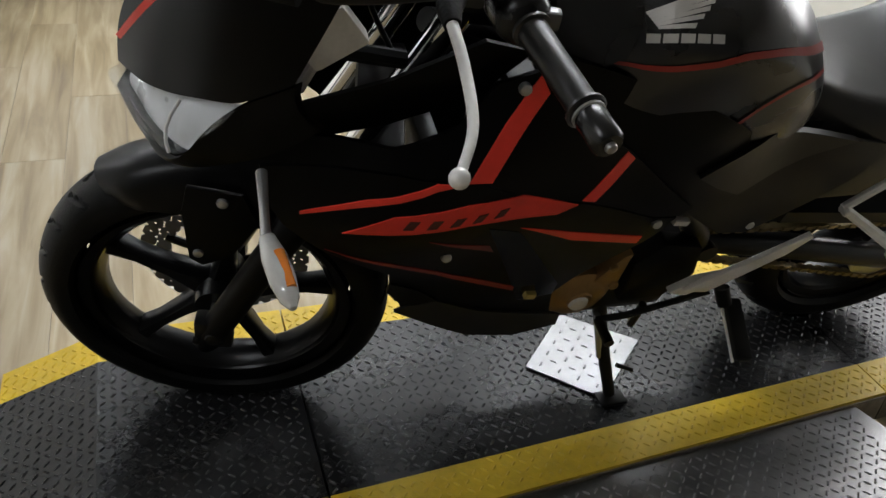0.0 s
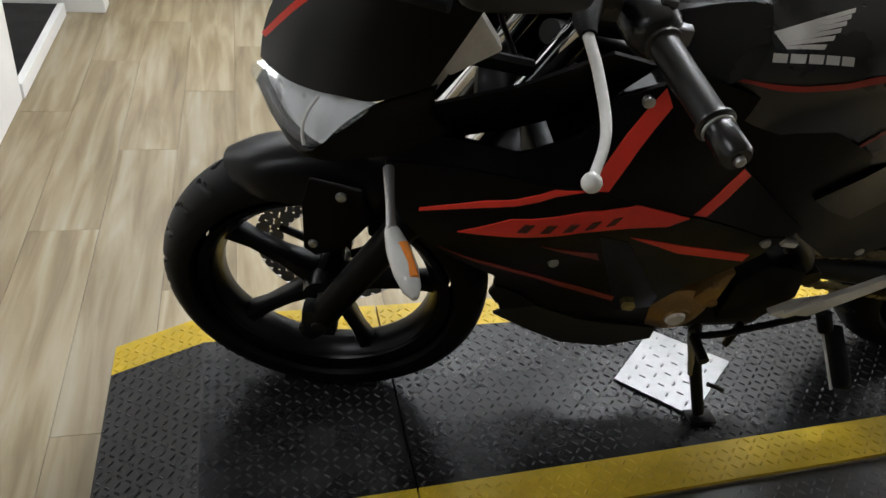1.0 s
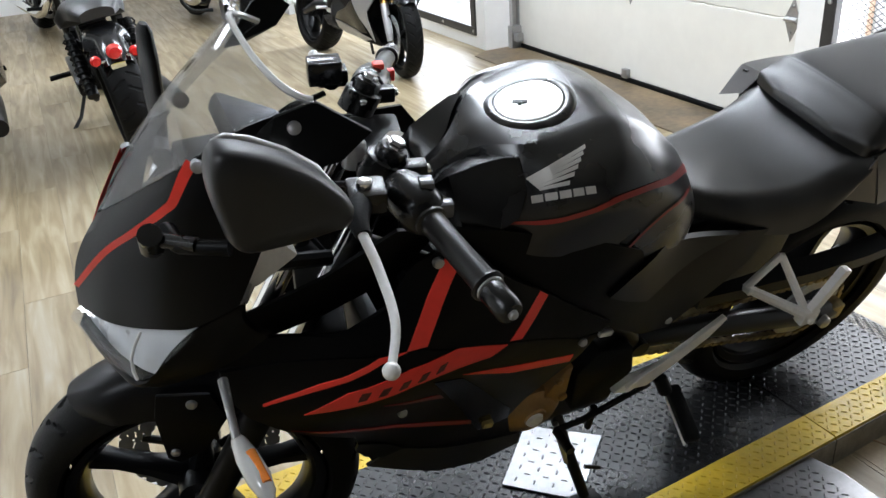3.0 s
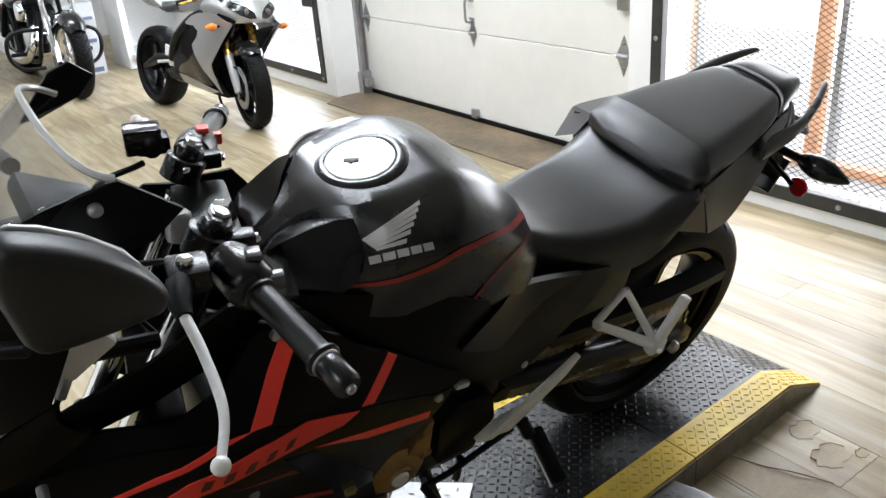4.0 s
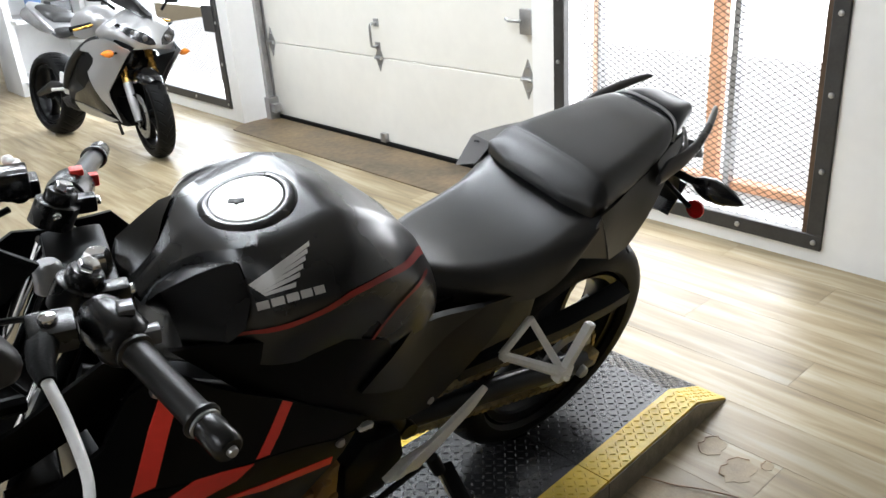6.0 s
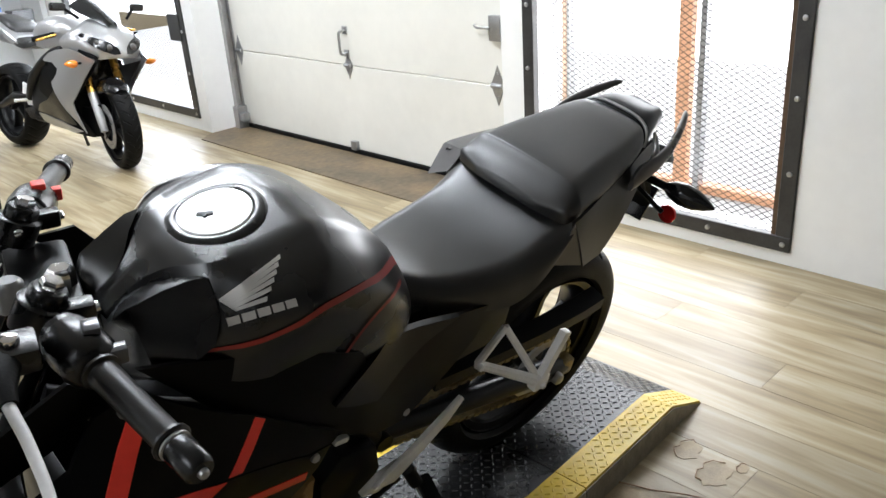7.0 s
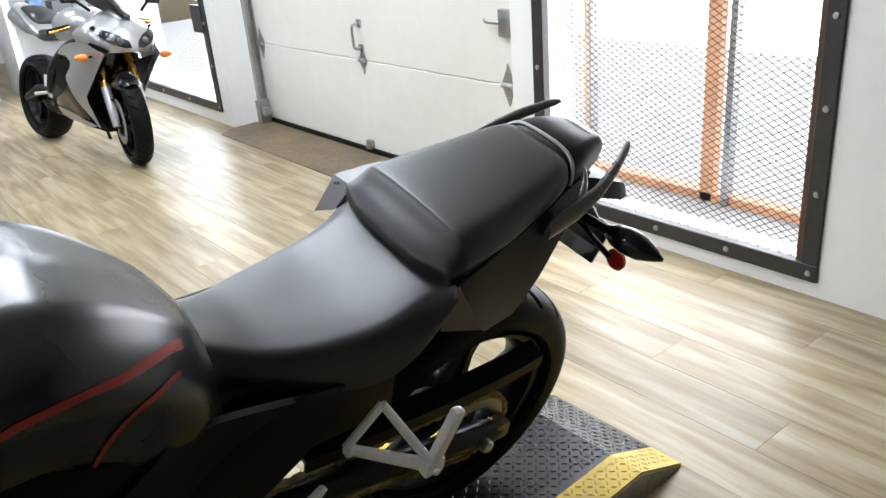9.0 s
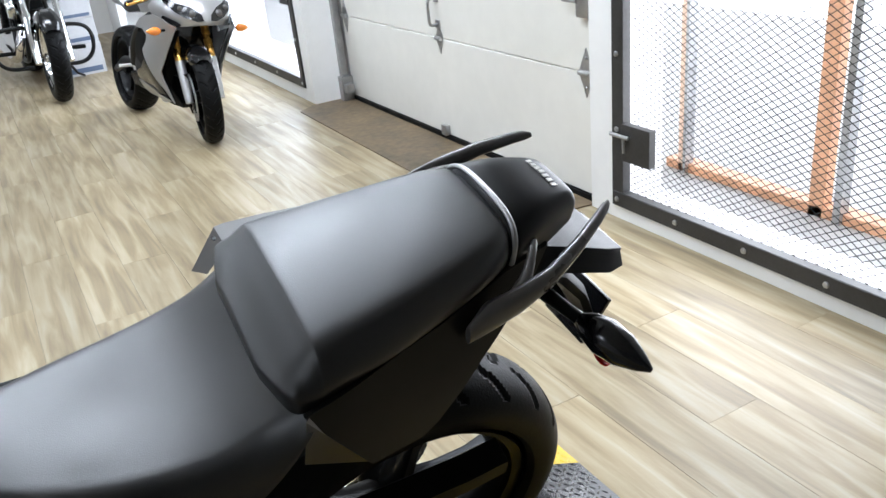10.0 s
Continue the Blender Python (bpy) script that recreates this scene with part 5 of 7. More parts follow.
for s in (-1, 1):
    # one cover in two finishes: black for its shaded side, grey for lit facets
    part("tail_side_cover", panel([(1.188, 0.862), (1.26, 0.868), (1.36, 0.884), (1.46, 0.906), (1.53, 0.912), (1.50, 0.868), (1.42, 0.805), (1.36, 0.735), (1.338, 0.722), (1.30, 0.727), (1.264, 0.733), (1.226, 0.798)], TAILF, s, 0.006), M_SATIN, bike, "satin black tail side cover", angle=35)
    fb = bmesh.new()
    tri = [(1.188, 0.174, 0.861), (1.190, 0.150, 0.750), (1.264, 0.168, 0.733), (1.226, 0.175, 0.798)]
    va, vb = ([fb.verts.new((x + dx, s * (y - dx), z)) for x, y, z in tri] for dx in (0.0, 0.005))
    fb.faces.new(va), fb.faces.new(vb[::-1])
    for i in range(4):
        j = (i + 1) % 4
        fb.faces.new((va[i], vb[i], vb[j], va[j]))
    part("cover_nose", fb, M_GUN, bike, "front facet of the tail cover, greyed for the light on it", smooth=False)
    rings = []
    for x, y, z0, z1, w in ((1.395, 0.130, 0.842, 0.868, 0.006), (1.42, 0.128, 0.848, 0.892, 0.012), (1.46, 0.132, 0.866, 0.904, 0.011), (1.50, 0.130, 0.888, 0.916, 0.010), (1.545, 0.117, 0.912, 0.933, 0.009), (1.585, 0.099, 0.931, 0.947, 0.008), (1.60, 0.091, 0.938, 0.951, 0.007), (1.608, 0.086, 0.943, 0.950, 0.004)):
        c = (z0 + z1) / 2
        rings.append([(x, s * (y + w * math.cos(k * math.pi / 6)), c + (z1 - z0) / 2 * math.sin(k * math.pi / 6)) for k in range(12)])
    part("grab_rail", loft(rings), M_GUN, bike, "satin gunmetal fin-shaped grab rail", m=TS)
    part("rail_tang", tube(smooth_line([(1.455, s * 0.128, 0.888), (1.478, s * 0.116, 0.904), (1.495, s * 0.098, 0.918), (1.505, s * 0.086, 0.924)], 4), [0.008, 0.008, 0.008, 0.007, 0.007, 0.006, 0.006, 0.005, 0.005, 0.005, 0.004, 0.004, 0.003], 10), M_GUN, bike, "satin front tang of the grab rail", m=TS)

ledge = bmesh.new()
rows = []
for x, y, z, w in ((1.196, 0.191, 0.836, 0.060), (1.21, 0.190, 0.839, 0.060), (1.26, 0.178, 0.848, 0.052), (1.33, 0.162, 0.855, 0.044), (1.40, 0.142, 0.866, 0.036), (1.44, 0.130, 0.875, 0.028)):
    rows.append([ledge.verts.new(p) for p in ((x, y - 0.004, z - 0.05), (x, y, z - 0.006), (x, y - 0.005, z), (x, y - w, z + 0.010), (x, y - w, z - 0.02))])
for r0, r1 in zip(rows, rows[1:]):
    for i in range(4):
        ledge.faces.new((r0[i], r0[i + 1], r1[i + 1], r1[i]))
nose = [ledge.verts.new(p) for p in ((1.157, 0.184, 0.772), (1.170, 0.140, 0.800))]
ledge.faces.new((rows[0][1], rows[0][0], nose[0]))
ledge.faces.new((rows[0][2], rows[0][1], nose[0]))
ledge.faces.new((rows[0][3], rows[0][2], nose[0], nose[1]))
# reflected light on the ledge is put into this greyer finish
part("cover_ledge", ledge, M_GUN, bike, "top ledge of the tail cover, greyed for the light on it", m=Matrix.Translation((0, 0, 0.0001)), angle=25)

# -- rear mudguard, lamps --
part("rear_mudguard", loft([[(x, y * w, z + dz) for y, dz in ((-1, 0), (-0.8, 0.012), (0.8, 0.012), (1, 0), (0.8, -0.02), (-0.8, -0.02))] for x, z, w in ((1.44, 0.85, 0.075), (1.53, 0.84, 0.07), (1.60, 0.80, 0.06), (1.65, 0.74, 0.055), (1.68, 0.68, 0.05), (1.69, 0.64, 0.045))]), M_PLASTIC, bike, "black rear mudguard")
part("tail_lamp", loft([[(x, y * w, z + dz * h) for y, dz in ((-1, -0.5), (-0.8, 1), (0.8, 1), (1, -0.5), (0.7, -1), (-0.7, -1))] for x, z, w, h in ((1.50, 0.872, 0.070, 0.02), (1.585, 0.846, 0.084, 0.022), (1.655, 0.817, 0.082, 0.020), (1.690, 0.802, 0.068, 0.014))]), M_PLASTIC, bike, "dark tail lamp housing", angle=30)
part("tail_lens", moved(box(-0.006, 0.006, -0.05, 0.05, -0.011, 0.011, 0.005), Matrix.Translation((1.692, 0, 0.800)) @ pose(0, 0, 0, 0, 20, 0)), M_SMOKE, bike, "grey smoked tail lens")
part("plate_holder", moved(box(-0.004, 0.004, -0.05, 0.05, -0.045, 0.045, 0.003), Matrix.Translation((1.69, 0, 0.66)) @ pose(0, 0, 0, 0, 22, 0)), M_GLOSS, bike, "black number plate holder")


def indicator(root, tip, label):
    g = new("indicator")
    g.parent = bike
    tagged(g, label)
    r, t = Vector(root), Vector(tip)
    d = (t - r)
    part("stalk", tube([r, r + d * 0.35, r + d * 0.5], [0.011, 0.009, 0.010], 10), M_PLASTIC, g, "black stalk")
    prof = [(0.42, 0.010), (0.50, 0.020), (0.62, 0.026), (0.78, 0.023), (0.92, 0.012), (1.0, 0.003)]
    part("body", tube([r + d * k for k, q in prof], [q for k, q in prof], 14), M_GLOSS, g, "black indicator body")
    return g


for s in (-1, 1):
    indicator((1.55, s * 0.05, 0.80), (1.612, s * 0.232, 0.788), "black pointed rear indicator")
    part("reflector", moved(lathe([(0.0001, 0.004), (0.018, 0.004), (0.022, 0.0), (0.022, -0.006)], 20), Matrix.Translation((1.64, s * 0.125, 0.70)) @ pose(0, 0, 0, 0, 0, 90 if s > 0 else 90) @ pose(0, 0, 0, 0, 0, 180)), M_REDLENS, bike, "round red side reflector")
    part("reflector_stay", tube([(1.62, 0.0, 0.74), (1.63, s * 0.115, 0.70)], 0.006, 8), M_PLASTIC, bike)
    fi = new("front_indicator")
    fi.parent = bike
    tagged(fi, "front indicator with clear and amber lens")
    a, b = Vector((0.05, s * 0.19, 0.80)), Vector((0.045, s * 0.28, 0.795))
    part("stalk", tube([a, a.lerp(b, 0.6), b], [0.007, 0.0055, 0.006], 10), M_STEEL, fi, "grey stalk")
    c0, c1 = Vector((0.045, s * 0.27, 0.79)), Vector((0.062, s * 0.376, 0.795))
    d = c1 - c0
    prof = [(0.0, 0.005), (0.1, 0.010), (0.35, 0.0145), (0.65, 0.015), (0.88, 0.011), (1.0, 0.004)]
    part("lens", tube([c0 + d * k for k, q in prof], [q for k, q in prof], 16), M_CLEAR, fi, "pale clear lens")
    part("bulb", tube([c0 + d * 0.35 + Vector((0.004, 0, 0.009)), c0 + d * 0.8 + Vector((0.004, 0, 0.009))], [0.0075, 0.006], 12), M_AMBER, fi, "amber bulb glow-cover")

# -- mirrors --
for s in (-1, 1):
    mr = new("mirror")
    mr.parent = bike
    tagged(mr, "black mirror folded in against the nose" if s < 0 else "black mirror on a short stalk")
    if s < 0:
        outl = [(0.004, -0.046), (0.020, -0.059), (0.069, -0.057), (0.112, -0.051), (0.131, -0.046), (0.135, -0.027), (0.112, 0.002), (0.074, 0.031), (0.025, 0.053), (-0.005, 0.057), (-0.015, 0.040), (-0.012, 0.005)]
        pts = smooth_line([(x, 0, z) for x, z in outl + outl[:1]], 3)[:-1]
        rings = []
        for y, k in ((0.022, 0.88), (0.018, 0.98), (0.006, 1.0), (-0.006, 0.985), (-0.014, 0.94), (-0.018, 0.86), (-0.021, 0.5)):
            rings.append([((p.x - 0.05) * k + 0.05, y, p.z * k) for p in pts])
        mm = Matrix.Translation((0.073, -0.262, 1.158)) @ pose(0, 0, 0, -8, 8, 4)
        part("housing", loft(rings), M_MIRRORCASE, mr, "black mirror housing", m=mm)
        part("glass", moved(slab([((p.x - 0.05) * 0.82 + 0.05, p.z * 0.82) for p in pts], 0.0225, 0.0245), mm), M_CHROME, mr, "mirror glass")
        part("rim", tube([(-0.004, 0.020, 0.052), (0.008, 0.021, 0.055), (0.03, 0.021, 0.049), (0.065, 0.021, 0.033), (0.10, 0.020, 0.010), (0.118, 0.018, -0.010)], [0.003, 0.005, 0.0055, 0.0055, 0.005, 0.003], 10), M_STEEL, mr, "bright satin rim", m=mm)
        part("stalk", tube([(0.02, -0.19, 1.07), (0.03, -0.225, 1.078), (0.075, -0.25, 1.085)], [0.013, 0.008, 0.009], 12), M_PLASTIC, mr, "black pivot stalk")
        part("pivot_joint", join(tube([(0.005, -0.20, 1.075), (0.045, -0.235, 1.085)], 0.008, 10), tube([(0.004, -0.196, 1.06), (0.004, -0.21, 1.09)], 0.013, 12)), M_SEMI, mr, "dark metal pivot joint")
    else:
        rings = []
        for z, wy, wx in ((0.0, 0.012, 0.007), (0.02, 0.024, 0.009), (0.08, 0.034, 0.010), (0.15, 0.032, 0.010), (0.185, 0.022, 0.009), (0.195, 0.010, 0.005)):
            rings.append([(wx * math.cos(k * math.pi / 8), wy * math.sin(k * math.pi / 8), z) for k in range(16)])
        part("housing", loft(rings), M_PLASTIC, mr, "black mirror housing", m=Matrix.Translation((0.062, 0.20, 0.935)) @ pose(0, 0, 0, 0, 2, 12))
        part("stalk", tube([(0.05, 0.07, 0.98), (0.055, 0.13, 0.955), (0.062, 0.20, 0.94)], [0.014, 0.010, 0.011], 12), M_PLASTIC, mr, "black pivot stalk")

# -- handlebars --
for s in (-1, 1):
    hb = new("handlebar")
    hb.parent, hb.matrix_basis = bike, TURNED
    tagged(hb, "black clip-on handlebar with rubber grip")
    c = Vector((0.325, s * 0.11, 1.003))
    e = c + Vector((0.09, s * 0.262, -0.017))
    d = (e - c)
    part("clamp", join(tube([c - AXIS * 0.022, c - AXIS * 0.020, c + AXIS * 0.014, c + AXIS * 0.016], [0.026, 0.029, 0.029, 0.026], 22), moved(box(-0.014, 0.034, -0.012, 0.012, -0.014, 0.012, 0.005), Matrix.Translation(c + Vector((0.02, s * 0.012, 0))))), M_SEMI, hb, "black bar clamp")
    part("fork_top", tube([c + AXIS * 0.012, c + AXIS * 0.028, c + AXIS * 0.032], [0.021, 0.021, 0.018], 20), M_SEMI, hb, "black fork top")
    part("fork_cap", moved(lathe([(0.0001, 0.010), (0.010, 0.010), (0.013, 0.006), (0.013, -0.004)], 6), Matrix.Translation(c + AXIS * 0.034) @ Vector((0, 1, 0)).rotation_difference(AXIS).to_matrix().to_4x4()), M_CHROME, hb, "bright hexagon fork cap")
    part("clamp_bolt", bolt(c + Vector((0.054, s * 0.012, 0.0)), (1, 0, 0.2), 0.007), M_CHROME, hb, "bright clamp bolt")
    part("clamp_bolt", bolt(c + Vector((0.0, -s * 0.030, 0.004)), (0, -s, 0.3), 0.006), M_CHROME, hb, "bright clamp bolt")
    part("bar", tube([c, c + d * 0.45], 0.012, 14), M_BLACKMETAL, hb)
    prof = [(0.42, 0.012), (0.425, 0.021), (0.44, 0.021), (0.445, 0.0168), (0.6, 0.0160), (0.86, 0.0160), (0.868, 0.0205), (0.880, 0.0210), (0.888, 0.0185)]
    part("grip", tube([c + d * k for k, q in prof], [q for k, q in prof], 18), M_GRIP, hb, "glossy black rubber grip")
    part("end_ring", tube([c + d * k for k in (0.888, 0.892, 0.902, 0.906)], [0.0150, 0.0172, 0.0172, 0.0150], 18), M_STEEL, hb, "bright ring by the bar end")
    part("bar_end", tube([c + d * k for k in (0.90, 0.91, 1.035, 1.05)], [0.0150, 0.0162, 0.0162, 0.013], 18), M_SEMI, hb, "black bar-end weight")
    part("end_bolt", bolt(c + d * 1.05, d, 0.006), M_STEEL, hb)
    sw = c + d * 0.30
    part("switch_housing", tube([c + d * k for k in (0.17, 0.19, 0.25, 0.36, 0.40, 0.42)], [0.02, 0.028, 0.031, 0.031, 0.027, 0.02], 18), M_SEMI, hb, "black switch housing")
    part("switch", join(moved(box(-0.009, 0.009, -0.011, 0.011, -0.005, 0.006, 0.003), Matrix.Translation(sw + Vector((0.012, 0, 0.029)))), moved(box(-0.01, 0.01, -0.008, 0.008, -0.01, 0.01, 0.003), Matrix.Translation(sw + Vector((0.032, s * 0.02, 0.004))))), M_RED if s > 0 else M_SMOKE, hb, "red stop switch" if s > 0 else "grey thumb switch")
    pv = c + d * 0.30 + Vector((-0.055, 0, 0.018))
    part("lever_perch", join(moved(box(-0.03, 0.018, -0.022, 0.022, -0.014, 0.016, 0.007), Matrix.Translation(pv)), tube([c + d * 0.15, c + d * 0.22], 0.024, 14)), M_SEMI, hb, "black lever perch")
    part("pivot_bolt", bolt(pv + Vector((-0.008, 0, 0.016)), (0, 0, 1), 0.010, 0.008), M_CHROME, hb, "bright pivot bolt")
    lev = smooth_line([pv + Vector((-0.012, 0, 0)), pv + Vector((-0.022, s * 0.05, 0.0)), pv + Vector((-0.010, s * 0.12, -0.012)), pv + Vector((-0.003, s * 0.19, -0.028)), pv + Vector((-0.016, s * 0.245, -0.042))], 6)
    lv = tube(lev, [0.0068 - 0.0020 * i / len(lev) for i in range(len(lev))], 12)
    part("lever_boot", tube([lev[0], lev[3], lev[6], lev[8]], [0.015, 0.0165, 0.013, 0.009], 14), M_RUBBER, hb, "black rubber lever boot")
    bl = bmesh.new()
    bmesh.ops.create_uvsphere(bl, u_segments=14, v_segments=10, radius=0.0098)
    part("lever", join(lv, moved(bl, Matrix.Translation(lev[-1]))), M_SILVER, hb, "bright alloy lever with ball end")
    if s > 0:
        part("master_cylinder", join(moved(box(-0.026, 0.026, -0.024, 0.024, -0.02, 0.02, 0.005), Matrix.Translation(pv + Vector((-0.02, -0.03, 0.022)))), tube([pv + Vector((-0.01, -0.03, 0.0)), pv + Vector((0.0, 0.03, 0.0))], 0.014, 12)), M_GLOSS, hb, "black brake fluid reservoir")
    else:
        part("cable", tube(smooth_line([pv, pv + Vector((-0.03, 0.06, -0.02)), Vector((0.20, -0.06, 0.93)), Vector((0.26, -0.05, 0.80))]), 0.004, 8), M_PLASTIC, hb, "black clutch cable")
part("ignition_lock", lathe([(0.0001, 0.012), (0.012, 0.012), (0.017, 0.006), (0.019, -0.03)], 20), M_STEEL, bike, "bright ignition lock", m=TURNED @ Matrix.Translation(along(0.97, 0.06)) @ pose(0, 0, 0, 90, 0, 0))
part("hose", tube(smooth_line([(0.30, 0.14, 1.0), (0.22, 0.12, 0.98), (0.2, 0.11, 0.85), (0.14, 0.1, 0.7), (0.06, 0.09, 0.5)]), 0.005, 8), M_PLASTIC, bike, "black brake hose")

# -- engine and frame --
part("frame", join(*[tube(smooth_line([(0.30, s * 0.05, 0.83), (0.42, s * 0.10, 0.78), (0.62, s * 0.115, 0.66), (0.80, s * 0.105, 0.50), (0.86, s * 0.09, 0.40)]), 0.02, 12) for s in (-1, 1)], tube([(0.86, -0.12, 0.42), (0.86, 0.12, 0.42)], 0.02, 12), *[tube(smooth_line([(0.72, s * 0.11, 0.60), (0.95, s * 0.105, 0.72), (1.2, s * 0.09, 0.80), (1.46, s * 0.07, 0.86)]), 0.014, 10) for s in (-1, 1)]), M_BLACKMETAL, bike, "black tubular frame")
part("crankcase", join(box(0.50, 0.84, -0.115, 0.115, 0.245, 0.46, 0.03, 3), box(0.46, 0.60, -0.075, 0.075, 0.42, 0.68, 0.02, 3)), M_BLACKMETAL, bike, "black engine crankcase and cylinder")
part("airbox", box(0.42, 1.14, -0.125, 0.125, 0.56, 0.765, 0.02), M_PLASTIC, bike, "black airbox under tank and seat")
part("radiator", box(0.27, 0.30, -0.13, 0.13, 0.46, 0.74, 0.006), M_BLACKMETAL, bike, "black radiator")
cov = lathe([(0.0001, -0.034), (0.022, -0.034), (0.024, -0.030), (0.045, -0.028), (0.062, -0.016), (0.066, 0.0)], 40)
part("alternator_cover", moved(cov, Matrix.Translation((0.615, -0.115, 0.352))), M_BRONZE, bike, "bronze round engine cover")
part("cover_cap", moved(lathe([(0.0001, -0.006), (0.016, -0.005), (0.019, 0.0)], 24), Matrix.Translation((0.612, -0.149, 0.350))), M_SILVER, bike, "bright round cap")
part("cover_arm", join(slab([(0.63, 0.40), (0.665, 0.47), (0.68, 0.475), (0.675, 0.43), (0.68, 0.38), (0.65, 0.35)], -0.14, -0.115, 0.003), bolt((0.672, -0.14, 0.385), (0, -1, 0), 0.010), bolt((0.655, -0.14, 0.44), (0, -1, 0), 0.008)), M_BRONZE, bike, "bronze cover arm")
part("sprocket_cover", slab([(0.70, 0.33), (0.69, 0.45), (0.73, 0.50), (0.81, 0.48), (0.83, 0.40), (0.79, 0.33)], -0.145, -0.11, 0.006), M_PLASTIC, bike, "black sprocket cover")
part("belly_pan", loft([[(x, y * w, z) for y, z in ((-1, z1), (-0.6, z0), (0.6, z0), (1, z1))] for x, w, z0, z1 in ((0.30, 0.10, 0.33, 0.40), (0.40, 0.12, 0.25, 0.30), (0.58, 0.115, 0.215, 0.25), (0.70, 0.10, 0.215, 0.24))]), M_PLASTIC, bike, "black belly pan")
part("frame_plug", moved(box(-0.010, 0.010, -0.005, 0.005, -0.007, 0.007, 0.002), Matrix.Translation((0.492, -0.166, 0.425)) @ pose(0, 0, 0, 0, 12, 0)), M_YELLOWDIM, bike, "small pale yellow tag")
for s in (-1, 1):
    part("swingarm", tube([(0.86, s * 0.085, 0.42), (1.05, s * 0.10, 0.395), (1.25, s * 0.105, 0.345), (1.40, s * 0.108, 0.312), (1.44, s * 0.108, 0.305)], [0.024, 0.026, 0.026, 0.028, 0.02], 12), M_BLACKMETAL, bike, "black swingarm")
    part("axle_nut", bolt((1.385, s * 0.135, 0.314), (0, s, 0), 0.016, 0.014), M_STEEL, bike, "steel axle nut")
    part("chain_adjuster", box(1.42, 1.46, s * 0.108 - 0.018, s * 0.108 + 0.018, 0.285, 0.33, 0.006), M_CHAIN, bike, "dull chain adjuster")
part("rear_axle", tube([(1.38, -0.135, 0.314), (1.38, 0.135, 0.314)], 0.01, 12), M_STEEL, bike)
part("sprocket", moved(lathe([(0.06, -0.003), (0.092, -0.003), (0.092, 0.003), (0.06, 0.003)], 40), Matrix.Translation((1.38, -0.085, 0.314))), M_STEEL, bike, "steel rear sprocket")


def chain_links():
    """Two straight runs and a half turn of links."""
    path = []
    c, r = Vector((1.38, -0.085, 0.314)), 0.094
    for k in range(44):
        path.append(Vector((0.80, -0.085, 0.455)).lerp(c + Vector((0.018, 0, r)), k / 44))
    for k in range(20):
        a = math.pi / 2 - math.pi * k / 20
        path.append(c + Vector((r * math.cos(a), 0, r * math.sin(a))))
    for k in range(44):
        path.append((c + Vector((0, 0, -r))).lerp(Vector((0.80, -0.085, 0.385)), k / 43))
    out = []
    for i, (a, b) in enumerate(zip(path, path[1:])):
        d = b - a
        m = Matrix.Translation((a + b) / 2) @ pose(0, 0, 0, 0, -math.degrees(math.atan2(d.z, d.x)), 0)
        w = 0.008 if i % 2 else 0.0055
        out.append(moved(box(-d.length * 0.6, d.length * 0.6, -w, w, -0.005, 0.005), m))
    return join(*out)


part("chain", chain_links(), M_CHAIN, bike, "oily drive chain", smooth=False)
part("chain_guard", loft([[(x, y, z + dz) for y, dz in ((-0.112, -0.012), (-0.112, 0.018), (-0.07, 0.026), (-0.066, 0.02), (-0.106, 0.012), (-0.106, -0.012))] for x, z in ((0.98, 0.50), (1.15, 0.478), (1.30, 0.462), (1.45, 0.46), (1.52, 0.468))]), M_PLASTIC, bike, "black chain guard", angle=30)
part("rear_hugger", loft([[(1.38 + (0.338 + dz) * math.cos(a), y, 0.314 + (0.338 + dz) * math.sin(a)) for y, dz in ((-0.075, -0.03), (-0.05, 0.0), (0.05, 0.0), (0.075, -0.03), (0.05, -0.006), (-0.05, -0.006))] for a in [radians(175 - 8 * k) for k in range(9)]]), M_PLASTIC, bike, "black inner mudguard")
part("silencer", tube([(0.75, 0.13, 0.27), (0.95, 0.15, 0.32), (1.02, 0.165, 0.36), (1.10, 0.175, 0.40), (1.40, 0.185, 0.52), (1.43, 0.186, 0.53)], [0.02, 0.024, 0.05, 0.06, 0.062, 0.045], 20), M_BLACKMETAL, bike, "black silencer")

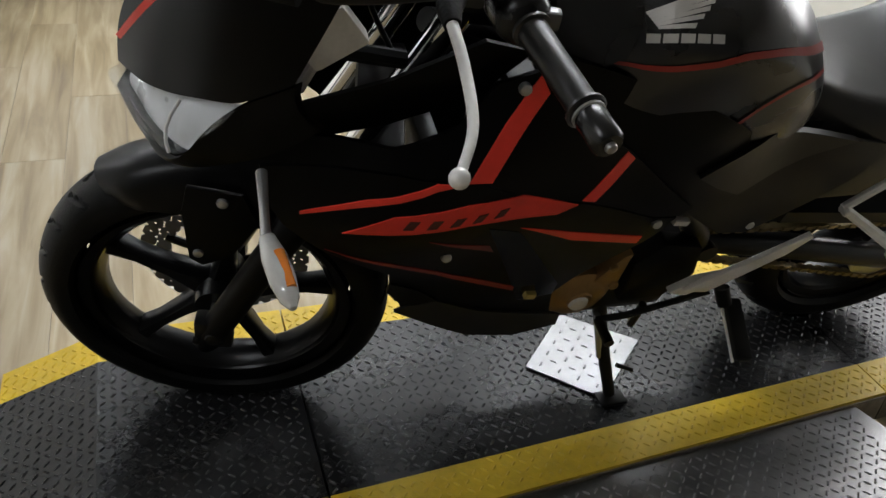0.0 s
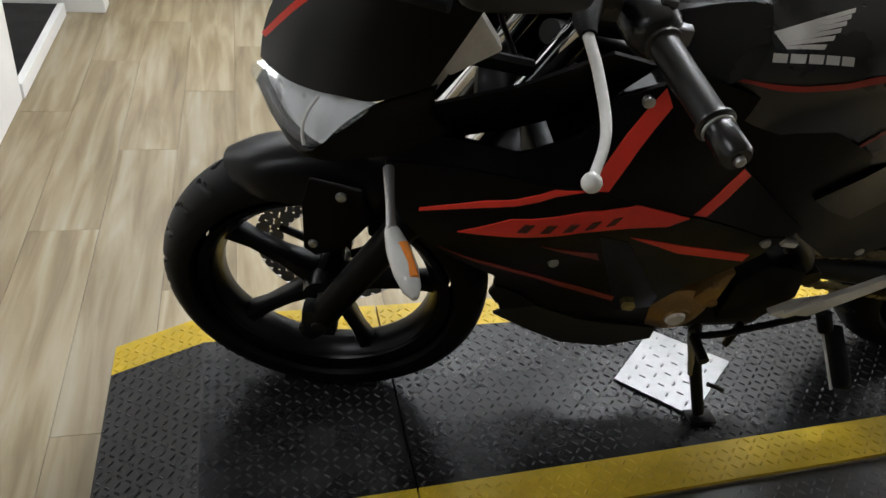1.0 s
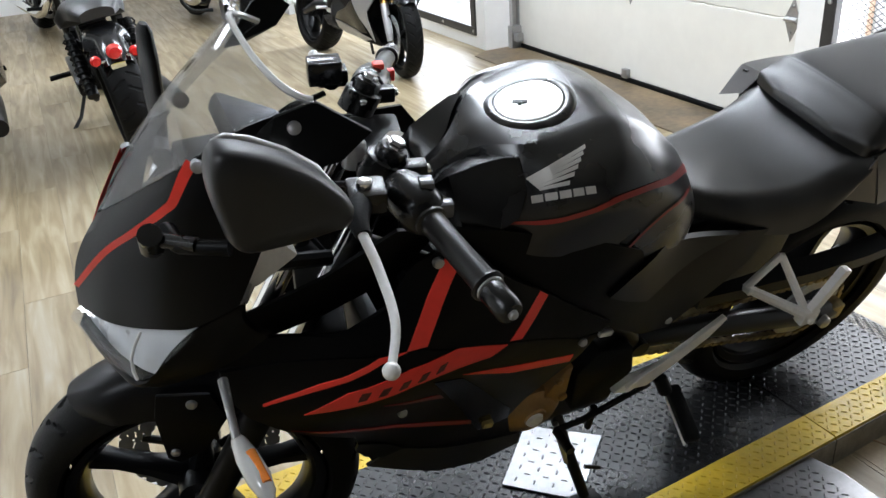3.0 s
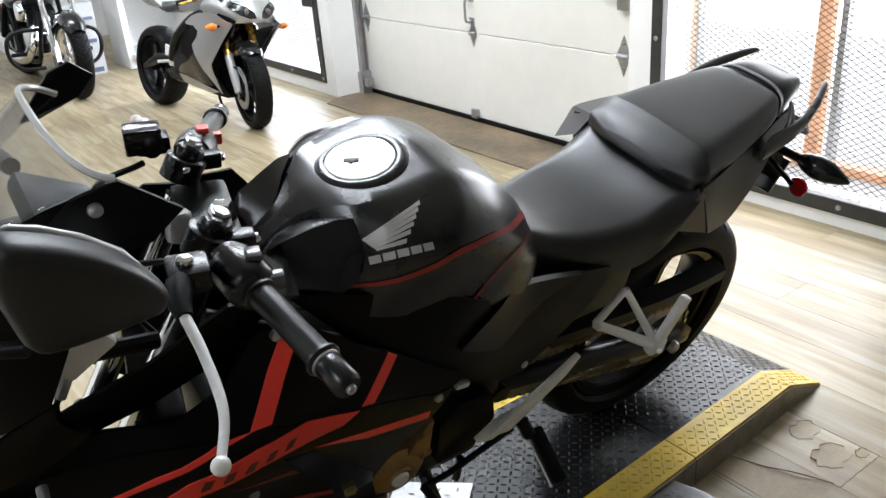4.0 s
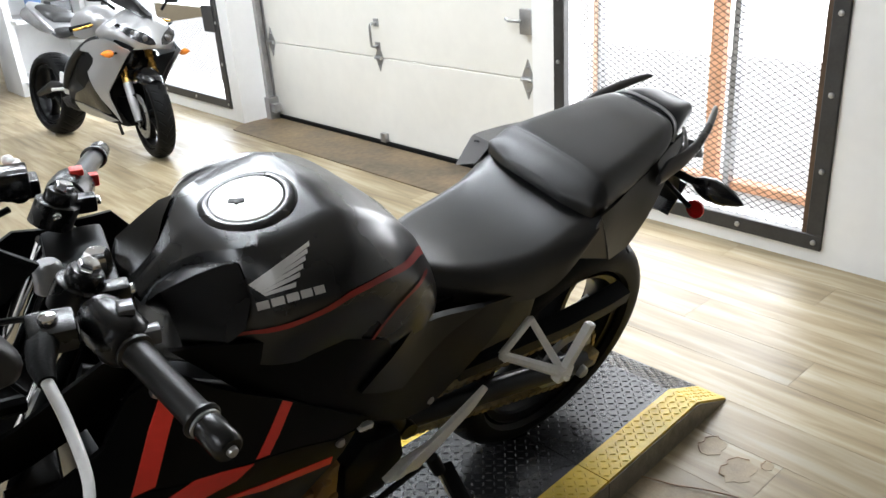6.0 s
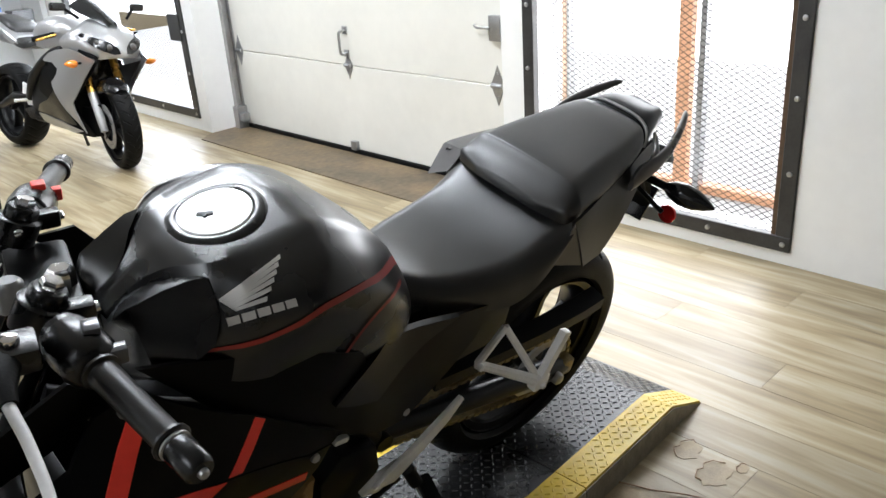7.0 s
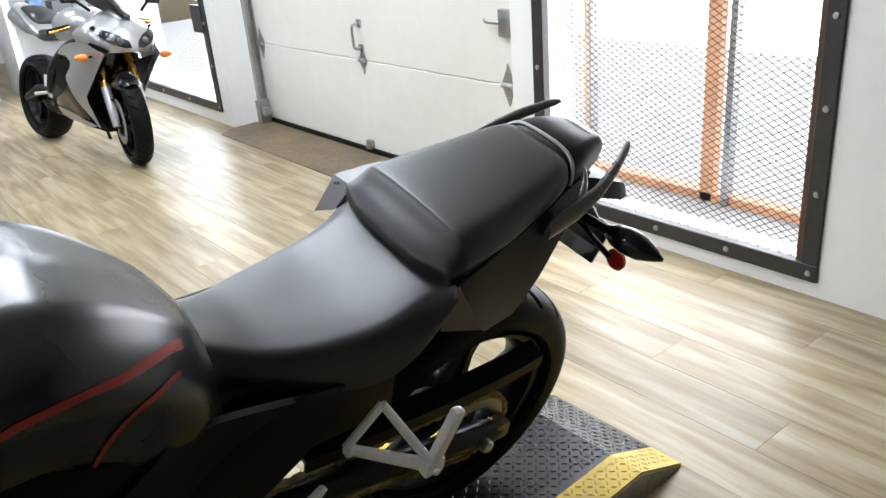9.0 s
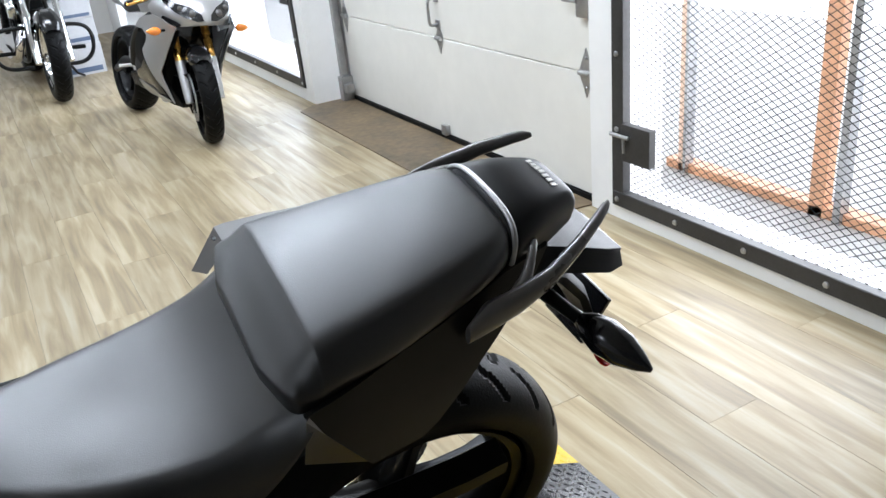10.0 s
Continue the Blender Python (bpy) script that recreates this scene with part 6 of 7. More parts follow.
# -- foot controls --
for s in (-1, 1):
    part("heel_plate", join(slab([(0.78, 0.415), (0.81, 0.445), (0.875, 0.485), (0.965, 0.555), (0.975, 0.545), (0.945, 0.50), (0.885, 0.452), (0.83, 0.405)], s * 0.180, s * 0.190, 0.003), slab([(0.76, 0.40), (0.80, 0.43), (0.86, 0.44), (0.85, 0.41), (0.80, 0.385)], s * 0.165, s * 0.180, 0.003)), M_SILVER, bike, "bright alloy heel plate")
    part("foot_peg", join(moved(box(-0.016, 0.016, -0.06, 0.06, -0.009, 0.009, 0.006), Matrix.Translation((0.885, s * 0.25, 0.365)) @ pose(0, 0, 0, -s * 8, 0, s * 12)), tube([(0.87, s * 0.18, 0.40), (0.88, s * 0.20, 0.372)], 0.014, 10)), M_RUBBER, bike, "black rubber foot peg")
    part("peg_edge", moved(box(-0.018, -0.014, -0.062, 0.062, -0.011, -0.004, 0.002), Matrix.Translation((0.885, s * 0.25, 0.365)) @ pose(0, 0, 0, -s * 8, 0, s * 12)), M_SILVER, bike, "bright peg edge")
    part("pillion_peg_bracket", join(tube([(1.017, s * 0.166, 0.592), (1.086, s * 0.158, 0.648)], [0.008, 0.008], 8), tube([(1.086, s * 0.158, 0.648), (1.155, s * 0.222, 0.52)], [0.0075, 0.009], 8), tube([(1.017, s * 0.166, 0.592), (1.15, s * 0.225, 0.523)], [0.009, 0.012], 8), moved(box(-0.02, 0.02, -0.012, 0.012, -0.018, 0.018, 0.006), Matrix.Translation((1.155, s * 0.222, 0.52))), bolt((1.018, s * 0.176, 0.592), (0, s, 0), 0.008), bolt((1.155, s * 0.235, 0.515), (0, s, 0), 0.007)), M_SILVER, bike, "cast alloy pillion peg bracket")
    part("pillion_peg", moved(box(-0.011, 0.011, -0.009, 0.009, -0.055, 0.055, 0.005), Matrix.Translation((1.172, s * 0.225, 0.59)) @ pose(0, 0, 0, 0, 18, 0)), M_SILVER, bike, "folded pillion peg")
part("gear_lever", join(tube([(0.66, -0.16, 0.30), (0.72, -0.165, 0.315), (0.86, -0.17, 0.375)], 0.007, 8), tube([(0.665, -0.16, 0.30), (0.665, -0.215, 0.305)], 0.010, 10), tube([(0.755, -0.15, 0.32), (0.755, -0.15, 0.25)], 0.008, 8)), M_BLACKMETAL, bike, "black gear lever")
st = part("side_stand", join(tube([(0.70, -0.10, 0.27), (0.715, -0.14, 0.20), (0.745, -0.215, 0.085)], [0.015, 0.013, 0.012], 10), moved(box(-0.03, 0.03, -0.02, 0.02, -0.004, 0.004, 0.003), Matrix.Translation((0.748, -0.222, 0.078)) @ pose(0, 0, 0, -19, 0, 0)), tube([(0.755, -0.18, 0.14), (0.79, -0.19, 0.13)], 0.005, 8)), M_BLACKMETAL, bike, "black side stand")
part("stand_spring", tube([(0.69, -0.125, 0.26), (0.715, -0.165, 0.16)], 0.007, 8), M_STEEL, bike, "steel stand spring")


# -- the far flank hangs lower than the near one: the machine settles on its stand --
def settle(ob, m):
    m = m @ ob.matrix_basis
    if ob.type == "MESH":
        inv = m.inverted()
        for v in ob.data.vertices:
            p = m @ v.co
            if p.y > 0:
                p.z -= 0.17 * p.y
                v.co = inv @ p
    for c in ob.children:
        settle(c, m)


bpy.context.view_layer.update()
for ob in bike.children:
    if ob.matrix_basis not in (TK, TS, CAPM) and not any(k in ob.name for k in ("wheel", "fork", "ledge")):
        settle(ob, Matrix())
# ---- the other motorcycles in the showroom ----
def silver_sport():
    """A silver sport motorcycle seen from its front."""
    lean = 8
    m = Matrix.Translation((2.27, 5.24, 0.0)) @ pose(0, 0, 0, 0, 0, 97.5) @ pose(0, 0, 0, lean, 0, 0) @ Matrix.Scale(0.9, 4)
    b = thing("sport_motorcycle", "silver sport motorcycle with gold fork and amber indicators", "motorcycle", m)
    turn = Matrix.Translation((-0.1, 0, 0)) @ Matrix.Rotation(radians(-14), 4, Vector((0.41, 0, 0.91))) @ Matrix.Translation((0.1, 0, 0))
    wheel(b, turn @ Matrix.Translation((0, 0, 0.30)), 0.30, 0.12, 0.221, "front_wheel", 1, disc_r=0.15)
    wheel(b, Matrix.Translation((1.37, 0, 0.315)), 0.315, 0.19, 0.221, "rear_wheel", -1, disc_r=0.11)
    ax = Vector((0.41, 0, 0.91))
    for s in (-1, 1):
        base = Vector((0, s * 0.10, 0.30))
        part("fork_tube", tube([base + ax * 0.10, base + ax * 0.62], 0.027, 14), M_GOLD, b, "gold fork tube", m=turn)
        part("fork_foot", tube([base - ax * 0.03, base + ax * 0.06, base + ax * 0.24], [0.024, 0.028, 0.031], 14), M_SILVERPAINT, b, "silver fork lower", m=turn)
        part("brake_caliper", box(0.03, 0.11, s * 0.085 - 0.02, s * 0.085 + 0.02, 0.36, 0.45, 0.012), M_BLACKMETAL, b, m=turn)
    part("front_mudguard", mudguard(0.325, 0.075, 128, 35), M_BLACKPAINT, b, "dark front mudguard", m=turn @ Matrix.Translation((0, 0, 0.30)))
    nose = [(-0.128, 0.785, 0.012, 0.783, 0.025, 0.770, 0.015, 0.752), (-0.105, 0.835, 0.040, 0.822, 0.085, 0.785, 0.060, 0.748), (-0.055, 0.905, 0.060, 0.886, 0.160, 0.820, 0.140, 0.738),
            (0.02, 0.965, 0.075, 0.940, 0.208, 0.860, 0.185, 0.742), (0.10, 0.995, 0.090, 0.968, 0.228, 0.875, 0.205, 0.748), (0.18, 0.995, 0.10, 0.96, 0.232, 0.87, 0.21, 0.76), (0.25, 0.96, 0.10, 0.93, 0.225, 0.85, 0.20, 0.78)]
    nb = body(nose, "nose_fairing", M_SILVERPAINT, "silver nose fairing", b)
    part("windscreen", loft([[(x, y * w, z + (1 - y * y) * h) for y in (-1, -0.7, -0.35, 0, 0.35, 0.7, 1)] for x, z, w, h in ((-0.03, 0.935, 0.03, 0.02), (0.06, 0.985, 0.09, 0.04), (0.16, 1.02, 0.12, 0.06), (0.27, 1.06, 0.13, 0.06))], False), M_BLACKPAINT, b, "dark tinted windscreen")
    ntree = BVHTree.FromPolygons([v.co for v in nb.data.vertices], [q.vertices for q in nb.data.polygons])

    def on_nose(y, z, out):
        h = ntree.ray_cast(Vector((-0.6, y, z)), Vector((1, 0, 0)))
        return (h[0] + h[1] * out) if h[0] else Vector((0.0, y, z))

    for s in (-1, 1):
        hl = new("headlight")
        hl.parent = b
        part("lens", mapped([(0.022, 0.772), (0.030, 0.808), (0.075, 0.845), (0.14, 0.870), (0.198, 0.908), (0.204, 0.874), (0.17, 0.826), (0.12, 0.790), (0.06, 0.770)], lambda a, c, h, s=s: on_nose(s * a, c, 0.001 + h), 0.006, 0.02), M_BLACKPAINT, hl, "dark headlight glass")
        for yy, zz, rr in ((0.080, 0.810, 0.022), (0.140, 0.842, 0.014)):
            part("projector", moved(lathe([(0.0001, -0.014), (rr * 0.6, -0.012), (rr * 0.9, -0.005), (rr, 0.0), (rr * 1.15, 0.002)], 20), Matrix.Translation(on_nose(s * yy, zz, 0.006)) @ pose(0, 0, 0, 0, 0, -90 + s * 25)), M_GUN, hl, "round grey projector lamp")
        part("air_intake", panel([(-0.085, 0.752), (-0.04, 0.775), (0.03, 0.800), (0.04, 0.785), (-0.01, 0.755), (-0.07, 0.738)], lambda x, z: 0.16 + 0.55 * (x + 0.06), s, 0.01, 0.012), M_MATTE, b, "black air intake")
        dep = field([(-0.03, 0.73, 0.205), (0.06, 0.78, 0.235), (0.2, 0.82, 0.255), (0.42, 0.72, 0.265), (0.37, 0.57, 0.262), (0.32, 0.44, 0.245), (0.32, 0.25, 0.18), (0.12, 0.23, 0.14), (0.17, 0.35, 0.178), (0.175, 0.44, 0.20), (0.13, 0.55, 0.208), (0.03, 0.68, 0.208), (0.6, 0.4, 0.23), (0.75, 0.3, 0.17), (0.4, 0.24, 0.15)])
        part("side_fairing", panel([(-0.095, 0.735), (-0.03, 0.755), (0.04, 0.787), (0.135, 0.802), (0.254, 0.788), (0.34, 0.765), (0.415, 0.722), (0.41, 0.708), (0.318, 0.704), (0.272, 0.668), (0.287, 0.630), (0.349, 0.571), (0.340, 0.530), (0.304, 0.458), (0.267, 0.387), (0.212, 0.317), (0.160, 0.240), (0.180, 0.320), (0.198, 0.393), (0.196, 0.445), (0.149, 0.497), (0.059, 0.594), (-0.03, 0.678)], dep, s, 0.008), M_SILVERPAINT, b, "silver side fairing", angle=35)
        part("vent_panel", panel([(0.30, 0.70), (0.42, 0.70), (0.50, 0.62), (0.56, 0.50), (0.46, 0.44), (0.33, 0.50), (0.34, 0.57), (0.28, 0.63)], dep, s, 0.008, -0.02), M_MATTE, b, "black vent panel")
        part("fairing_inner", panel([(-0.06, 0.72), (0.0, 0.655), (0.08, 0.585), (0.19, 0.475), (0.22, 0.41), (0.20, 0.33), (0.13, 0.215), (0.26, 0.22), (0.36, 0.24), (0.36, 0.55), (0.30, 0.66)], lambda x, z: dep(x, z) - 0.035, s, 0.008), M_MATTE, b, "black inner fairing")
        part("belly_stripe", panel([(0.225, 0.290), (0.267, 0.372), (0.306, 0.446), (0.345, 0.52), (0.45, 0.45), (0.62, 0.40), (0.72, 0.345), (0.61, 0.335), (0.45, 0.308), (0.30, 0.290)], dep, s, 0.008, -0.006), M_BLACKPAINT, b, "black belly stripe")
        part("belly_panel", panel([(0.185, 0.250), (0.30, 0.284), (0.45, 0.300), (0.61, 0.326), (0.72, 0.330), (0.70, 0.275), (0.59, 0.248), (0.45, 0.236), (0.26, 0.234)], dep, s, 0.008), M_SILVERPAINT, b, "silver belly panel")
        part("lower_panel", panel([(0.72, 0.33), (0.86, 0.36), (0.98, 0.33), (0.90, 0.27), (0.70, 0.27)], lambda x, z: 0.16, s, 0.01), M_BLACKPAINT, b)
        i = new("indicator")
        i.parent = b
        part("stalk", tube([(0.03, s * 0.21, 0.715), (0.025, s * 0.25, 0.712)], 0.008, 8), M_PLASTIC, i)
        part("lens", tube([(0.02, s * q, 0.712) for q in (0.245, 0.255, 0.28, 0.305, 0.33)], [0.012, 0.022, 0.027, 0.02, 0.004], 12), M_AMBER, i, "amber lens")
        mr = new("mirror")
        mr.parent = b
        part("stalk", tube([(0.08, s * 0.17, 0.99), (0.12, s * 0.24, 1.05)], 0.010, 8), M_PLASTIC, mr)
        part("housing", moved(box(-0.02, 0.02, -0.05, 0.05, -0.026, 0.026, 0.016, 3), Matrix.Translation((0.13, s * 0.28, 1.06))), M_BLACKPAINT, mr, "black mirror housing")
        part("foot_peg", join(tube([(0.92, s * 0.14, 0.40), (0.92, s * 0.25, 0.40)], 0.012, 8), slab([(0.88, 0.36), (0.90, 0.50), (1.0, 0.52), (1.02, 0.44), (0.95, 0.36)], s * 0.13, s * 0.142, 0.003)), M_SILVER, b, "bright foot peg plate")
        part("frame", tube(smooth_line([(0.30, s * 0.09, 0.80), (0.50, s * 0.16, 0.74), (0.75, s * 0.17, 0.58), (0.90, s * 0.14, 0.42)]), 0.035, 10), M_BLACKMETAL, b, "black frame spar")
        part("swingarm", tube([(0.88, s * 0.11, 0.42), (1.15, s * 0.13, 0.40), (1.40, s * 0.125, 0.315)], [0.03, 0.04, 0.024], 10), M_BLACKMETAL, b)
        hb = new("handlebar")
        hb.parent = b
        part("grip", tube([(0.33, s * 0.20, 0.90), (0.39, s * 0.33, 0.875)], 0.018, 12), M_RUBBER, hb, m=turn)
        part("lever", tube([(0.29, s * 0.2, 0.90), (0.31, s * 0.33, 0.875)], 0.009, 8), M_GOLD, hb, "gold brake lever", m=turn)
        part("silencer", tube([(1.15, s * 0.08, 0.80), (1.3, s * 0.085, 0.84), (1.55, s * 0.085, 0.91), (1.57, s * 0.085, 0.915)], [0.03, 0.055, 0.055, 0.04], 14), M_STEEL, b, "steel underseat silencer")
    # solid black block gives the front opening its darkness
    part("inner_cowl", box(0.22, 0.32, -0.175, 0.175, 0.58, 0.79, 0.03), M_GLOSS, b, "black block filling the dark front opening")
    part("belly_cowl", loft([[(x, y * w, z + dz) for y, dz in ((-1, 0.10), (-0.7, 0), (0.7, 0), (1, 0.10), (0.8, 0.2), (-0.8, 0.2))] for x, z, w in ((0.12, 0.215, 0.085), (0.20, 0.20, 0.12), (0.40, 0.21, 0.14), (0.70, 0.24, 0.14))]), M_MATTE, b, "black belly cowl", angle=30)
    part("radiator", box(0.27, 0.31, -0.15, 0.15, 0.32, 0.68, 0.008), M_BLACKMETAL, b, "black radiator")
    part("engine", box(0.36, 0.88, -0.16, 0.16, 0.25, 0.62, 0.05, 3), M_BLACKMETAL, b, "black engine")
    body([(0.33, 0.93, 0.06, 0.925, 0.10, 0.90, 0.10, 0.82), (0.42, 0.99, 0.10, 0.98, 0.17, 0.93, 0.16, 0.80), (0.58, 1.0, 0.12, 0.985, 0.19, 0.92, 0.16, 0.78), (0.74, 0.94, 0.10, 0.925, 0.15, 0.88, 0.12, 0.78), (0.84, 0.86, 0.06, 0.85, 0.09, 0.83, 0.09, 0.78)], "fuel_tank", M_SILVERPAINT, "silver fuel tank", b)
    body([(0.80, 0.86, 0.05, 0.855, 0.09, 0.84, 0.10, 0.79), (0.92, 0.825, 0.10, 0.82, 0.14, 0.80, 0.14, 0.76), (1.08, 0.84, 0.11, 0.835, 0.14, 0.82, 0.13, 0.78), (1.15, 0.88, 0.09, 0.876, 0.12, 0.86, 0.12, 0.82)], "rider_seat", M_VINYL, "black rider seat", b)
    body([(1.12, 0.90, 0.06, 0.895, 0.09, 0.885, 0.09, 0.86), (1.2, 0.945, 0.08, 0.94, 0.11, 0.92, 0.11, 0.88), (1.4, 0.985, 0.07, 0.98, 0.09, 0.965, 0.09, 0.93)], "pillion_seat", M_VINYL, "black pillion pad", b)
    body([(0.98, 0.80, 0.10, 0.80, 0.145, 0.79, 0.12, 0.75), (1.15, 0.875, 0.12, 0.875, 0.155, 0.86, 0.13, 0.80), (1.35, 0.945, 0.10, 0.945, 0.135, 0.93, 0.11, 0.87), (1.55, 0.985, 0.06, 0.985, 0.09, 0.97, 0.08, 0.93), (1.66, 1.0, 0.02, 0.998, 0.03, 0.99, 0.03, 0.97)], "tail_fairing", M_SILVERPAINT, "silver tail fairing", b)
    part("side_stand", tube([(0.78, -0.12, 0.30), (0.83, -0.22, 0.035)], 0.012, 8), M_BLACKMETAL, b)
    part("chain", tube([(0.90, -0.10, 0.40), (1.37, -0.10, 0.40)], 0.008, 8), M_CHAIN, b, "drive chain")


def cruiser(label, m, bags=False, chrome=True, forward=0.0, lights=True, guard=False):
    """A cruiser: fat wheels, V-twin engine, low seat; with hard bags or bare."""
    b = thing("cruiser_motorcycle", label, "motorcycle", m)
    bright = M_CHROME if chrome else M_BLACKMETAL
    wheel(b, Matrix.Translation((0, 0, 0.325)), 0.325, 0.13, 0.215, "front_wheel", -1, spokes=9, disc_r=0.145, rim_mat=bright if chrome else None, grooves=30)
    wheel(b, Matrix.Translation((1.62, 0, 0.32)), 0.32, 0.18, 0.205, "rear_wheel", 1, spokes=9, disc_r=0.14, grooves=26)
    ax = Vector((0.49, 0, 0.87))
    for s in (-1, 1):
        base = Vector((0.02, s * 0.11, 0.325))
        part("fork_leg", tube([base - ax * 0.04, base + ax * 0.04, base + ax * 0.34, base + ax * 0.36, base + ax * 0.74], [0.026, 0.03, 0.03, 0.022, 0.022], 16), bright, b, "bright fork leg" if chrome else "black fork leg")
        if not bags:
            part("rear_shock", tube([(1.36, s * 0.15, 0.64), (1.60, s * 0.15, 0.36)], [0.024, 0.03], 12), M_BLACKMETAL, b, "black rear shock")
            part("shock_spring", tube([(1.37 + 0.21 * k / 80 + 0.026 * math.cos(k * 0.785), s * 0.15 + 0.036 * math.sin(k * 0.785), 0.63 - 0.25 * k / 80 + 0.024 * math.cos(k * 0.785)) for k in range(81)], 0.005, 6), M_BLACKMETAL, b, "dark spring coils")
        g = new("handlebar")
        g.parent = b
        part("bar", tube(smooth_line([(0.40, 0, 1.02), (0.40, s * 0.12, 1.06), (0.46, s * 0.30, 1.10), (0.60, s * 0.40, 1.07)]), 0.013, 10), bright, g)
        part("grip", tube([(0.57, s * 0.385, 1.075), (0.68, s * 0.44, 1.05)], 0.019, 12), M_RUBBER, g)
        part("lever", tube([(0.53, s * 0.38, 1.07), (0.62, s * 0.45, 1.05)], 0.007, 8), bright, g)
        mr = new("mirror")
        mr.parent = b
        part("stalk", tube([(0.52, s * 0.36, 1.09), (0.48, s * 0.40, 1.20)], 0.006, 8), bright, mr)
        part("housing", moved(lathe([(0.0001, -0.02), (0.04, -0.016), (0.055, 0.0), (0.05, 0.006)], 20), Matrix.Translation((0.48, s * 0.42, 1.23)) @ pose(0, 0, 0, 0, 0, 90)), M_BLACKPAINT, mr)
        if lights:
            i = new("indicator")
            i.parent = b
            ly, lz = (0.155, 0.515) if bags else (0.092, 0.575)
            part("stalk", tube([(1.80, s * 0.03, lz), (1.85, s * ly, lz)], 0.007, 8), M_BLACKMETAL if bags else M_CHROME, i)
            part("lens", moved(lathe([(0.0001, -0.02), (0.018, -0.016), (0.026, 0.0), (0.026, 0.022), (0.018, 0.03)], 18), Matrix.Translation((1.89 if bags else 1.87, s * ly, lz)) @ pose(0, 0, 0, 0, 0, 90)), M_AMBER if bags else M_REDLENS, i, "amber lens" if bags else "red lens")
        part("foot_peg", tube([(0.62, s * 0.16, 0.30), (0.62, s * 0.32, 0.30)], 0.016, 10), M_RUBBER, b)
        if bags:
            rings = [[(x, s * y, z) for y, z in ((0.17, zl), (0.22, zl - 0.01), (0.345, zl + 0.03), (0.36, zh - 0.05), (0.33, zh), (0.2, zh), (0.165, zh - 0.03))] for x, zl, zh in ((1.22, 0.52, 0.68), (1.30, 0.42, 0.74), (1.55, 0.40, 0.75), (1.80, 0.42, 0.74), (1.90, 0.48, 0.70))]
            bag = part("saddlebag", loft(rings), M_BLACKPAINT, b, "gloss black hard saddlebag")
            part("bag_latch", box(1.45, 1.52, min(s * 0.355, s * 0.365), max(s * 0.355, s * 0.365), 0.60, 0.65, 0.003), M_CHROME, bag)
        part("exhaust", tube(smooth_line([(0.62, s * 0.10, 0.50), (0.58, s * 0.16, 0.35), (0.80, s * 0.19, 0.24), (1.2, s * 0.21, 0.25), (1.85, s * 0.22, 0.28)]) if s > 0 or bags else [(0.9, -0.15, 0.26), (1.0, -0.15, 0.26)], 0.042 if s > 0 or bags else 0.03, 14), bright if not bags else M_BLACKMETAL, b, "exhaust pipe")
    part("front_mudguard", mudguard(0.355, 0.085, 140, 0), M_BLACKPAINT, b, "black front mudguard", m=Matrix.Translation((0, 0, 0.325)))
    part("rear_mudguard", mudguard(0.37, 0.115, 150, 20 if bags else 38), M_BLACKPAINT, b, "black rear mudguard", m=Matrix.Translation((1.60, 0, 0.325)))
    part("headlight", moved(lathe([(0.0001, 0.10), (0.05, 0.09), (0.085, 0.05), (0.098, 0.0), (0.10, -0.03)], 28), Matrix.Translation((0.27, 0, 0.88)) @ pose(0, 0, 0, 0, 0, -90)), bright, b, "bright headlight shell")
    part("headlight_lens", moved(lathe([(0.0001, -0.052), (0.05, -0.046), (0.094, -0.03)], 28), Matrix.Translation((0.27, 0, 0.88)) @ pose(0, 0, 0, 0, 0, -90)), M_CLEAR, b, "clear headlight lens")
    part("yoke", join(box(0.30, 0.40, -0.14, 0.14, 0.78, 0.81, 0.01), box(0.36, 0.46, -0.14, 0.14, 0.97, 1.0, 0.01)), M_BLACKMETAL, b)
    body([(0.42, 0.88, 0.04, 0.875, 0.07, 0.85, 0.06, 0.80), (0.52, 0.93, 0.08, 0.92, 0.14, 0.87, 0.12, 0.78), (0.70, 0.92, 0.09, 0.91, 0.155, 0.86, 0.13, 0.76), (0.90, 0.83, 0.06, 0.82, 0.10, 0.79, 0.09, 0.74)], "fuel_tank", M_BLACKPAINT, "gloss black tank", b)
    body([(0.88, 0.78, 0.05, 0.775, 0.08, 0.76, 0.08, 0.70), (1.02, 0.715, 0.12, 0.71, 0.17, 0.69, 0.16, 0.64), (1.2, 0.73, 0.13, 0.725, 0.18, 0.71, 0.17, 0.65), (1.3, 0.80, 0.10, 0.795, 0.14, 0.77, 0.14, 0.70), (1.55, 0.81, 0.08, 0.80, 0.12, 0.78, 0.12, 0.73), (1.68, 0.78, 0.05, 0.775, 0.08, 0.76, 0.08, 0.73)], "seat", M_VINYL, "black vinyl seat", b)
    eng = new("engine")
    eng.parent = b
    part("crankcase", box(0.62, 1.10, -0.12, 0.12, 0.26, 0.48, 0.04, 3), bright, eng)
    for x, a in ((0.72, -22), (0.96, 22)):
        part("cylinder", join(*[moved(box(-0.065, 0.065, -0.075, 0.075, -0.006, 0.006, 0.004, 1), Matrix.Translation((x, 0, 0.50)) @ pose(0, 0, 0, 0, a, 0) @ Matrix.Translation((0, 0, 0.02 * k))) for k in range(9)]), M_BLACKMETAL, eng, "finned cylinder")
    part("air_cleaner", moved(lathe([(0.0001, 0.06), (0.07, 0.055), (0.085, 0.03), (0.085, 0.0)], 28), Matrix.Translation((0.85, 0.12, 0.62))), bright, eng, "round air cleaner")
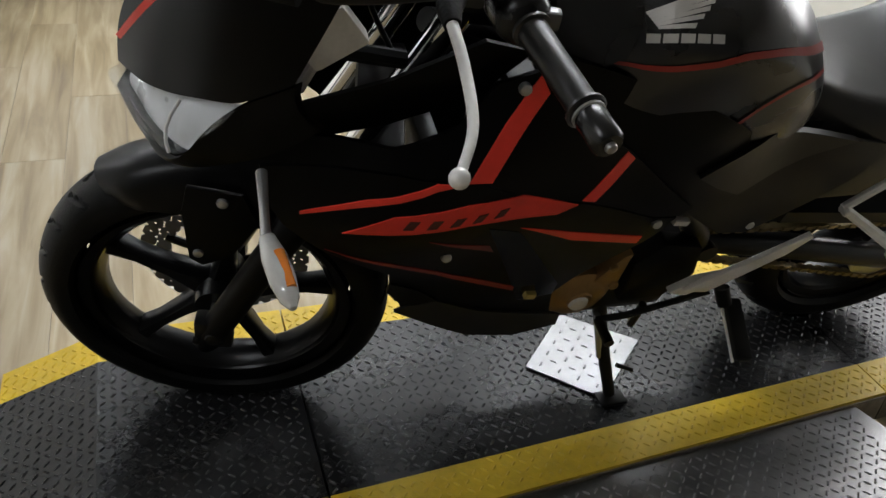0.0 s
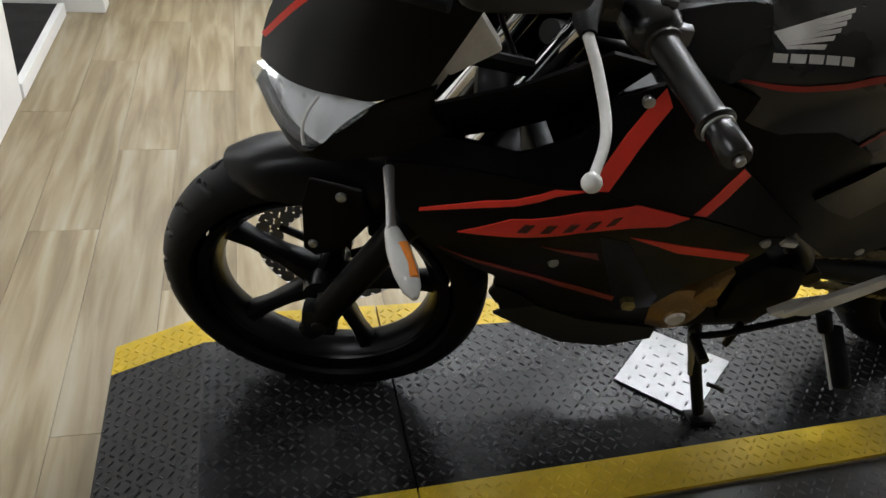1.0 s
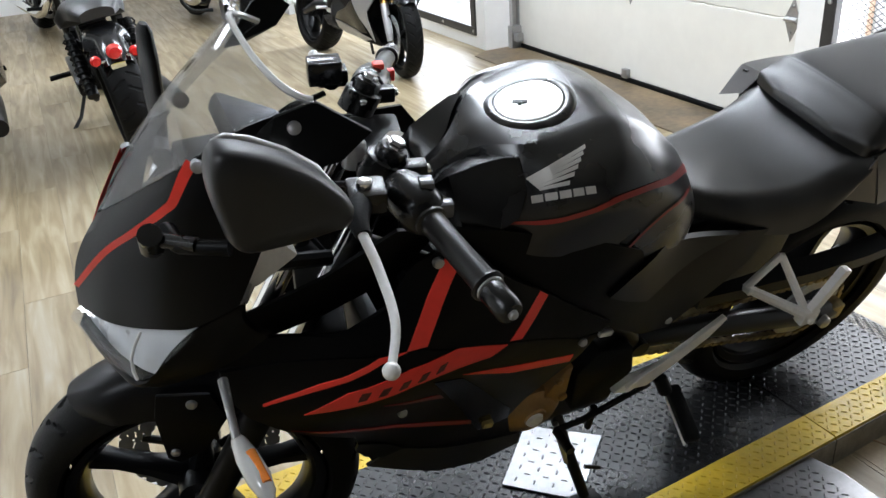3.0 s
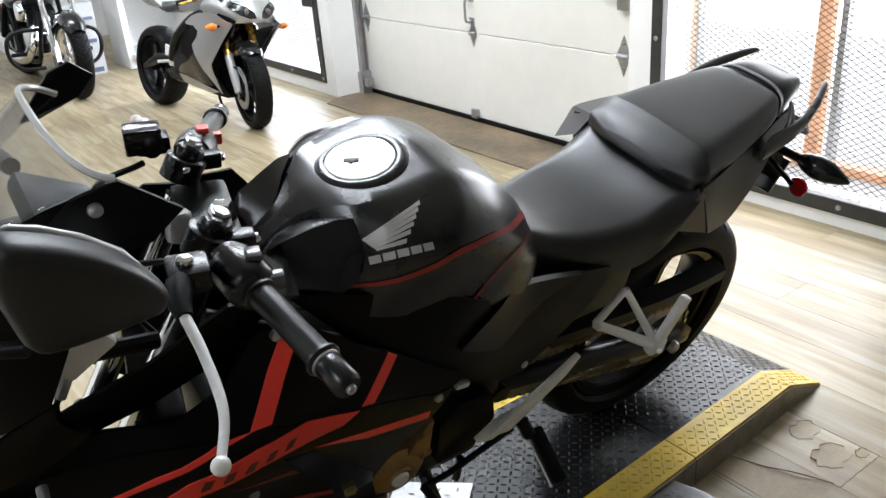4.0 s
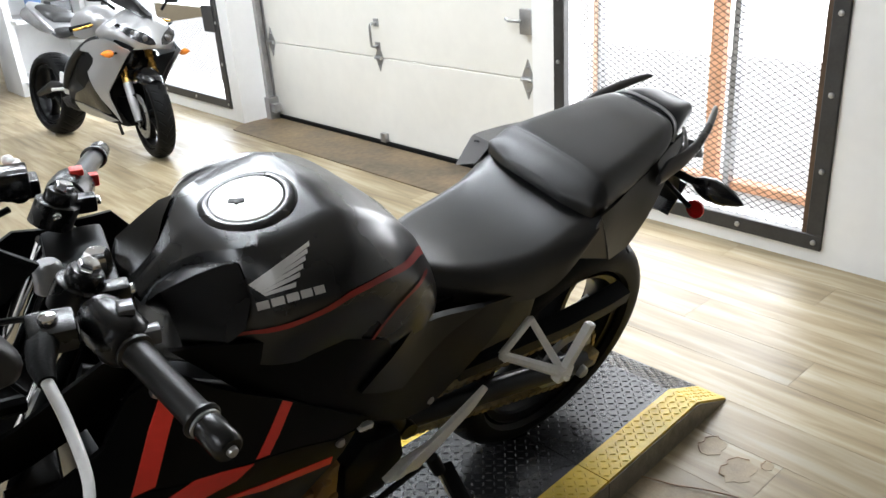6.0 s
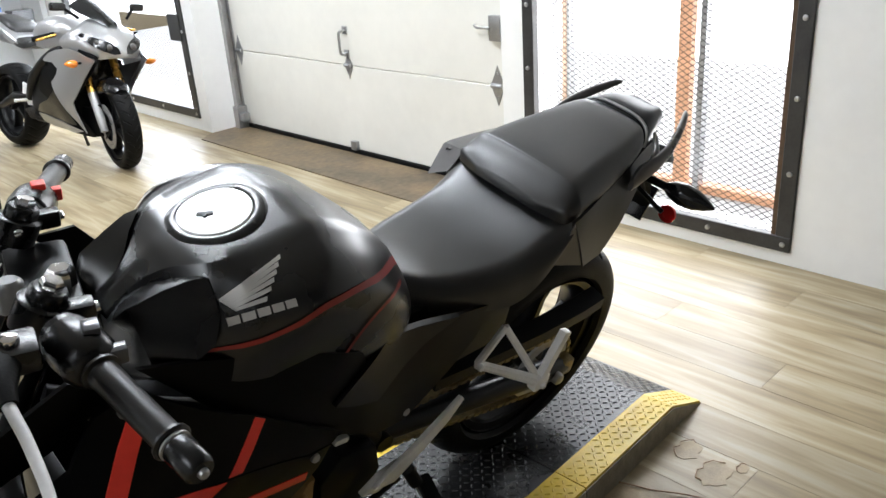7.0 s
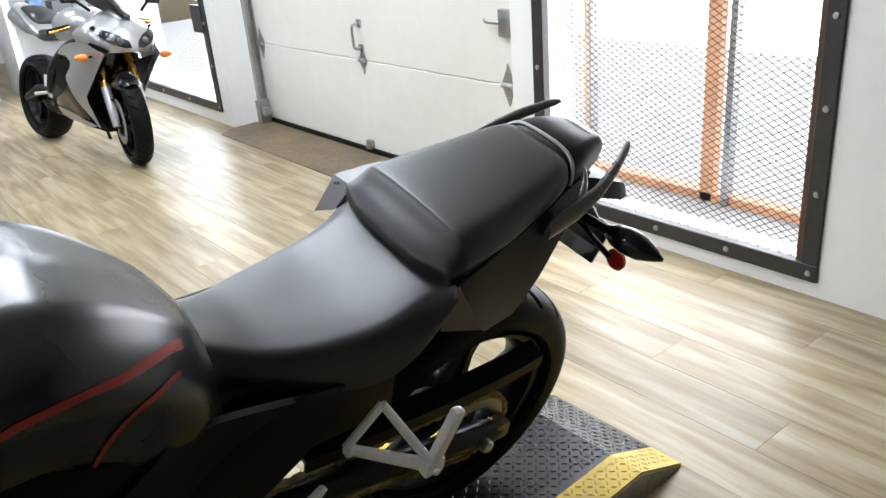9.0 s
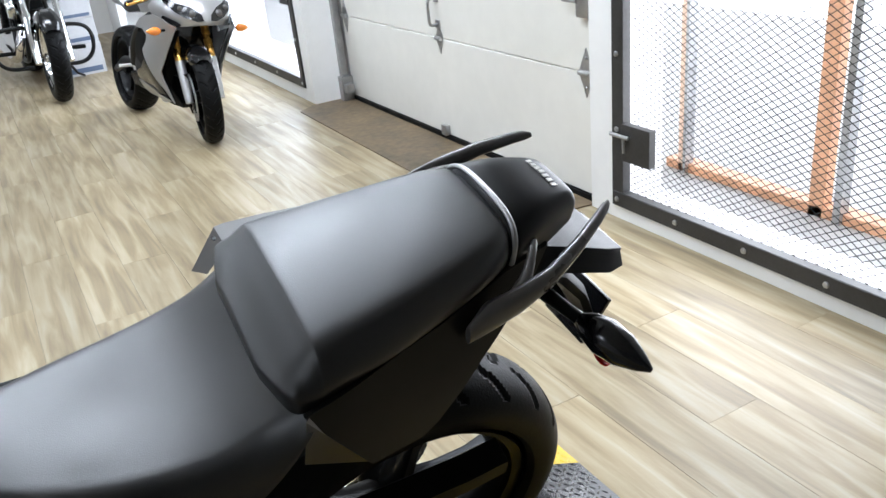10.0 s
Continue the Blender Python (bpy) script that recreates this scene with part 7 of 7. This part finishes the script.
    part("primary_cover", slab([(0.66, 0.26), (0.64, 0.36), (0.70, 0.42), (1.08, 0.40), (1.16, 0.34), (1.12, 0.26)], -0.20, -0.12, 0.02), bright, eng)
    part("frame", join(*[tube(smooth_line([(0.36, s * 0.03, 0.86), (0.50, s * 0.10, 0.45), (0.60, s * 0.12, 0.24), (1.15, s * 0.13, 0.24), (1.30, s * 0.12, 0.50), (1.36, s * 0.12, 0.66)]), 0.018, 10) for s in (-1, 1)]), M_BLACKMETAL, b, "black frame tubes")
    if not bags:
        part("tail_lamp", moved(lathe([(0.0001, -0.04), (0.024, -0.036), (0.036, -0.016), (0.038, 0.0), (0.03, 0.03)], 22), Matrix.Translation((1.89, 0, 0.605)) @ pose(0, 0, 0, 0, 0, 90)), M_REDLENS, b, "red tail lamp")
        part("plate_bracket", join(box(1.865, 1.870, -0.035, 0.035, 0.52, 0.565, 0.002), tube([(1.86, -0.085, 0.565), (1.86, 0.085, 0.565)], 0.006, 8)), M_CHROME, b, "bright lamp bracket")
    part("side_stand", tube([(0.72, -0.14, 0.24), (0.78, -0.24, 0.07), (0.85, -0.30, 0.03)], 0.011, 8), M_BLACKMETAL, b)
    if bags:
        rings = []
        for x, w, zl, zh in ((1.50, 0.20, 0.50, 0.80), (1.72, 0.20, 0.46, 0.78), (1.84, 0.19, 0.42, 0.72), (1.89, 0.165, 0.40, 0.66), (1.90, 0.12, 0.42, 0.62)):
            zc, hz = (zl + zh) / 2, (zh - zl) / 2
            rings.append([(x, w * math.copysign(abs(math.cos(a)) ** 0.6, math.cos(a)), zc + hz * math.copysign(abs(math.sin(a)) ** 0.7, math.sin(a))) for a in [k * math.pi / 12 + 0.01 for k in range(24)]])
        part("rear_fender_panel", loft(rings), M_BLACKPAINT, b, "gloss black rounded rear fender between the bags")
        part("reflector", box(1.80, 1.83, -0.085, 0.085, 0.35, 0.375, 0.003), M_REDLENS, b, "red reflector strip")
        part("reflector_bracket", box(1.74, 1.80, -0.10, 0.10, 0.33, 0.42, 0.01), M_PLASTIC, b, "black plate bracket")
        part("light_bar", box(1.895, 1.908, -0.075, 0.075, 0.555, 0.585, 0.004), M_REDLENS, b, "long red tail strip")
    if guard:
        part("engine_guard", join(*[tube(smooth_line([(0.50, s * 0.08, 0.50), (0.50, s * 0.28, 0.49), (0.50, s * 0.36, 0.42), (0.50, s * 0.355, 0.28), (0.50, s * 0.27, 0.20), (0.52, s * 0.10, 0.19)]), 0.016, 10) for s in (-1, 1)]), M_BLACKMETAL, b, "black engine guard")
    return b


silver_sport()
cruiser("black and chrome cruiser with an engine guard", Matrix.Translation((1.70, 7.25, 0)) @ pose(0, 0, 0, 0, 0, 92) @ pose(0, 0, 0, 4, 0, 0), False, True, guard=True)
cruiser("chrome cruiser parked at the back of the showroom", Matrix.Translation((0.55, 7.75, 0)) @ pose(0, 0, 0, 0, 0, 100) @ pose(0, 0, 0, 5, 0, 0), False, True)
cruiser("black touring motorcycle with hard bags seen from behind", Matrix.Translation((-0.30, 6.36, 0)) @ pose(0, 0, 0, 0, 0, -88) @ pose(0, 0, 0, 12, 0, 0), True, False)
cruiser("black stripped-down cruiser with red rear lamps", Matrix.Translation((0.53, 6.34, 0)) @ pose(0, 0, 0, 0, 0, -89) @ pose(0, 0, 0, 7, 0, 0), False, False)

# ---- shelves and boxes against the far end ----
sh = thing("wall_shelf_unit", "white shelf unit against the far wall", "shelf")
part("side", box(2.36, 2.42, 8.10, 8.60, 0.0, 1.4, 0.004), M_WHITEPART, sh, smooth=False)
part("side", box(3.0, 3.05, 8.10, 8.60, 0.0, 1.4, 0.004), M_WHITEPART, sh, smooth=False)
for z in (0.10, 0.62, 1.1):
    part("shelf", box(2.40, 3.02, 7.95, 8.60, z, z + 0.03, 0.004), M_WHITEPART, sh, smooth=False)
part("back_board", box(2.42, 3.0, 8.58, 8.60, 0.03, 1.4), M_WHITEPART, sh, smooth=False)
for x, y, z, w, d, h, mm, lb in ((1.98, 8.3, 0, 0.36, 0.3, 0.26, M_CARTON, "white cardboard parts box on the floor"), (1.99, 8.31, 0.262, 0.34, 0.28, 0.20, M_CARTON, "white cardboard parts box"), (2.0, 8.3, 0.464, 0.32, 0.28, 0.16, M_CARTON, "white cardboard parts box"), (2.60, 8.05, 0.652, 0.10, 0.10, 0.16, M_BLUE, "small blue bottle box on the shelf"), (2.8, 8.05, 0.652, 0.18, 0.14, 0.12, M_GLOSS, "small black box on the shelf")):
    t = thing("carton", lb, "box", pose(x, y, z, 0, 0, 4))
    part("body", box(-w / 2, w / 2, -d / 2, d / 2, 0.0, h, 0.004), mm, t, smooth=False)
    part("label", box(-w * 0.42, w * 0.42, -d / 2 - 0.002, -d / 2, h * 0.08, h * 0.24), M_BAND if mm is M_CARTON else M_PAPER, t, "printed band", smooth=False)
